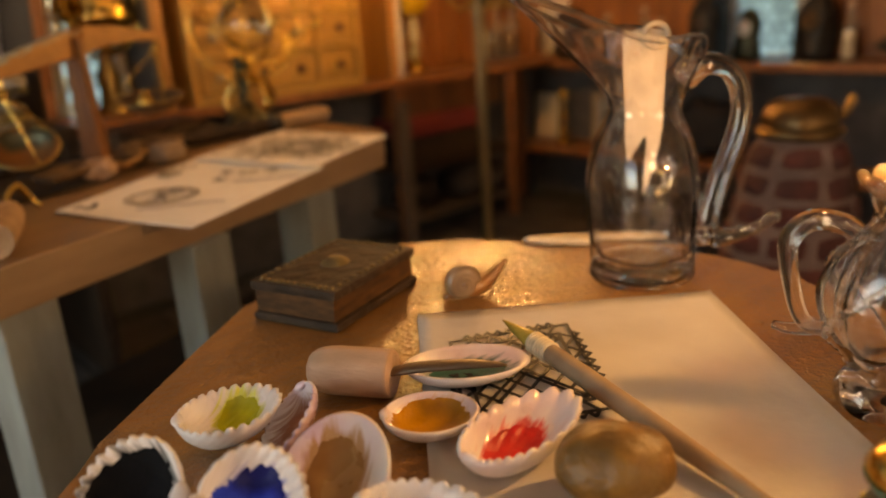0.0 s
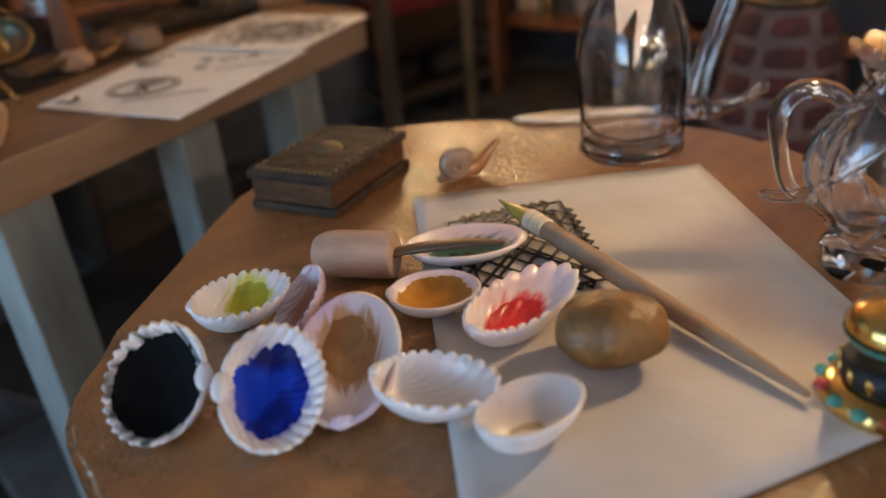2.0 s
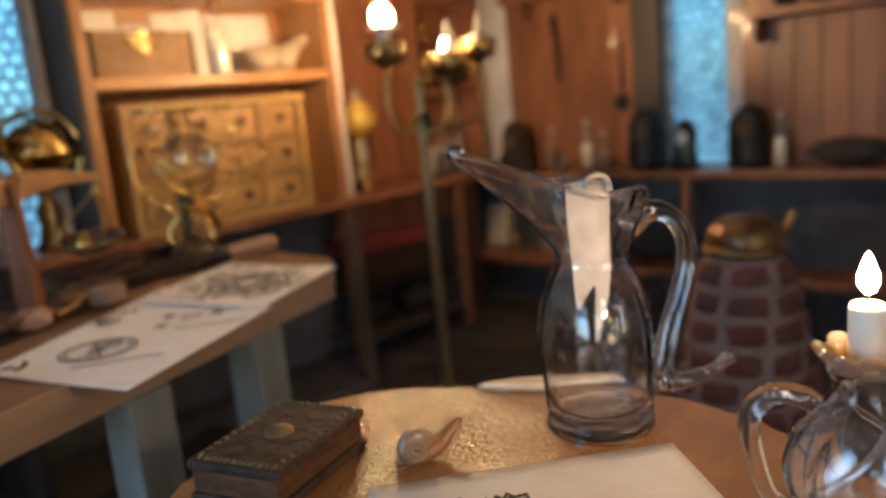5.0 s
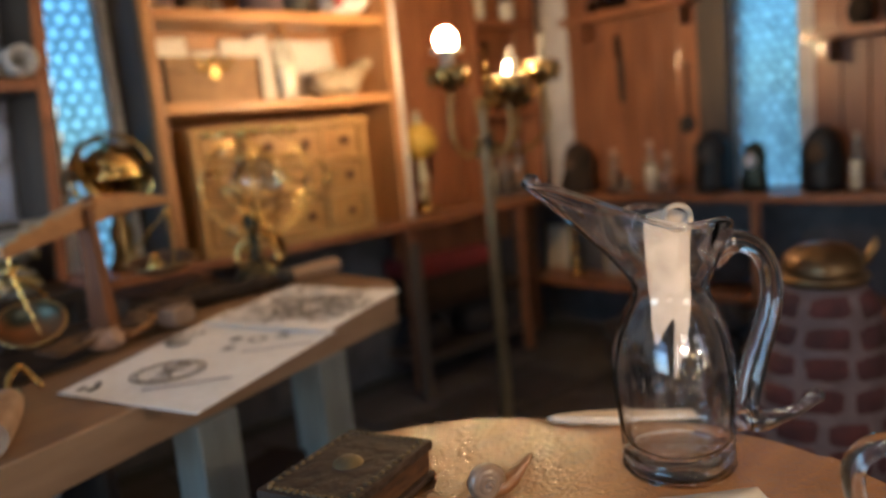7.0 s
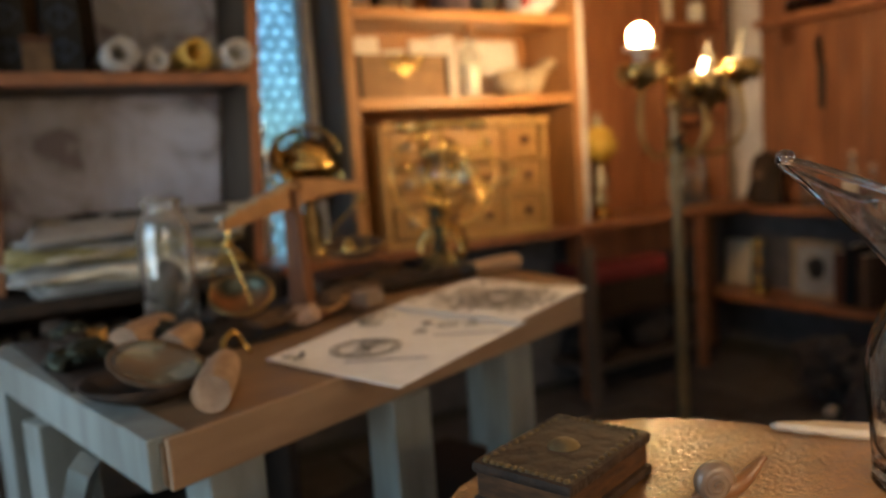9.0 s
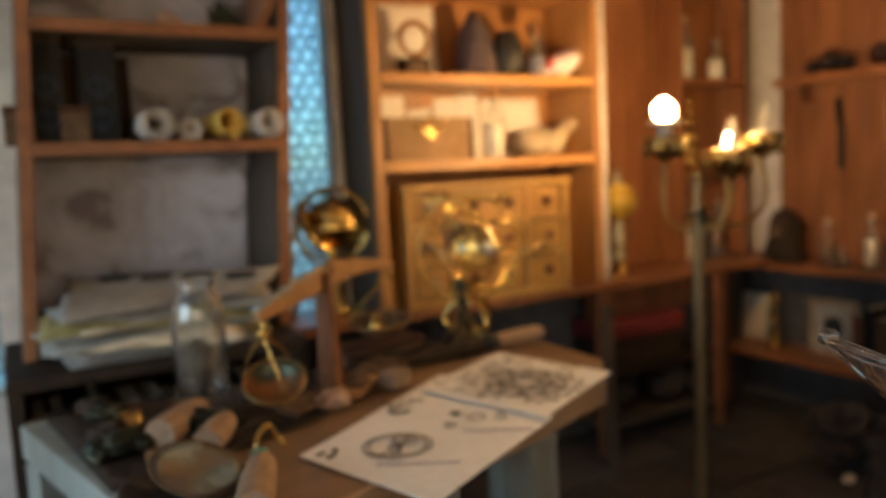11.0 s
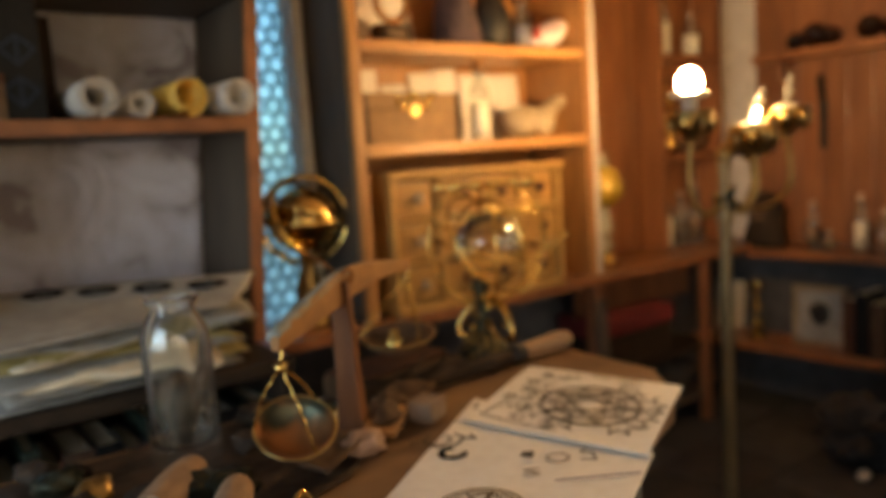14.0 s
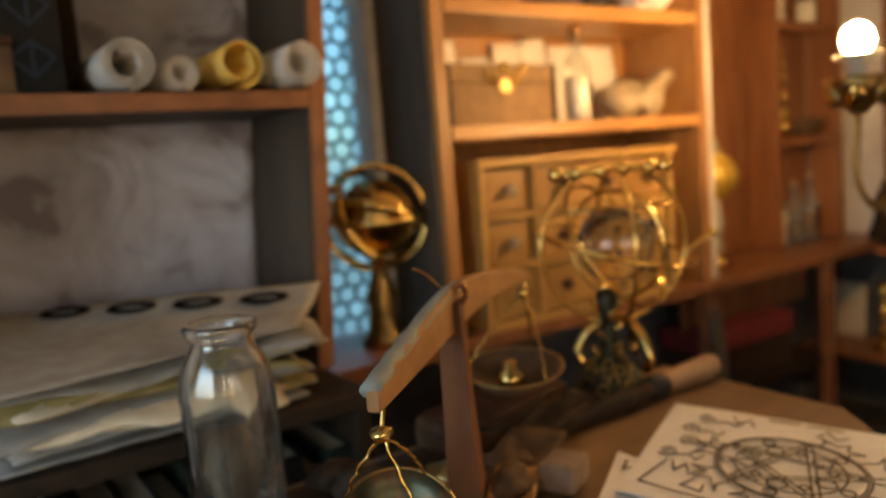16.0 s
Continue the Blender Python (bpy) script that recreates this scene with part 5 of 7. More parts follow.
pan(Vector((0.694, 2.470, 1.165)), 0.092, 0.055, Vector((0.660, 2.443, 1.372)), PATINA_COPPER, 0.062, "copper pan with a green bloom", (30, -12, 0))
pan(Vector((1.225, 2.83, 1.225)), 0.115, 0.03, Vector((1.275, 2.838, 1.42)), CLOTH, 0.055, "brown wooden pan")
rest(solo("brass_weight", lathe([(0, 0), (0.03, 0), (0.034, 0.03), (0.015, 0.045), (0.018, 0.06), (0, 0.066)], 18), BRASS, "small brass weight lying in a scale pan", "weight", (1.19, 2.80, 1.2), (0, 0, 0), True), 1.19)

# armillary globe
ar = thing("armillary_globe", (1.655, 2.945, ZD), 0, "brass armillary with hoops round a dark crystal globe", "armillary")
part("base", lathe([(0, 0), (0.10, 0), (0.106, 0.015), (0.096, 0.045), (0.072, 0.08), (0.036, 0.105), (0.019, 0.13), (0.027, 0.155), (0.015, 0.18), (0.018, 0.23), (0.030, 0.275), (0.026, 0.305), (0, 0.308)], 28, None, 0.12, 2), VERDIGRIS, ar, "dark green pierced foot", smooth=True)
loop_mesh = mesh_from("filigree_loop", tube(ring_path(0.014, 10), 0.0035, 5, closed=True), DULL_BRASS, True)
for k in range(36):
    a, r = 2.4 * k, 0.112 - 0.0019 * k
    part("filigree_loop", loop_mesh, DULL_BRASS, ar, "", (r * math.cos(a), r * math.sin(a), 0.012 + 0.0028 * k), (0, 63, math.degrees(a)))
c = Vector((0.05, 0.005, 0.425))
part("globe", blob(0.108, 0.108, 0.108, 0), LENS_GLASS, ar, "dark greenish crystal globe", c, smooth=True)
for k, (r, e) in enumerate(((0.216, (90, 0, -22)), (0.206, (90, 0, 58)), (0.222, (12, 8, 0)), (0.196, (58, 0, 20)), (0.150, (90, 0, 100)))):
    part("hoop", tube(ring_path(r, 56, Euler([radians(v) for v in e]).to_matrix()), 0.0058, 8, closed=True), BRASS, ar, "brass hoop", c, smooth=True)
part("axle", tube([(-0.16, 0.05, 0.200, 0.010), (0.0, 0, 0.213, 0.011), (0.16, -0.05, 0.205, 0.010)], segs=8), BRASS, ar, "brass bar over the hoops", c, smooth=True)
for x in (-0.16, -0.10, -0.03, 0.03, 0.11, 0.16):
    part("knob", blob(0.021, 0.021, 0.021, 0.1), BRASS, ar, "round brass knob", (c.x + x, c.y - x * 0.31, c.z + 0.206), smooth=True)
part("cross_bar", tube([(-0.12, 0.06, 0.10, 0.006), (0.17, -0.07, 0.10, 0.006)], segs=8), BRASS, ar, "thin brass cross bar", c, smooth=True)
part("pointer", tube(smooth_path([(0.20, -0.06, -0.06, 0.008), (0.27, -0.08, -0.02, 0.009), (0.31, -0.09, 0.0, 0.016)], 4), segs=8), BRASS, ar, "brass pointer with a round tip", c, smooth=True)
for k in range(10):
    a, z = 2.4 * k, 0.11 + 0.018 * k
    part("leaf", moved(blob(0.026, 0.012, 0.010, 0.4, 3, k, 2), Matrix.Rotation(a, 4, "Z") @ Matrix.Translation((0.030, 0, z)) @ Matrix.Rotation(-0.8, 4, "Y")), BRASS if k % 2 else DULL_BRASS, ar, "brass leaf", smooth=True)
for k in range(3):
    a = k * 2.1 + 0.4
    horn = smooth_path([(0, 0, -0.20, 0.014), (0.08 * math.cos(a), 0.08 * math.sin(a), -0.235, 0.016), (0.12 * math.cos(a), 0.12 * math.sin(a), -0.30, 0.014), (0.10 * math.cos(a), 0.10 * math.sin(a), -0.335, 0.016)], 4)
    part("scroll_foot", tube(horn, segs=8), BRASS, ar, "brass scroll", c, smooth=True)

# drawings on the desk
def place_on(q0, q1, q2, q3):
    a, b, c, d = Vector(q0), Vector(q1), Vector(q2), Vector(q3)
    return lambda u, v: tuple(a.lerp(b, u).lerp(d.lerp(c, u), v))


def circle(f, u, v, r, n=40, k=1.0):
    return [f(u + r * math.cos(2 * math.pi * i / n), v + r * k * math.sin(2 * math.pi * i / n)) for i in range(n + 1)]


def arc(x, y, r, a0, a1, n=18, squash=1.0):
    """Part of a ring on the desk, from angle a0 to a1 in degrees."""
    return [(x + r * math.cos(radians(a0 + (a1 - a0) * k / n)), y + squash * r * math.sin(radians(a0 + (a1 - a0) * k / n))) for k in range(n + 1)]


ds = thing("ritual_drawing", (0, 0, ZD), 0, "long white paper with ink circles and symbols, overhanging the desk", "paper")
q = ((0.660, 2.172), (0.812, 1.700), (1.39, 2.01), (1.37, 2.655))
part("sheet", sheet(q, 0, 16, 0.003, 0.006, 5), DRAWING_PAPER, ds)
fine = [arc(0.905, 2.075, 0.094, 0, 360, 44), arc(0.905, 2.075, 0.080, 0, 360, 44)]
fine += [[(0.905 + 0.08 * math.cos(a), 2.075 + 0.08 * math.sin(a)), (0.905 - 0.08 * math.cos(a), 2.075 - 0.08 * math.sin(a))] for a in (0.5, 1.25)]
fine += [arc(0.935, 2.095, 0.034, 0, 360, 20), [(0.905, 2.075), (0.965, 2.115)], [(0.86, 2.02), (0.91, 2.06), (0.88, 2.09)]]
fine += [arc(1.085, 2.440, 0.050, 100, 370), arc(1.075, 2.450, 0.034, 90, 380), [(1.04, 2.485), (1.005, 2.47), (1.025, 2.50)], [(1.13, 2.42), (1.15, 2.385), (1.16, 2.42)]]
fine += [arc(1.205, 2.145, 0.026, 0, 360, 20), [(1.235, 2.10), (1.26, 2.075), (1.285, 2.11), (1.265, 2.13), (1.295, 2.14)], [(1.08, 2.13), (1.11, 2.11), (1.10, 2.15), (1.13, 2.135)]]
fine += [[(1.34, 2.60), (1.30, 2.575), (1.335, 2.555), (1.30, 2.53), (1.33, 2.515), (1.29, 2.49)]]
part("ink_drawing", strokes(fine, 0.0050, 0.0095), BROWN_INK, ds, "ink circles and moons")
bold = [arc(1.050, 2.352, 0.030, 60, 320), [(1.165, 2.20), (1.185, 2.215)], [(1.158, 2.215), (1.175, 2.225)], [(0.715, 2.105), (0.735, 2.115)], [(0.70, 2.14), (0.72, 2.15)], [(0.745, 2.13), (0.755, 2.155)]]
for line in bold:
    part("ink_mark", strokes([line], 0.014, 0.0095), INK, ds, "heavy dark ink mark")
part("ruled_line", strokes([[(1.11, 2.06), (1.27, 1.955)], [(0.80, 1.98), (0.98, 1.87)]], 0.006, 0.0095), stuff("violet ink", (0.20, 0.18, 0.28), rough=0.7, bump=0), ds, "violet ruled line")

ds = thing("star_drawing", (0, 0, ZD + 0.010), 0, "white paper with an inked star circle and ornaments", "paper")
q = ((1.205, 2.505), (1.348, 1.995), (1.832, 2.246), (1.695, 2.755))
part("sheet", sheet(q, 0, 14, 0.003, 0.006, 9), DRAWING_PAPER, ds)
f = place_on(*q)
U, V = 0.58, 0.47


def ray_at(r, a):
    return f(U + r * math.sin(a), V + r * math.cos(a))


lines = [circle(f, U, V, r, 60) for r in (0.285, 0.272, 0.205)]
for k in range(5):
    a, b = 2 * math.pi * k / 5 + 0.2, 2 * math.pi * (k + 2) / 5 + 0.2
    lines += [[ray_at(0.272, a - 0.05), ray_at(0.272, b + 0.05)], [ray_at(0.272, a + 0.05), ray_at(0.272, b - 0.05)]]
    lines.append(circle(f, U + 0.155 * math.sin(a + 0.63), V + 0.155 * math.cos(a + 0.63), 0.036))
    lines.append(circle(f, U + 0.238 * math.sin(a + 0.63), V + 0.238 * math.cos(a + 0.63), 0.024, 20))
    lines.append(circle(f, U + 0.155 * math.sin(a), V + 0.155 * math.cos(a), 0.018, 16))
for a, tall in ((1.2, 0.15), (1.75, 0.12), (2.35, 0.14), (0.55, 0.10), (-1.35, 0.11), (3.4, 0.10), (-2.2, 0.12)):
    lines.append([ray_at(0.285 + h * tall, a + w) for h, w in ((0, -0.22), (0.55, -0.20), (0.9, -0.30), (0.5, -0.05), (1.0, 0.02), (0.45, 0.10), (0.8, 0.26), (0.3, 0.18), (0, 0.22))])
for u, v in ((0.16, 0.56), (0.14, 0.70), (0.20, 0.84), (0.10, 0.42)):
    lines += [[f(u + 0.045 * (1 - k / 20) * math.cos(k * 0.55 + u * 40), v + 0.055 * (1 - k / 20) * math.sin(k * 0.55 + u * 40)) for k in range(18)], [f(u + 0.03, v - 0.03), f(u + 0.09, v), f(u + 0.13, v - 0.04), f(u + 0.15, v + 0.02)]]
lines += [[f(0.12, 0.33), f(0.06, 0.10), f(0.20, 0.08), f(0.52, 0.06)], [f(0.14, 0.34), f(0.17, 0.25), f(0.20, 0.33), f(0.23, 0.24), f(0.27, 0.31)], [f(0.26, 0.22), f(0.22, 0.14), f(0.30, 0.12), f(0.30, 0.18)], circle(f, 0.45, 0.10, 0.022, 16), [f(0.30, 0.92), f(0.33, 0.84), f(0.38, 0.91), f(0.40, 0.83)], [f(0.66, 0.84), f(0.70, 0.90), f(0.74, 0.83), f(0.78, 0.87)]]
part("ink_drawing", strokes(lines, 0.0042, 0.0095), BROWN_INK, ds, "brown ink star circle")
for u0, u1 in ((0.46, 0.58), (0.62, 0.76)):
    part("writing_bar", strokes([[f(u0, 0.945), f(u1, 0.945)]], 0.010, 0.0095), OLIVE_PAPER, ds, "faint bar of writing")

# small things on the desk
def peg(p, length, r, turn, label, tilt=0):
    ob = thing("wooden_peg", p, turn, label, "peg", "pale pegs on the desk")
    part("shaft", tube(smooth_path([(-length / 2, 0, 0, r * 0.95), (-length / 2 + 0.005, 0, 0, r), (0, 0, 0, r * 1.02), (length / 2 - 0.02, 0, 0, r * 0.85), (length / 2, 0, 0, r * 0.6)], 4), segs=32), PEG_WOOD, ob, "", (0, 0, r * 1.03), (0, tilt, 0))
    return ob


peg((0.427, 2.52, ZD + 0.017), 0.24, 0.045, 51, "pale round wooden peg with a cut end")
peg((0.492, 2.365, ZD + 0.017), 0.20, 0.040, 60, "pale round wooden peg with a worn end")
peg((0.488, 1.965, ZD), 0.27, 0.042, 69, "pale round wooden peg near the desk corner")
PEARLY = stuff("mother of pearl", (0.25, 0.28, 0.235), (0.17, 0.12, 0.075), 0.25, 0.2, grain=8, blotch=5, amount=1.4, coat=0.3)
dish = thing("shell_dish", (0.352, 2.075, ZD), 10, "wide dark brown dish holding a smaller pearly dish", "dish")
part("bowl", lathe([(0, 0), (0.07, 0.0), (0.125, 0.024), (0.150, 0.048), (0.142, 0.051), (0.11, 0.030), (0, 0.014)], 32, None, 0.08), LEATHER, dish, smooth=True)
pearl = thing("pearl_dish", (0.372, 2.090, ZD + 0.048), 0, "brown shell dish with a greenish pearly inside", "dish")
part("bowl", lathe([(0, -0.006), (0.05, 0.0), (0.090, 0.022), (0.112, 0.046), (0.104, 0.048), (0.082, 0.030), (0, 0.012)], 32, None, 0.07), CLOTH, pearl, smooth=True)
part("lining", lathe([(0, 0.0145), (0.080, 0.0325), (0.100, 0.0475), (0.085, 0.040), (0, 0.022)], 32, None, 0.07), PEARLY, pearl, "greenish shiny lining", smooth=True)
pearl.matrix_world = pose(0.372 * S, 2.090 * S, (ZD + 0.048) * S, 0, 0, 28) @ pose(0, 0, 0, 20, 0, 0)
rest(pearl, ZD + 0.016)
for k, (x, y, r, m, lab) in enumerate(((0.24, 2.62, 0.055, LEATHER, "crumpled dark leather scrap"), (0.30, 2.70, 0.05, DULL_BRASS, "dull brass lump"), (0.20, 2.48, 0.05, VERDIGRIS, "dark green mottled stone"), (0.33, 2.36, 0.035, COPPER, "small coppery stone"), (0.895, 2.515, 0.05, CORK, "small banded snail shell"), (1.03, 2.62, 0.06, CLOTH, "crumpled brown leather scrap"), (1.10, 2.72, 0.06, CLOTH, "crumpled brown leather scrap"), (0.98, 2.76, 0.05, DULL_BRASS, "dull brass lump"))):
    rest(solo("desk_stone" if m in (VERDIGRIS, COPPER, DULL_BRASS) else ("snail_shell" if m is CORK else "leather_scrap"), blob(r, r * 0.8, r * 0.62, 0.5, 1.8, k * 3.1, 3), m, lab + " on the desk", "stone" if m in (VERDIGRIS, COPPER, DULL_BRASS) else ("shell" if m is CORK else "leather"), (x, y, ZD + 0.05), (0, 0, 40 * k), True), ZD)
# wedge eraser, bag, wood-handled tool
rest(solo("pumice_block", box(-0.05, -0.04, 0, 0.05, 0.04, 0.06, 0.014), stuff("tan pumice", (0.30, 0.21, 0.145), (0.21, 0.14, 0.095), 0.9, grain=26, bump=0.5), "rounded tan pumice block on the desk", "block", (1.155, 2.60, ZD), (0, 0, 25)), ZD + 0.0105)
bag = thing("leather_pouch", (1.25, 2.965, ZD), 12, "flat brown leather pouch with a folded flap", "pouch")
part("body", box(-0.19, -0.09, 0, 0.19, 0.09, 0.085, 0.02), CLOTH, bag)
part("flap", moved(box(-0.195, -0.10, 0.084, 0.195, 0.06, 0.10, 0.007), Matrix.Rotation(0.05, 4, "X")), PAGE_EDGE, bag, "folded flap")
part("cord", tube(smooth_path([(-0.2, -0.1, 0.09, 0.006), (-0.05, -0.112, 0.06, 0.006), (0.08, -0.112, 0.10, 0.006), (0.2, -0.08, 0.07, 0.006)], 5), segs=6), DARK_WOOD, bag, "dark cord", smooth=True)
tl = thing("engraving_tool", (1.60, 2.83, ZD + 0.037), 3, "engraving tool with a pale wooden handle and dark collar", "tool")
part("handle", tube(smooth_path([(0.14, 0, 0.004, 0.026), (0.18, 0, 0.004, 0.030), (0.28, 0, 0.004, 0.033), (0.36, 0, 0.004, 0.034), (0.385, 0, 0.004, 0.022)], 4), segs=18), EDGE_WOOD, tl, "pale wooden handle", smooth=True)
part("collar", tube([(0.08, 0, 0.002, 0.028), (0.10, 0, 0.002, 0.034), (0.14, 0, 0.002, 0.034), (0.145, 0, 0.002, 0.028)], segs=18), IRON, tl, "dark collar", smooth=True)
part("shank", tube(smooth_path([(0.08, 0, 0.0, 0.024), (0.0, 0, 0.0, 0.030), (-0.02, 0, 0.0, 0.036), (-0.05, 0, 0, 0.03), (-0.20, 0, -0.012, 0.020), (-0.28, 0, -0.018, 0.012)], 4), segs=14), DARK_WOOD, tl, "dark shank", smooth=True)
br2 = thing("brass_clip", (0.60, 2.27, ZD), 30, "bent brass clip with a small green stone", "clip")
part("band", tube(smooth_path([(-0.04, 0, 0.006, 0.008), (-0.02, 0.01, 0.05, 0.009), (0.02, 0.01, 0.07, 0.009), (0.045, 0, 0.03, 0.008), (0.05, -0.02, 0.007, 0.007)], 5), segs=8), BRASS, br2, smooth=True)
part("stone", blob(0.028, 0.022, 0.018, 0.2, 2, 4, 2), ENAMEL, br2, "small green stone", (-0.05, -0.02, 0.018), smooth=True)

mat = thing("leather_mat", (0, 0, ZD), 0, "dark crumpled leather mat under the desk clutter", "mat")
part("mat", sheet([(0.20, 2.22), (0.80, 2.42), (1.42, 2.99), (0.09, 2.99)], 0, 18, 0.005, 0.012, 8.8), LEATHER, mat, smooth=True)
rng = random.Random(21)
for k in range(16):
    x, y, r = rng.uniform(0.14, 0.80), rng.uniform(2.45, 2.95), rng.uniform(0.025, 0.05)
    if (x - 0.535) ** 2 + (y - 2.745) ** 2 < 0.02:
        continue
    m = (VERDIGRIS, DARK_WOOD, LEATHER, VERDIGRIS)[k % 4]
    rest(solo("desk_stone", blob(r * 1.3, r, r * 0.7, 0.5, 1.9, k * 2.7, 3), m, ("dark green mottled stone", "dark brown nut", "dark leather knob", "dark green tarnished lump")[k % 4] + " on the desk", "stone", (x, y, ZD + 0.1), (0, 0, 50 * k), True, "small stones on the desk"), ZD + 0.018)

# brown leather offcuts beyond the scale
for k, (x, y, w, d, turn) in enumerate(((1.12, 2.70, 0.14, 0.07, 24), (1.02, 2.60, 0.10, 0.05, 40), (1.36, 2.86, 0.15, 0.06, 12), (0.80, 2.50, 0.11, 0.05, 30))):
    rest(solo("leather_scrap", sheet([(-w, -d), (w, -d * 0.7), (w * 0.8, d), (-w * 0.9, d * 0.8)], 0, 10, 0.014, 0.035, k * 2.2), (CLOTH, BEAM_WOOD, LEATHER, CLOTH)[k], "crumpled brown leather offcut on the desk", "leather", (x, y, ZD + 0.05), (4, -3, turn), True, "leather offcuts"), ZD + 0.02)


# ---- on the low cabinet and the rack ----
st = thing("paper_stack", (0.54, 3.52, 1.111), 0, "untidy stack of white and yellowed papers", "paper stack")
z = 0.0
rng = random.Random(17)
for k in range(20):
    w, d = 0.39 + rng.uniform(-0.07, 0.03), (0.25 + rng.uniform(-0.03, 0.05)) * (0.76 if k < 9 else 1.0)
    thick = rng.choice((0.003, 0.004, 0.006, 0.011)) if k < 16 else 0.003
    mat, lab = rng.choice(((STACK_PAPER, "grey-white sheets"), (OLD_PAPER, "yellowed sheets"), (STACK_PAPER, "grey-white sheets"), (OLIVE_PAPER, "olive-stained parchment")))
    ream = sheet([(-w, -d), (w, -d + rng.uniform(-0.03, 0.03)), (w + rng.uniform(-0.05, 0.02), d), (-w, d)], 0, 18, thick, 0.010, k * 1.3)
    for v in ream.verts:
        edge = max(abs(v.co.x) / w, abs(v.co.y) / d)
        v.co.x *= 1 + 0.03 * noise.noise((v.co.y * 14, k * 3.0, 1.0)) * edge
        v.co.y *= 1 + 0.05 * noise.noise((v.co.x * 14, k * 3.0, 5.0)) * edge
        v.co.z -= 0.012 * min(k, 8) * max(0.0, edge - 0.75) * (1 + 1.3 * noise.noise((v.co.x * 6, v.co.y * 6, k * 2.0)))
    part("paper_ream", ream, mat, st, lab, (rng.uniform(-0.06, 0.06), rng.uniform(-0.06, 0.03) + (0.07 if k < 9 else 0.0), z), (0, 0, rng.uniform(-12, 12) * (0.5 if k < 9 else 1.0)), True)
    z += thick + 0.0052
top = thing("inked_sheet", (0.62, 3.60, 1.111 + z + 0.004), 0, "large white sheet with dark inked ovals, on the paper stack", "paper")
drooped = sheet([(-0.46, -0.46), (0.24, -0.40), (0.45, -0.08), (-0.38, 0.35)], 0, 24, 0.004, 0.012, 4.4)


def leant(v):
    """The sheet's far side leans up the back of the rack, its near side droops."""
    v.co.z += 0.012 + 0.24 * max(0.0, 0.5 * v.co.x + 0.86 * v.co.y) - 0.20 * max(0.0, -v.co.y - 0.22) ** 1.4 - 0.05 * max(0.0, -v.co.x - 0.20) ** 1.6


for v in drooped.verts:
    leant(v)
part("sheet", drooped, STACK_PAPER, top, smooth=True)
for k in range(4):
    x, y, turn = -0.20 + 0.155 * k, 0.200 - 0.100 * k, radians(-32)
    loop = [(0.056 * math.cos(a * 0.3), 0.026 * math.sin(a * 0.3)) for a in range(22)]
    loop = [(x + u * math.cos(turn) - w * math.sin(turn), y + u * math.sin(turn) + w * math.cos(turn)) for u, w in loop]
    inked = strokes([loop], 0.025, 0.016)
    for v in inked.verts:
        leant(v)
    part("ink_oval", inked, DRY_INK, top, "dark inked oval")


def scroll(p, r, length, material, label, turns=2.4, tip=0):
    """A loosely rolled sheet lying along y, its spiral end to the front."""
    ob = thing("paper_roll", p, 0, label, "paper roll", "paper rolls on the rack")
    bm = bmesh.new()
    cols = []
    n = 64
    for k in range(n + 1):
        a = 2 * math.pi * turns * k / n
        rr = r * (1 - 0.5 * k / n)
        for s, off in ((0, 0.0), (1, -0.005)):
            cols.append([bm.verts.new(((rr + off) * math.sin(a), y, r + (rr + off) * -math.cos(a))) for y in (0, length)])
    for k in range(n):
        o0, i0, o1, i1 = cols[2 * k], cols[2 * k + 1], cols[2 * k + 2], cols[2 * k + 3]
        for q in ((o0[0], o0[1], o1[1], o1[0]), (i0[0], i1[0], i1[1], i0[1]), (o0[0], o1[0], i1[0], i0[0]), (o0[1], i0[1], i1[1], o1[1])):
            bm.faces.new(q)
    part("sheet", bm, material, ob, "", (0, 0, 0), (0, 0, 1), True)
    return ob


for x, r, mat, lab, y in ((0.602, 0.068, WORN_PAPER, "loosely rolled white paper", 3.50), (0.742, 0.047, WORN_PAPER, "thin tightly rolled white paper", 3.53), (0.893, 0.070, YELLOW_PAPER, "rolled yellow parchment with a wide opening", 3.50), (1.052, 0.064, WORN_PAPER, "rolled white paper at the shelf end", 3.46)):
    scroll((x, y, 1.951), r, 0.42, mat, lab, 1.4 if mat is YELLOW_PAPER else 2.6)

# dark boxes and jars at the rack's far end
for x, w, h, m, lab in ((0.215, 0.07, 0.20, BOOKS[1], "narrow black box with a pale label"), (0.41, 0.07, 0.19, BOOKS[1], "black box with a grey label")):
    bx = thing("black_box", (x, 3.72, 1.951), 0, lab + " on the rack", "box")
    part("body", box(-w, -0.08, 0, w, 0.08, h * 2, 0.006), m, bx)
    for zc in (0.10, 0.23):
        part("lozenge", strokes([[(0, zc - 0.05), (w * 0.72, zc), (0, zc + 0.04), (-w * 0.72, zc), (0, zc - 0.05)], [(0, zc - 0.04), (0, zc + 0.03)]], 0.009, 0.0), BOOKS[2], bx, "grey lozenge pattern", (0, -0.083, 0), (90, 0, 0))
    part("lid", box(-w * 1.05, -0.085, h * 2, w * 1.05, 0.085, h * 2 + 0.03, 0.006), DARK_WOOD, bx, "dark lid")
# added only to darken this end of the rack, where daylight falls too strongly
solo("dark_board", box(-0.21, -0.012, 0, 0.21, 0.012, 0.40, 0.004), DARK_WOOD, "added dark board that darkens the rack behind the black boxes", "board", (0.37, 4.0, 1.951))
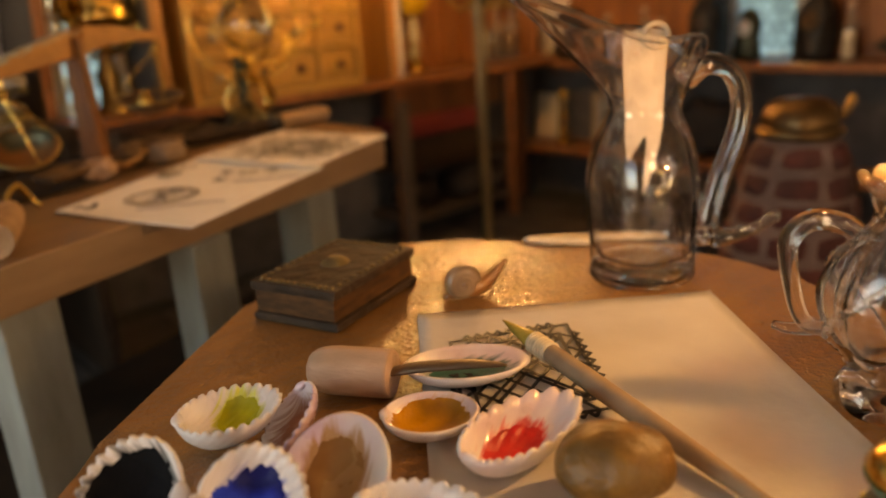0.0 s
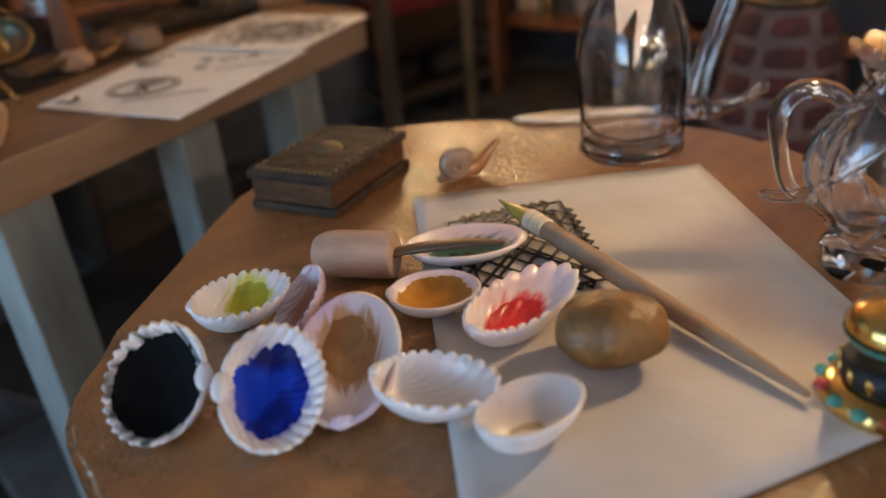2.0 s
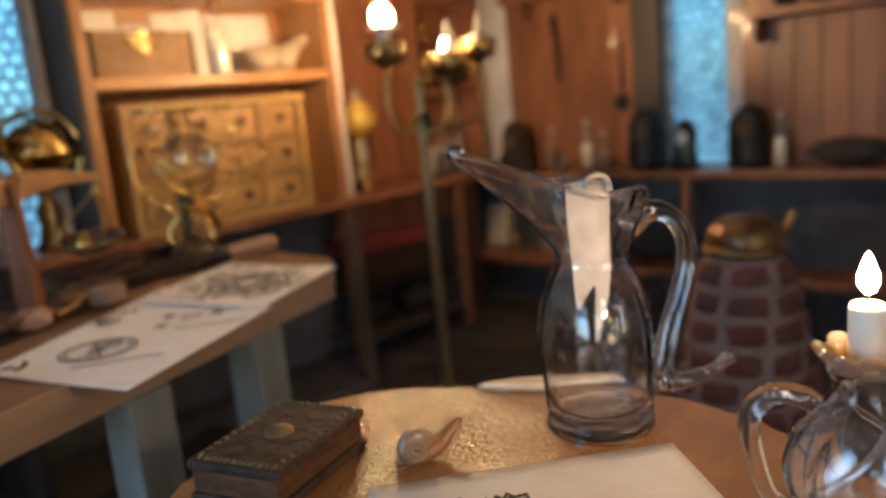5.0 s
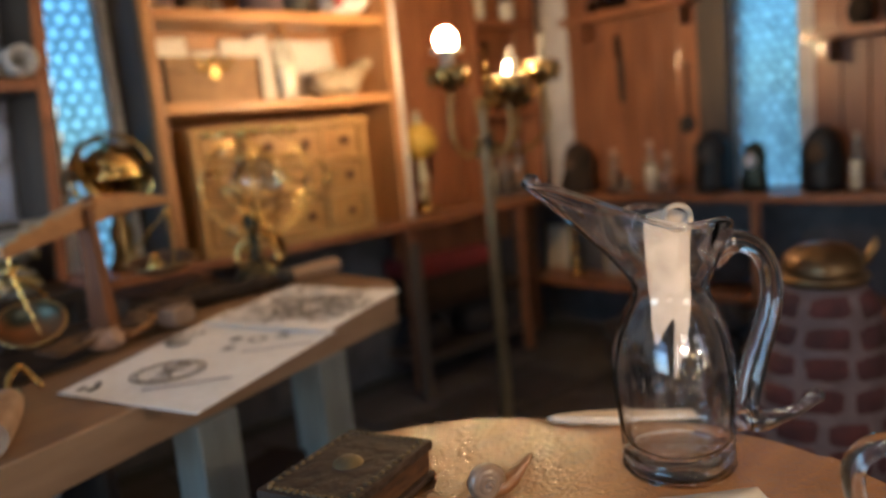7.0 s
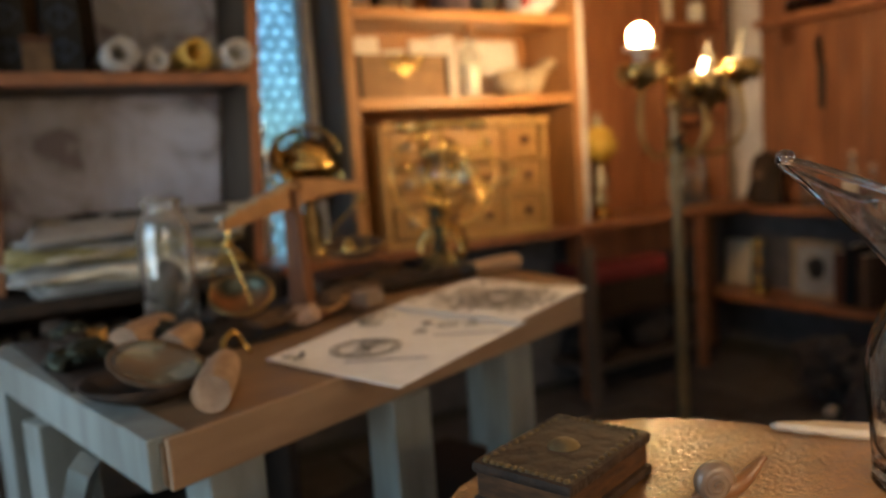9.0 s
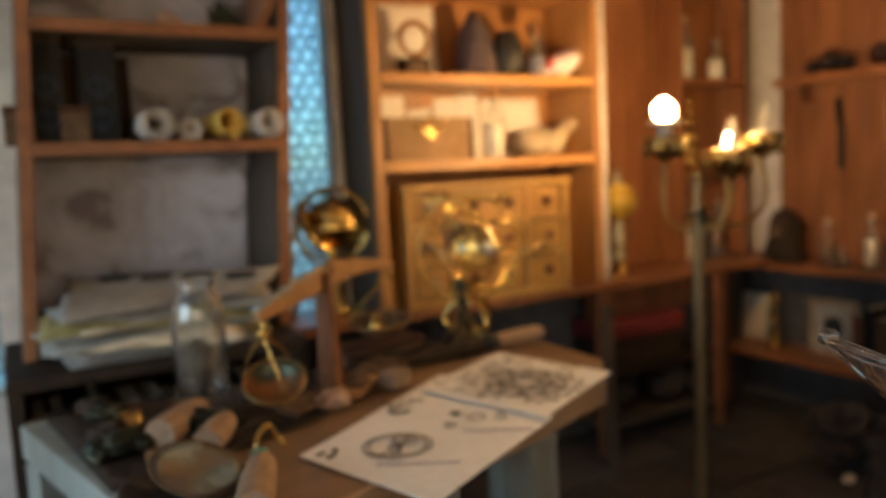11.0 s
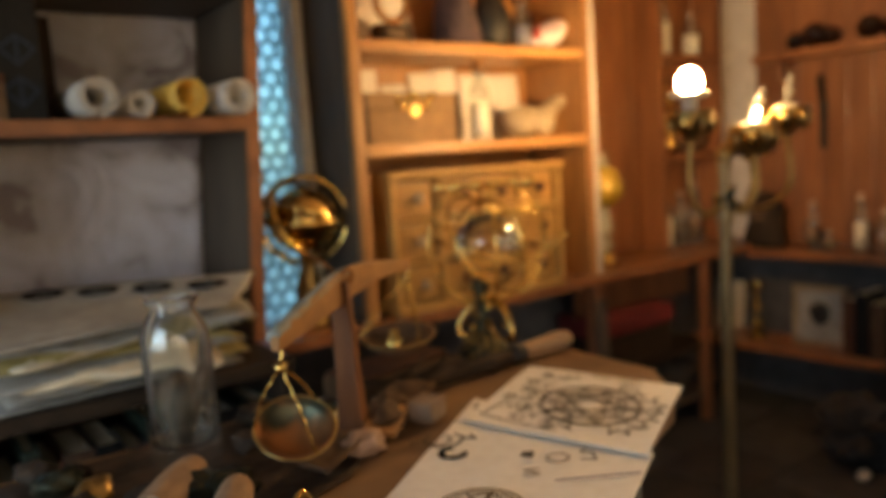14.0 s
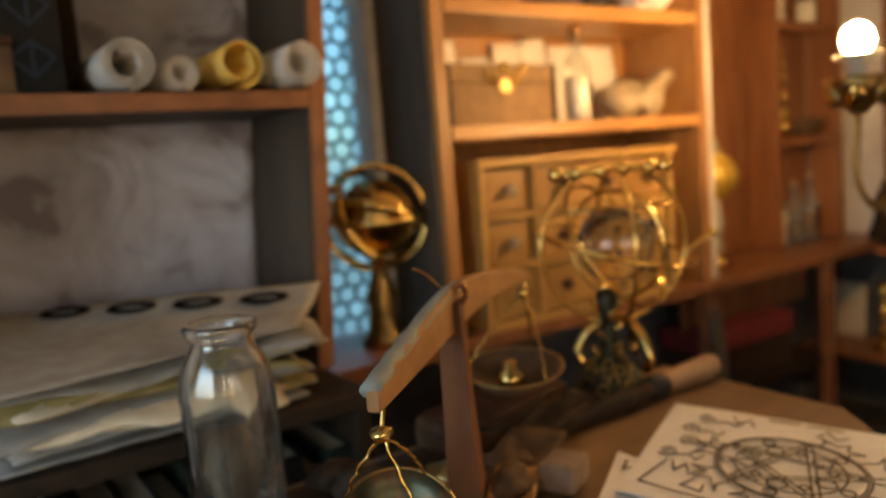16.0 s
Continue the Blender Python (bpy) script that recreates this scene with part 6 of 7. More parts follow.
for x in (0.115, 0.312):
    cardbox = thing("card_box", (x, 3.70, 1.951), 0, "small brown card box between black boxes", "box")
    part("body", box(-0.052, -0.07, 0, 0.052, 0.07, 0.125, 0.004), CLOTH, cardbox)
    part("lid", box(-0.055, -0.073, 0.125, 0.055, 0.073, 0.15, 0.004), PAGE_EDGE, cardbox, "brown lid")

# top of the rack
pl = thing("dried_plant", (0.98, 3.82, 2.431), 0, "dark tangle of dried moss on the rack", "plant")
tang = bmesh.new()
rng = random.Random(5)
for k in range(60):
    a, r = rng.uniform(0, 6.28), rng.uniform(0, 0.08)
    p0 = Vector((r * math.cos(a), r * math.sin(a), 0.008))
    p1 = p0 + Vector((rng.uniform(-0.05, 0.05), rng.uniform(-0.05, 0.05), rng.uniform(0.05, 0.16)))
    tube([(*p0, 0.006), (*p0.lerp(p1, 0.5), 0.009), (*p1, 0.003)], segs=5, bm=tang)
part("moss", tang, stuff("dried moss", (0.05, 0.055, 0.03), rough=0.9, grain=20), pl, smooth=True)
rest(solo("wooden_tray", box(-0.02, -0.20, 0, 0.02, 0.20, 0.32, 0.006), PANEL, "red-brown wooden tray leaning on the rack side", "tray", (1.09, 3.82, 2.46), (0, 22, 0)), 2.431)
rest(solo("snail_shell", blob(0.06, 0.05, 0.04, 0.3, 1.6, 2, 3), CORK, "pale shell on the top of the rack", "shell", (0.72, 3.75, 2.45), (0, 0, 10), True), 2.431)

# books under the low cabinet's top
x, k = 0.05, 0
rng = random.Random(3)
while x < 0.97:
    w = rng.uniform(0.045, 0.085)
    h = rng.uniform(0.36, 0.46)
    bo = thing("old_book", (x + w / 2, 3.53, 0.541), 0, "upright old book with a dark " + BOOKS[k % 5].name.split()[-1] + " cloth cover", "book", "books below the cabinet top")
    part("cover", box(-w / 2 + 0.001, -0.18, 0, w / 2 - 0.001, -0.168, h, 0.004), BOOKS[k % 5], bo)
    for s in (-1, 1):
        part("cover", box(s * (w / 2 - 0.004) - 0.003, -0.167, 0, s * (w / 2 - 0.004) + 0.003, 0.14, h, 0.002), BOOKS[k % 5], bo)
    part("page_block", box(-w / 2 + 0.008, -0.166, 0.008, w / 2 - 0.008, 0.13, h - 0.01, 0.002), OLD_PAPER, bo, "yellowed pages")
    for z in (0.08, h - 0.1):
        part("spine_band", box(-w / 2, -0.183, z, w / 2, -0.178, z + 0.016, 0.001), GILT, bo, "dull gilt band")
    x += w + 0.004
    k += 1

# ---- window corner: brass gyroscope ----
gy = thing("brass_gyroscope", (1.456, 3.86, 1.073), 0, "brass gyroscope ball in hoops on a tall foot", "gyroscope")
part("foot", lathe([(0, 0), (0.085, 0), (0.088, 0.02), (0.06, 0.05), (0.05, 0.12), (0.058, 0.18), (0.035, 0.24), (0.03, 0.31), (0, 0.315)], 24, None, 0.1, 1), DULL_BRASS, gy, "worn brass foot", smooth=True)
part("ball", blob(0.148, 0.148, 0.140, 0.03), stuff("polished bronze", (0.60, 0.38, 0.13), (0.36, 0.21, 0.06), 0.14, 1.0, grain=6, blotch=5, bump=0.25), gy, "polished bronze ball", (0, 0, 0.458), smooth=True)
for r, e in ((0.182, (90, 0, -29)), (0.172, (4, 0, 0)), (0.164, (24, 0, 110)), (0.176, (65, 10, 20))):
    part("hoop", tube(ring_path(r, 52, Euler([radians(v) for v in e]).to_matrix()), 0.011, 8, closed=True, flat=1.5), BRASS, gy, "brass hoop", (0, 0, 0.458), smooth=True)

# ---- the bookcase's contents ----
ch = thing("drawer_chest", (2.285, 3.81, 1.073), -1.5, "small pale wooden chest of many drawers", "chest of drawers")
CW, CD, CH = 0.505, 0.17, 0.63
for nm, bm in (("base", box(-CW, -CD, 0, CW, CD, 0.03, 0.004)), ("top", box(-CW - 0.012, -CD - 0.015, CH - 0.03, CW + 0.012, CD, CH, 0.006)), ("side", box(-CW, -CD, 0.031, -CW + 0.028, CD, CH - 0.031, 0.003)), ("side", box(CW - 0.028, -CD, 0.031, CW, CD, CH - 0.031, 0.003)), ("back", box(-CW + 0.03, CD - 0.02, 0.031, CW - 0.03, CD, CH - 0.031, 0.002))):
    part(nm, bm, DRAWER, ch)
rows = [(0.035, 0.215), (0.235, 0.405), (0.425, 0.597)]
cols = [(-0.470, -0.265), (-0.240, 0.22), (0.245, 0.470)]
for i, (z0, z1) in enumerate(rows):
    if i:
        part("rail", box(-CW + 0.03, -CD + 0.002, z0 - 0.017, CW - 0.03, CD - 0.025, z0 - 0.001, 0.002), DRAWER, ch)
    for j, (x0, x1) in enumerate(cols):
        out = -0.006 if (i + j) % 3 == 0 else -0.024
        dr = part("drawer", box(x0 + 0.010, -CD - out, z0 + 0.006, x1 - 0.010, CD - 0.04, z1 - 0.012, 0.007), DRAWER_FRONT, ch, "darker drawer")
        for x in ((x0 + x1) / 2,) if j != 1 else (x0 + 0.12, x1 - 0.12):
            part("knob", lathe([(0, 0), (0.010, 0), (0.009, 0.014), (0.024, 0.028), (0.024, 0.036), (0, 0.046)], 14), OLD_BONE if j == 0 else PAGE_EDGE, dr, "round bone knob" if j == 0 else "round dark knob", (x, -CD - out, (z0 + z1) / 2), (90, 0, 0), True)
part("partition", box(-0.253, -CD + 0.002, 0.03, -0.238, CD - 0.025, CH - 0.03, 0.002), DRAWER, ch)
part("partition", box(0.223, -CD + 0.002, 0.03, 0.243, CD - 0.025, CH - 0.03, 0.002), DRAWER, ch)

SH2, SH1 = 1.828, 2.268
tr = thing("travel_case", (1.965, 3.83, SH2), 2, "tan card travel case with dark edges and brass clasp", "case")
part("body", box(-0.268, -0.11, 0, 0.268, 0.13, 0.15, 0.006), stuff("tan fibre board", (0.27, 0.15, 0.062), (0.19, 0.10, 0.04), 0.7, grain=22), tr)
part("lid", box(-0.272, -0.114, 0.152, 0.272, 0.134, 0.222, 0.008), stuff("tan fibre lid", (0.29, 0.165, 0.07), (0.20, 0.11, 0.045), 0.7, grain=22), tr)
for x in (-0.270, 0.245):
    part("edge_band", box(x, -0.117, 0, x + 0.025, -0.1145, 0.222, 0.001), DARK_WOOD, tr, "dark edge band")
cl = part("clasp", box(-0.022, -0.126, 0.115, 0.022, -0.116, 0.165, 0.005), DULL_BRASS, tr, "brass clasp")
for k in range(13):
    part("brass_leaf", blob(0.017, 0.008, 0.011, 0.4, 3, k, 2), BRASS, tr, "brass leaf", (-0.085 + 0.016 * k, -0.119, 0.185 - 0.03 * math.sin(k * 0.9)), (0, 20 * k, 0), True)
for x, w, h, dz, lab in ((1.85, 0.165, 0.37, 0, "cream torn paper propped behind the case"), (2.10, 0.075, 0.30, 0, "cream paper propped behind the case"), (2.29, 0.10, 0.365, 0, "cream paper sheet propped against the back"), (2.42, 0.075, 0.385, 0, "tall cream paper strip propped upright"), (2.72, 0.22, 0.36, 0, "cream torn paper propped behind the skull")):
    rest(solo("torn_paper", sheet([(-w, 0), (w, 0.01), (w * 0.96, h), (-w, h * 0.97)], 0, 10, 0.004, 0.014, x), PAPER, lab, "paper", (x, 4.04, SH2), (84, 0, 2), True), SH2 + 0.001)
bottle("glass_vial", (2.425, 3.80, SH2), [(0, 0.004), (0.046, 0.0), (0.052, 0.02), (0.052, 0.22), (0.036, 0.27), (0.024, 0.29), (0.024, 0.33), (0.030, 0.34)], VIAL_GLASS, "tall glass vial with a dark stopper", "vial", (0.027, 0.325, 0.385, COPPER), (WAX, [(0, 0.01), (0.044, 0.01), (0.046, 0.18), (0, 0.19)], "white powder"))
sk = thing("animal_skull", (2.77, 3.82, SH2), 0, "tan bone animal skull resting on the shelf", "skull")
m1 = join(moved(blob(0.13, 0.09, 0.085, 0.25, 1.5, 3, 3), Matrix.Translation((-0.05, 0, 0.085))), tube(smooth_path([(0.02, 0, 0.09, 0.06), (0.10, -0.02, 0.12, 0.045), (0.17, -0.03, 0.17, 0.04), (0.22, -0.03, 0.19, 0.028)], 4), segs=12), tube(smooth_path([(0.05, -0.05, 0.02, 0.02), (0.10, -0.05, 0.06, 0.018), (0.15, -0.04, 0.15, 0.018)], 4), segs=10))
part("skull", m1, OLD_BONE, sk, smooth=True)
part("cheek", blob(0.07, 0.03, 0.075, 0.2, 2, 1, 3), OLD_BONE, sk, "rounded cheek bone", (0.03, -0.085, 0.082), (0, 15, 0), True)

# top shelf
rest(solo("torn_paper", sheet([(-0.22, 0), (0.22, 0.01), (0.20, 0.43), (-0.22, 0.42)], 0, 10, 0.004, 0.014, 1.1), PAPER, "cream sheet propped at the back of the top shelf", "paper", (2.02, 4.05, SH1), (86, 0, 1), True), SH1 + 0.001)
ck = thing("mantel_clock", (1.98, 3.87, SH1), 0, "small round brass mantel clock on a wooden stand", "clock")
part("stand", box(-0.08, -0.05, 0, 0.08, 0.05, 0.10, 0.01), DARK_WOOD, ck)
part("rim", tube(ring_path(0.085, 36, Matrix.Rotation(radians(90), 3, "X"), (0, -0.02, 0.20)), 0.016, 8, closed=True), COPPER, ck, "copper rim", smooth=True)
part("dial", moved(lathe([(0, 0), (0.08, 0), (0.078, 0.012), (0, 0.02)], 28), Matrix.Translation((0, 0.0, 0.20)) @ Matrix.Rotation(radians(90), 4, "X")), PAPER, ck, "pale dial", smooth=True)
part("plaque", box(-0.05, -0.056, 0.03, 0.05, -0.05, 0.075, 0.002), STEEL, ck, "bluish metal plaque")
hat = thing("felt_hat", (2.37, 3.88, SH1), 0, "crumpled dark purple felt hat", "hat")
part("brim", lathe([(0, 0), (0.17, 0.0), (0.18, 0.012), (0.10, 0.02), (0, 0.02)], 28, None, 0.15, 2), stuff("dark felt", (0.085, 0.055, 0.065), (0.04, 0.03, 0.035), 0.95, grain=22, bump=0.4), hat, smooth=True)
part("crown", lathe([(0.13, 0.015), (0.12, 0.10), (0.09, 0.22), (0.05, 0.32), (0.0, 0.38)], 24, None, 0.3, 5), stuff("dark felt crown", (0.10, 0.065, 0.075), (0.05, 0.035, 0.04), 0.95, grain=22, bump=0.4), hat, smooth=True)
rest(solo("black_pot", lathe([(0, 0), (0.07, 0), (0.10, 0.06), (0.10, 0.16), (0.07, 0.22), (0.06, 0.26), (0, 0.26)], 24), IRON, "rounded black iron pot", "pot", (2.56, 3.84, SH1), (0, 0, 0), True), SH1 + 0.001)
fg = bottle("figure_bottle", (2.735, 3.80, SH1), [(0, 0.004), (0.05, 0.0), (0.06, 0.02), (0.055, 0.14), (0.04, 0.19), (0.025, 0.21), (0.025, 0.25)], VIAL_GLASS, "slim bottle with a wide copper-coloured stopper", "bottle", (0.05, 0.235, 0.31, COPPER), (stuff("lilac liquid", (0.30, 0.28, 0.40), rough=0.4), [(0, 0.01), (0.046, 0.01), (0.044, 0.12), (0, 0.12)], "lilac liquid"))
rest(solo("red_phial", lathe([(0, 0), (0.018, 0), (0.02, 0.08), (0.01, 0.10), (0.01, 0.12), (0, 0.122)], 14), RED_ENAMEL, "tiny red glass phial on the shelf", "phial", (2.80, 3.76, SH1), (0, 0, 0), True), SH1 + 0.001)
rest(solo("conch_shell", tube(smooth_path([(-0.16, 0, 0.0, 0.012), (-0.10, 0, 0.02, 0.05), (0.0, 0, 0.06, 0.085), (0.10, 0, 0.11, 0.07), (0.16, 0, 0.15, 0.02)], 5), segs=20, flat=0.75), PINK_SHELL, "large white pointed seashell", "shell", (2.90, 3.80, SH1 + 0.1), (0, 0, 10), True), SH1 + 0.001)

# ---- counter: golden lamp, corner cabinet's bottles ----
lp = thing("golden_lamp", (3.375, 3.86, 1.073), 0, "slim lamp with a golden glass globe and crystal stem", "lamp")
part("foot", lathe([(0, 0), (0.07, 0), (0.075, 0.02), (0.05, 0.05), (0.03, 0.07), (0, 0.075)], 24), BRASS, lp, smooth=True)
part("stem", lathe([(0, 0.07), (0.03, 0.07), (0.045, 0.12), (0.03, 0.17), (0.045, 0.22), (0.03, 0.28), (0.02, 0.34), (0, 0.345)], 20, None, 0.15, 3), CRYSTAL, lp, "cloudy crystal stem", smooth=True)
part("globe", lathe([(0, 0.335), (0.055, 0.345), (0.112, 0.41), (0.12, 0.46), (0.09, 0.535), (0.04, 0.57), (0, 0.575)], 24), stuff("golden glass", (0.80, 0.56, 0.10), (0.50, 0.30, 0.04), 0.14, 0.35, grain=8, blotch=6, coat=0.8), lp, "golden glass globe", smooth=True)
part("finial", lathe([(0, 0.57), (0.035, 0.575), (0.03, 0.60), (0.012, 0.615), (0.02, 0.64), (0, 0.655)], 16), CRYSTAL, lp, "cloudy crystal finial", smooth=True)
for x, z, h, r, m, lab in ((4.13, 2.311, 0.42, 0.055, WAX, "tall pale bottle with a slim neck"), (4.43, 2.311, 0.28, 0.06, WAX, "squat pale bottle with a slim neck"), (4.11, 1.073, 0.42, 0.05, WAX, "tall pale glass bottle"), (4.27, 1.073, 0.36, 0.06, CLOTH, "brown earthenware bottle"), (4.43, 1.073, 0.40, 0.055, COPPER, "coppery slim bottle")):
    bottle("shelf_bottle", (x, 3.985, z), [(0, 0.004), (r * 0.9, 0), (r, 0.02), (r, h * 0.5), (r * 0.55, h * 0.68), (r * 0.34, h * 0.76), (r * 0.34, h * 0.92), (r * 0.45, h * 0.95)], VIAL_GLASS, lab + " in the corner cabinet", "bottle", (r * 0.36, h * 0.9, h, CORK), (m, [(0, 0.01), (r * 0.85, 0.012), (r * 0.88, h * 0.48), (0, h * 0.5)], "contents"), "corner cabinet bottles")
rt = thing("brass_retort", (4.16, 3.985, 1.681), 0, "stacked brass spheres on a small stand", "ornament")
for k, (z, r) in enumerate(((0.03, 0.06), (0.10, 0.05), (0.20, 0.055), (0.30, 0.04), (0.38, 0.028), (0.44, 0.02))):
    part("sphere", blob(r, r, r, 0.03), BRASS, rt, "brass sphere", (0, 0, z + 0.03), smooth=True)
bw = solo("low_bowl", lathe([(0, 0), (0.08, 0), (0.16, 0.06), (0.19, 0.10), (0.18, 0.105), (0.14, 0.065), (0, 0.02)], 28), CLOTH, "low brown wooden bowl in the cabinet", "bowl", (4.40, 3.99, 1.681), (0, 0, 0), True)
bw.scale = (1, 0.48, 1)

# ---- along the window counter ----
def idol(p, w, h, m1, m2, label, seed):
    """A small dark carved lump with a domed top and a paler face patch: built as a plain ornament."""
    bm = lathe([(0, 0), (w, 0), (w * 1.05, h * 0.15), (w * 0.9, h * 0.45), (w * 0.95, h * 0.7), (w * 0.7, h * 0.9), (w * 0.3, h), (0, h)], 20, None, 0.35, seed)
    ob = thing("carved_ornament", p, 0, label, "ornament", "ornaments along the window counter")
    part("body", bm, m1, ob, smooth=True)
    part("patch", blob(w * 0.45, w * 0.5, h * 0.16, 0.2, 2, seed, 2), m2, ob, "paler rounded patch", (-w * 0.72, 0.0, h * 0.62), smooth=True)
    return ob


idol((4.64, 3.60, 1.041), 0.12, 0.36, DARK_WOOD, CLOTH, "dark domed wooden ornament on the window counter", 1.0)
idol((4.66, 2.56, 1.041), 0.11, 0.38, IRON, GREY_WOOD, "tall dark stone ornament beside the window", 2.0)
idol((4.66, 2.29, 1.041), 0.075, 0.30, VERDIGRIS, SHELL, "small green ornament with a pale front before the window", 3.0)
idol((4.66, 1.90, 1.041), 0.11, 0.36, IRON, CLOTH, "dark knobbly ornament beside the window", 4.0)
for x, y, h, r, m in ((4.66, 3.30, 0.30, 0.045, COPPER), (4.68, 3.02, 0.34, 0.045, BONE), (4.62, 2.86, 0.26, 0.05, PANEL), (4.66, 1.72, 0.32, 0.04, BONE), (4.62, 3.18, 0.12, 0.04, BRASS)):
    bottle("counter_vial", (x, y, 1.041), [(0, 0.003), (r * 0.9, 0), (r, 0.015), (r, h * 0.55), (r * 0.5, h * 0.75), (r * 0.4, h * 0.9)], VIAL_GLASS, "slim small bottle with pale contents on the window counter", "bottle", (r * 0.45, h * 0.86, h, CORK), (m, [(0, 0.008), (r * 0.85, 0.01), (r * 0.85, h * 0.5), (0, h * 0.52)], "contents"), "vials along the window counter")
rest(solo("dark_pillow", blob(0.12, 0.20, 0.08, 0.2, 1.5, 7, 3), DARK_CLUTTER, "low dark cushion on the window counter", "cushion", (4.64, 1.36, 1.1), (0, 0, 0), True), 1.041)
for k, (y, z, r) in enumerate(((3.42, 2.271, 0.055), (3.30, 2.271, 0.075), (3.20, 2.271, 0.055), (2.98, 2.271, 0.07), (2.86, 2.271, 0.05), (3.22, 2.271, 0.0))):
    if r:
        solo("glass_ball", blob(r, r, r, 0), thin_glass("smoky ball glass", (0.35, 0.30, 0.27)) if k == 0 else bpy.data.materials["smoky ball glass"], "smoky glass ball on the plank shelf", "ball", (4.70, y, z + r), (0, 0, 0), True, "glass balls on the plank shelf")
kf = thing("hanging_knife", (4.805, 3.30, 1.65), 0, "dark long-bladed knife hanging on the panelled wall", "knife")
part("blade", slab([(-0.02, 0.0), (0.022, 0.02), (0.028, 0.30), (-0.026, 0.30)], -0.006, 0.006, 0.002), IRON, kf, "dark blade", (0, 0, 0), (90, 0, 90))
part("grip", tube([(0, 0, 0.30, 0.022), (0, 0.01, 0.38, 0.026), (0, 0.015, 0.46, 0.02)], segs=10), DARK_WOOD, kf, "dark grip", (-0.012, 0, 0), smooth=True)
part("nail", tube([(0.01, 0.015, 0.47, 0.006), (-0.02, 0.015, 0.47, 0.006)], segs=6), IRON, kf, "iron nail")
fgr = thing("hanging_ladle", (4.79, 2.80, 1.42), 0, "dark ladle hanging on the panelled wall", "ladle")
part("handle", tube([(0.02, 0, 0.08, 0.012), (0.02, 0, 0.45, 0.010)], segs=8), IRON, fgr, smooth=True)
part("bowl", blob(0.03, 0.055, 0.06, 0.1, 2, 1, 2), IRON, fgr, "dark bowl", (0, 0, 0.05), smooth=True)
part("nail", tube([(0.02, 0, 0.44, 0.006), (-0.01, 0, 0.44, 0.006)], segs=6), IRON, fgr, "iron nail")
for y, r, z in ((1.7, 0.07, 1.921), (1.5, 0.09, 1.921), (1.25, 0.06, 1.921)):
    rest(solo("clay_jar", lathe([(0, 0), (r * 0.7, 0), (r, r), (r * 0.8, r * 1.8), (r * 0.5, r * 2.1), (r * 0.6, r * 2.3), (0, r * 2.2)], 20, None, 0.05, y), DARK_WOOD, "dark clay jar on the plank shelf", "jar", (4.70, y, z), (0, 0, 0), True, "clay jars"), z)

# ---- lower shelf below the window counter ----
gs = thing("gold_stand", (4.62, 3.665, 0.421), 0, "slender golden stand of stacked balls", "stand")
part("foot", lathe([(0, 0), (0.06, 0), (0.065, 0.02), (0.02, 0.05), (0, 0.055)], 20), BRASS, gs, smooth=True)
for z, r in ((0.095, 0.043), (0.155, 0.020), (0.215, 0.037), (0.285, 0.018), (0.36, 0.046)):
    part("ball", blob(r, r, r, 0), BRASS, gs, "golden ball", (0, 0, z), smooth=True)
part("rod", tube([(0, 0, 0.04), (0, 0, 0.34)], 0.012, 8), BRASS, gs, smooth=True)
pic = thing("framed_picture", (4.68, 3.27, 0.421), 0, "small pale picture with a dark round blot in a frame", "picture")
part("frame", join(box(-0.02, -0.17, 0, 0.02, 0.17, 0.03, 0.004), box(-0.02, -0.17, 0.35, 0.02, 0.17, 0.38, 0.004), box(-0.02, -0.17, 0.03, 0.02, -0.14, 0.35, 0.004), box(-0.02, 0.14, 0.03, 0.02, 0.17, 0.35, 0.004)), OLD_BONE, pic, "worn tan frame")
part("board", box(-0.006, -0.139, 0.031, 0.01, 0.139, 0.349, 0.002), STACK_PAPER, pic)
part("blot", moved(lathe([(0, 0), (0.07, 0), (0.065, 0.006), (0, 0.007)], 24, None, 0.3, 2), Matrix.Translation((-0.006, 0, 0.20)) @ Matrix.Rotation(radians(-90), 4, "Y")), INK, pic, "dark round blot", smooth=True)
rest(solo("note_sheet", sheet([(-0.11, 0), (0.11, 0), (0.11, 0.34), (-0.11, 0.34)], 0, 8, 0.004, 0.012, 7), OLD_PAPER, "cream sheet propped on the lower shelf", "paper", (4.79, 3.97, 0.425), (86, 0, -90), True), 0.422)
for k, (y, w, h) in enumerate(((3.03, 0.03, 0.34), (2.96, 0.035, 0.38), (2.87, 0.04, 0.33))):
    bo = thing("old_book", (4.67, y, 0.421), 0, "upright dark red book on the lower shelf" if k < 1 else "upright dark book on the lower shelf", "book", "books on the lower shelf")
    part("cover", box(-0.13, -w, 0, 0.12, w, h, 0.006), BOOKS[(4, 1, 0)[k]], bo)
    part("page_block", box(-0.12, -w + 0.008, h, 0.12, w - 0.008, h + 0.002, 0.0005), OLD_PAPER, bo, "yellowed pages")
rest(solo("folded_cloak", blob(0.13, 0.22, 0.17, 0.4, 2, 3, 3), DARK_CLUTTER, "dark cloth bundle on the lower shelf", "cloak", (4.67, 2.55, 0.6), (0, 0, 0), True), 0.421)

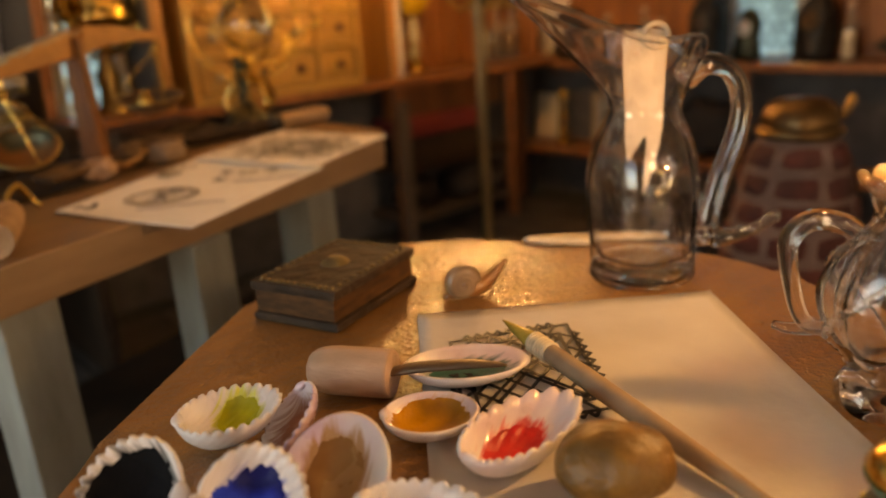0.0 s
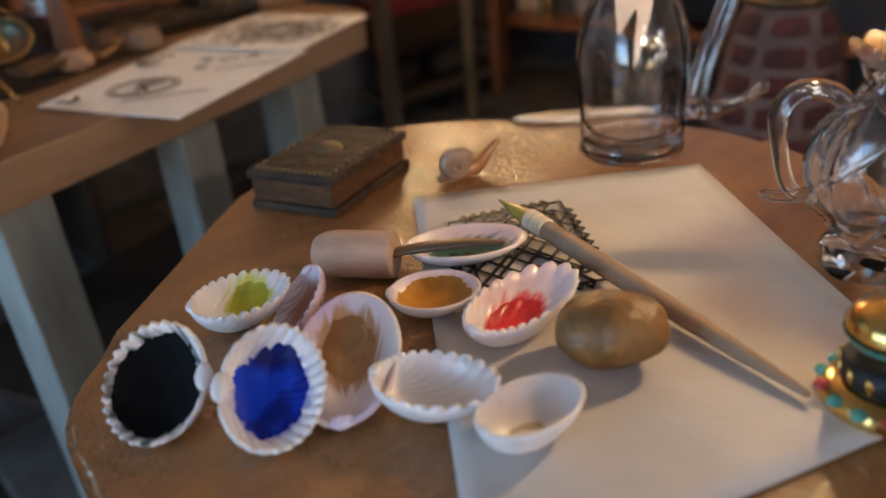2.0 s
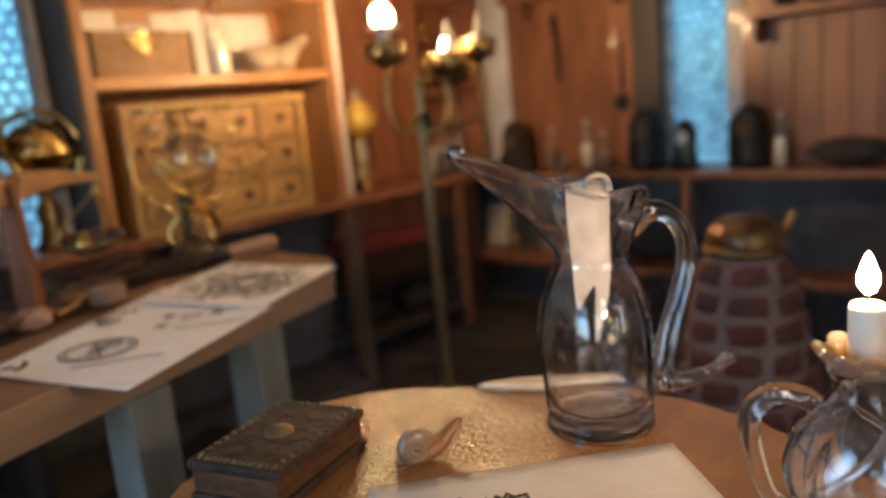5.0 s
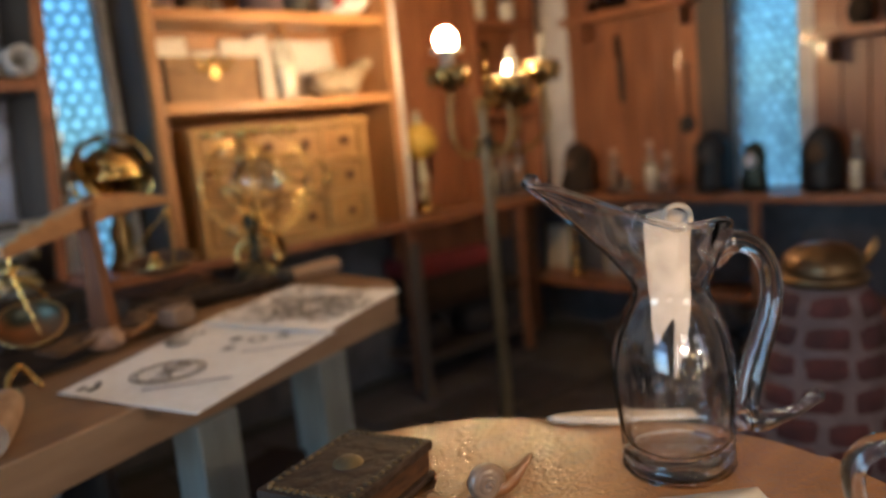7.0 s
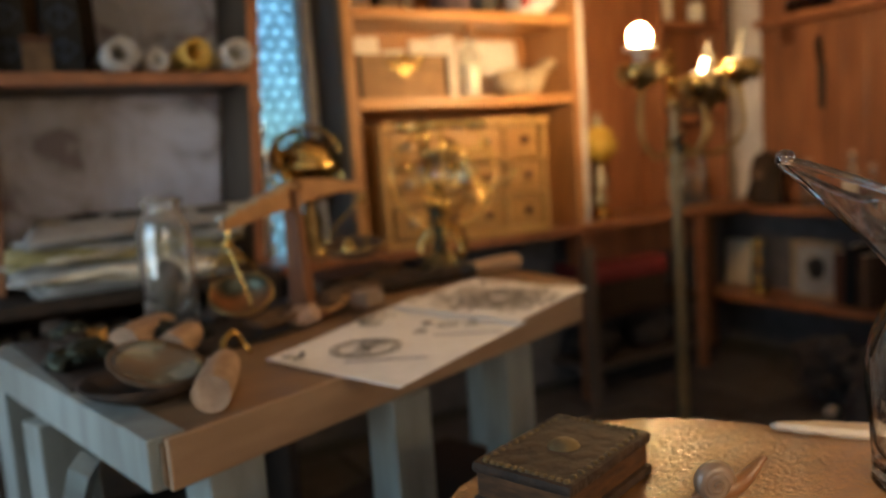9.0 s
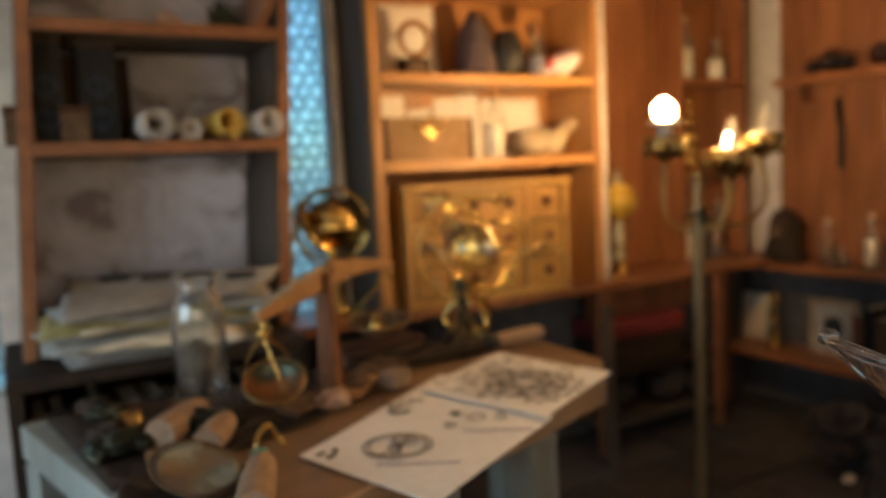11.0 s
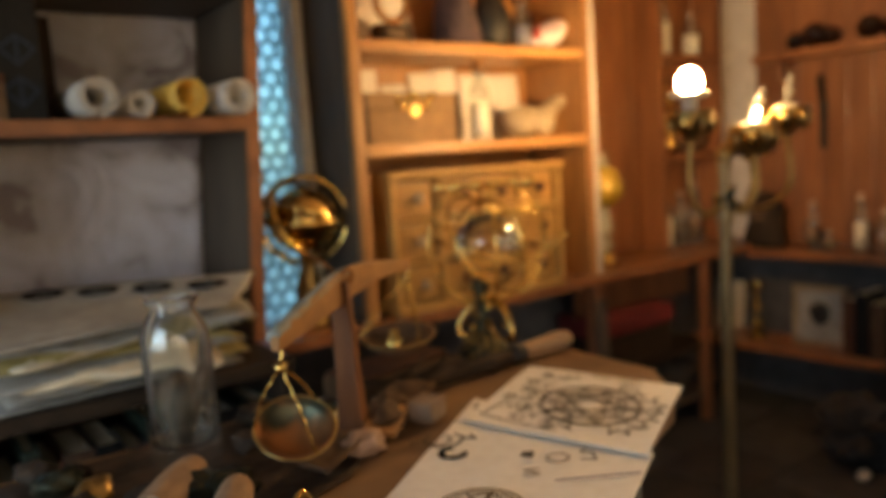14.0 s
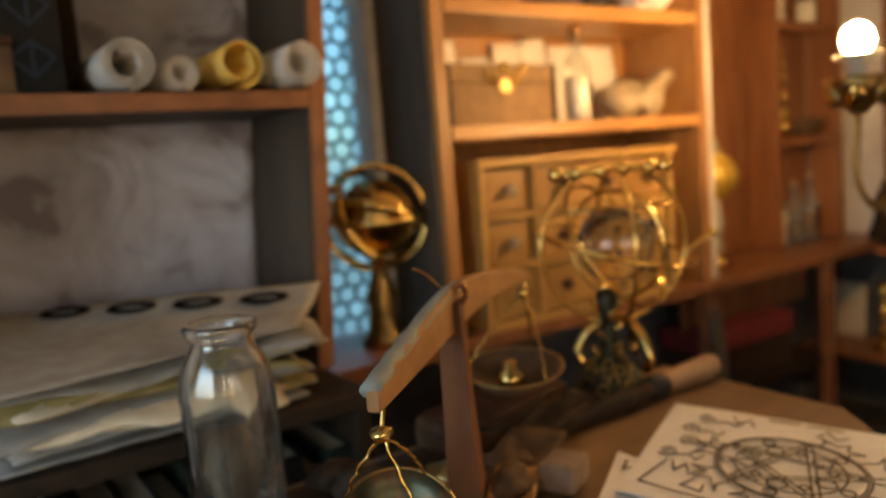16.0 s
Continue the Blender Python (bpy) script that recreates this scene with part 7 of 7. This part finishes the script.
# ---- floor and lower shelves ----
rb = thing("red_chest", (3.45, 3.87, 0.501), 0, "low chest covered with red cloth", "chest")
part("body", box(-0.33, -0.15, 0, 0.33, 0.15, 0.20, 0.012), DARK_WOOD, rb)
part("cloth_top", box(-0.345, -0.165, 0.18, 0.345, 0.16, 0.30, 0.03), RED_CLOTH, rb, "red cloth cover")
for k, (x, y, sx, sy, sz) in enumerate(((3.30, 3.88, 0.18, 0.12, 0.10), (3.75, 3.88, 0.20, 0.13, 0.12), (3.98, 3.88, 0.16, 0.13, 0.10))):
    rest(solo("crumpled_cloth", blob(sx, sy, sz, 0.4, 2, k * 5.0, 3), DARK_CLUTTER, "dark crumpled cloth bundle on the lower shelf", "cloth", (x, y, 0.3), (0, 0, 20 * k), True, "cloth bundles"), 0.181)
for k, (x, y, r, h) in enumerate(((4.0, 2.7, 0.20, 0.16), (3.7, 2.2, 0.22, 0.18), (4.2, 2.25, 0.20, 0.2), (3.95, 1.75, 0.2, 0.22))):
    rest(solo("coal_lump", blob(r, r, h, 0.6, 2.6, k * 7.0, 4), DARK_CLUTTER, "large dark coal lump on the floor", "coal", (x, y, 0.1), (0, 0, 30 * k), False, "coal lumps on the floor"), 0.001)
for k, (x, y) in enumerate(((3.82, 2.62), (3.90, 2.42), (4.06, 2.46))):
    rest(solo("bone_piece", blob(0.05, 0.03, 0.025, 0.4, 2, k * 3.0, 2), BONE, "small pale bone piece on the floor", "bone", (x, y, 0.05), (0, 0, 50 * k), True, "bone pieces"), 0.001)
rest(solo("leaning_plank", box(-0.04, -0.015, 0, 0.04, 0.015, 0.95, 0.005), GREY_WOOD, "grey plank leaning below the counter", "plank", (2.95, 3.50, 0.0), (-10, 8, 0)), 0.001)

# ---- brick kiln with a copper cauldron ----
kiln = thing("brick_kiln", (2.605, 1.095, 0), 0, "round red brick kiln with pale mortar joints", "kiln")


def kiln_r(z):
    return 0.128 + 0.175 * max(0.0, 1.0 - z) ** 0.6


part("core", lathe([(0, 0)] + [(kiln_r(z / 40) - 0.013, z / 40) for z in range(41)] + [(0, 1.0)], 40), MORTAR, kiln, "pale mortar", smooth=True)
rng = random.Random(11)
for row in range(11):
    z0, z1 = row * 0.0905 + 0.003, row * 0.0905 + 0.086
    r = kiln_r(row * 0.0905 + 0.045)
    n = max(6, round(2 * math.pi * r / 0.155))
    for k in range(n):
        a0 = 2 * math.pi * (k + 0.5 * (row % 2)) / n + 0.006 / r + rng.uniform(0.0, 0.05)
        a1 = 2 * math.pi * (k + 1 + 0.5 * (row % 2)) / n - 0.006 / r - rng.uniform(0.0, 0.05)
        bm = bmesh.new()
        grid = []
        lo, hi = z0 + rng.uniform(0, 0.012), z1 - rng.uniform(0, 0.012)
        for za, push in ((lo, 0.0), (lo + 0.012, 0.014), (hi - 0.012, 0.014), (hi, 0.0)):
            ring = []
            for i in range(5):
                tuck = 0.0 if push else 0.10 * (a1 - a0)
                a = a0 + tuck + (a1 - a0 - 2 * tuck) * i / 4
                rr = kiln_r(za) - 0.016 + (push if 0 < i < 4 else 0.0) + rng.uniform(-0.002, 0.004)
                ring.append(bm.verts.new((rr * math.cos(a), rr * math.sin(a), za)))
            grid.append(ring)
        for u, v in zip(grid, grid[1:]):
            for i in range(4):
                bm.faces.new((u[i], u[i + 1], v[i + 1], v[i]))
        part("brick", bm, BRICK, kiln, smooth=True)
cauldron = thing("copper_cauldron", (2.605, 1.095, 1.001), 0, "dented copper cauldron upside down on the kiln", "cauldron")
part("rim", lathe([(0, 0), (0.122, 0.0), (0.136, 0.012), (0.132, 0.028), (0.118, 0.036), (0, 0.036)], 32, None, 0.06, 3), OLD_COPPER, cauldron, "turned copper rim", smooth=True)
part("dome", lathe([(0.118, 0.032), (0.122, 0.055), (0.108, 0.090), (0.070, 0.118), (0.0, 0.128)], 32, None, 0.2, 4), OLD_COPPER, cauldron, "dented copper dome", smooth=True)
part("lug", tube(smooth_path([(0.075, -0.095, 0.05, 0.014), (0.090, -0.115, 0.095, 0.016), (0.094, -0.122, 0.128, 0.009)], 4), segs=8), OLD_COPPER, cauldron, "copper lug", smooth=True)
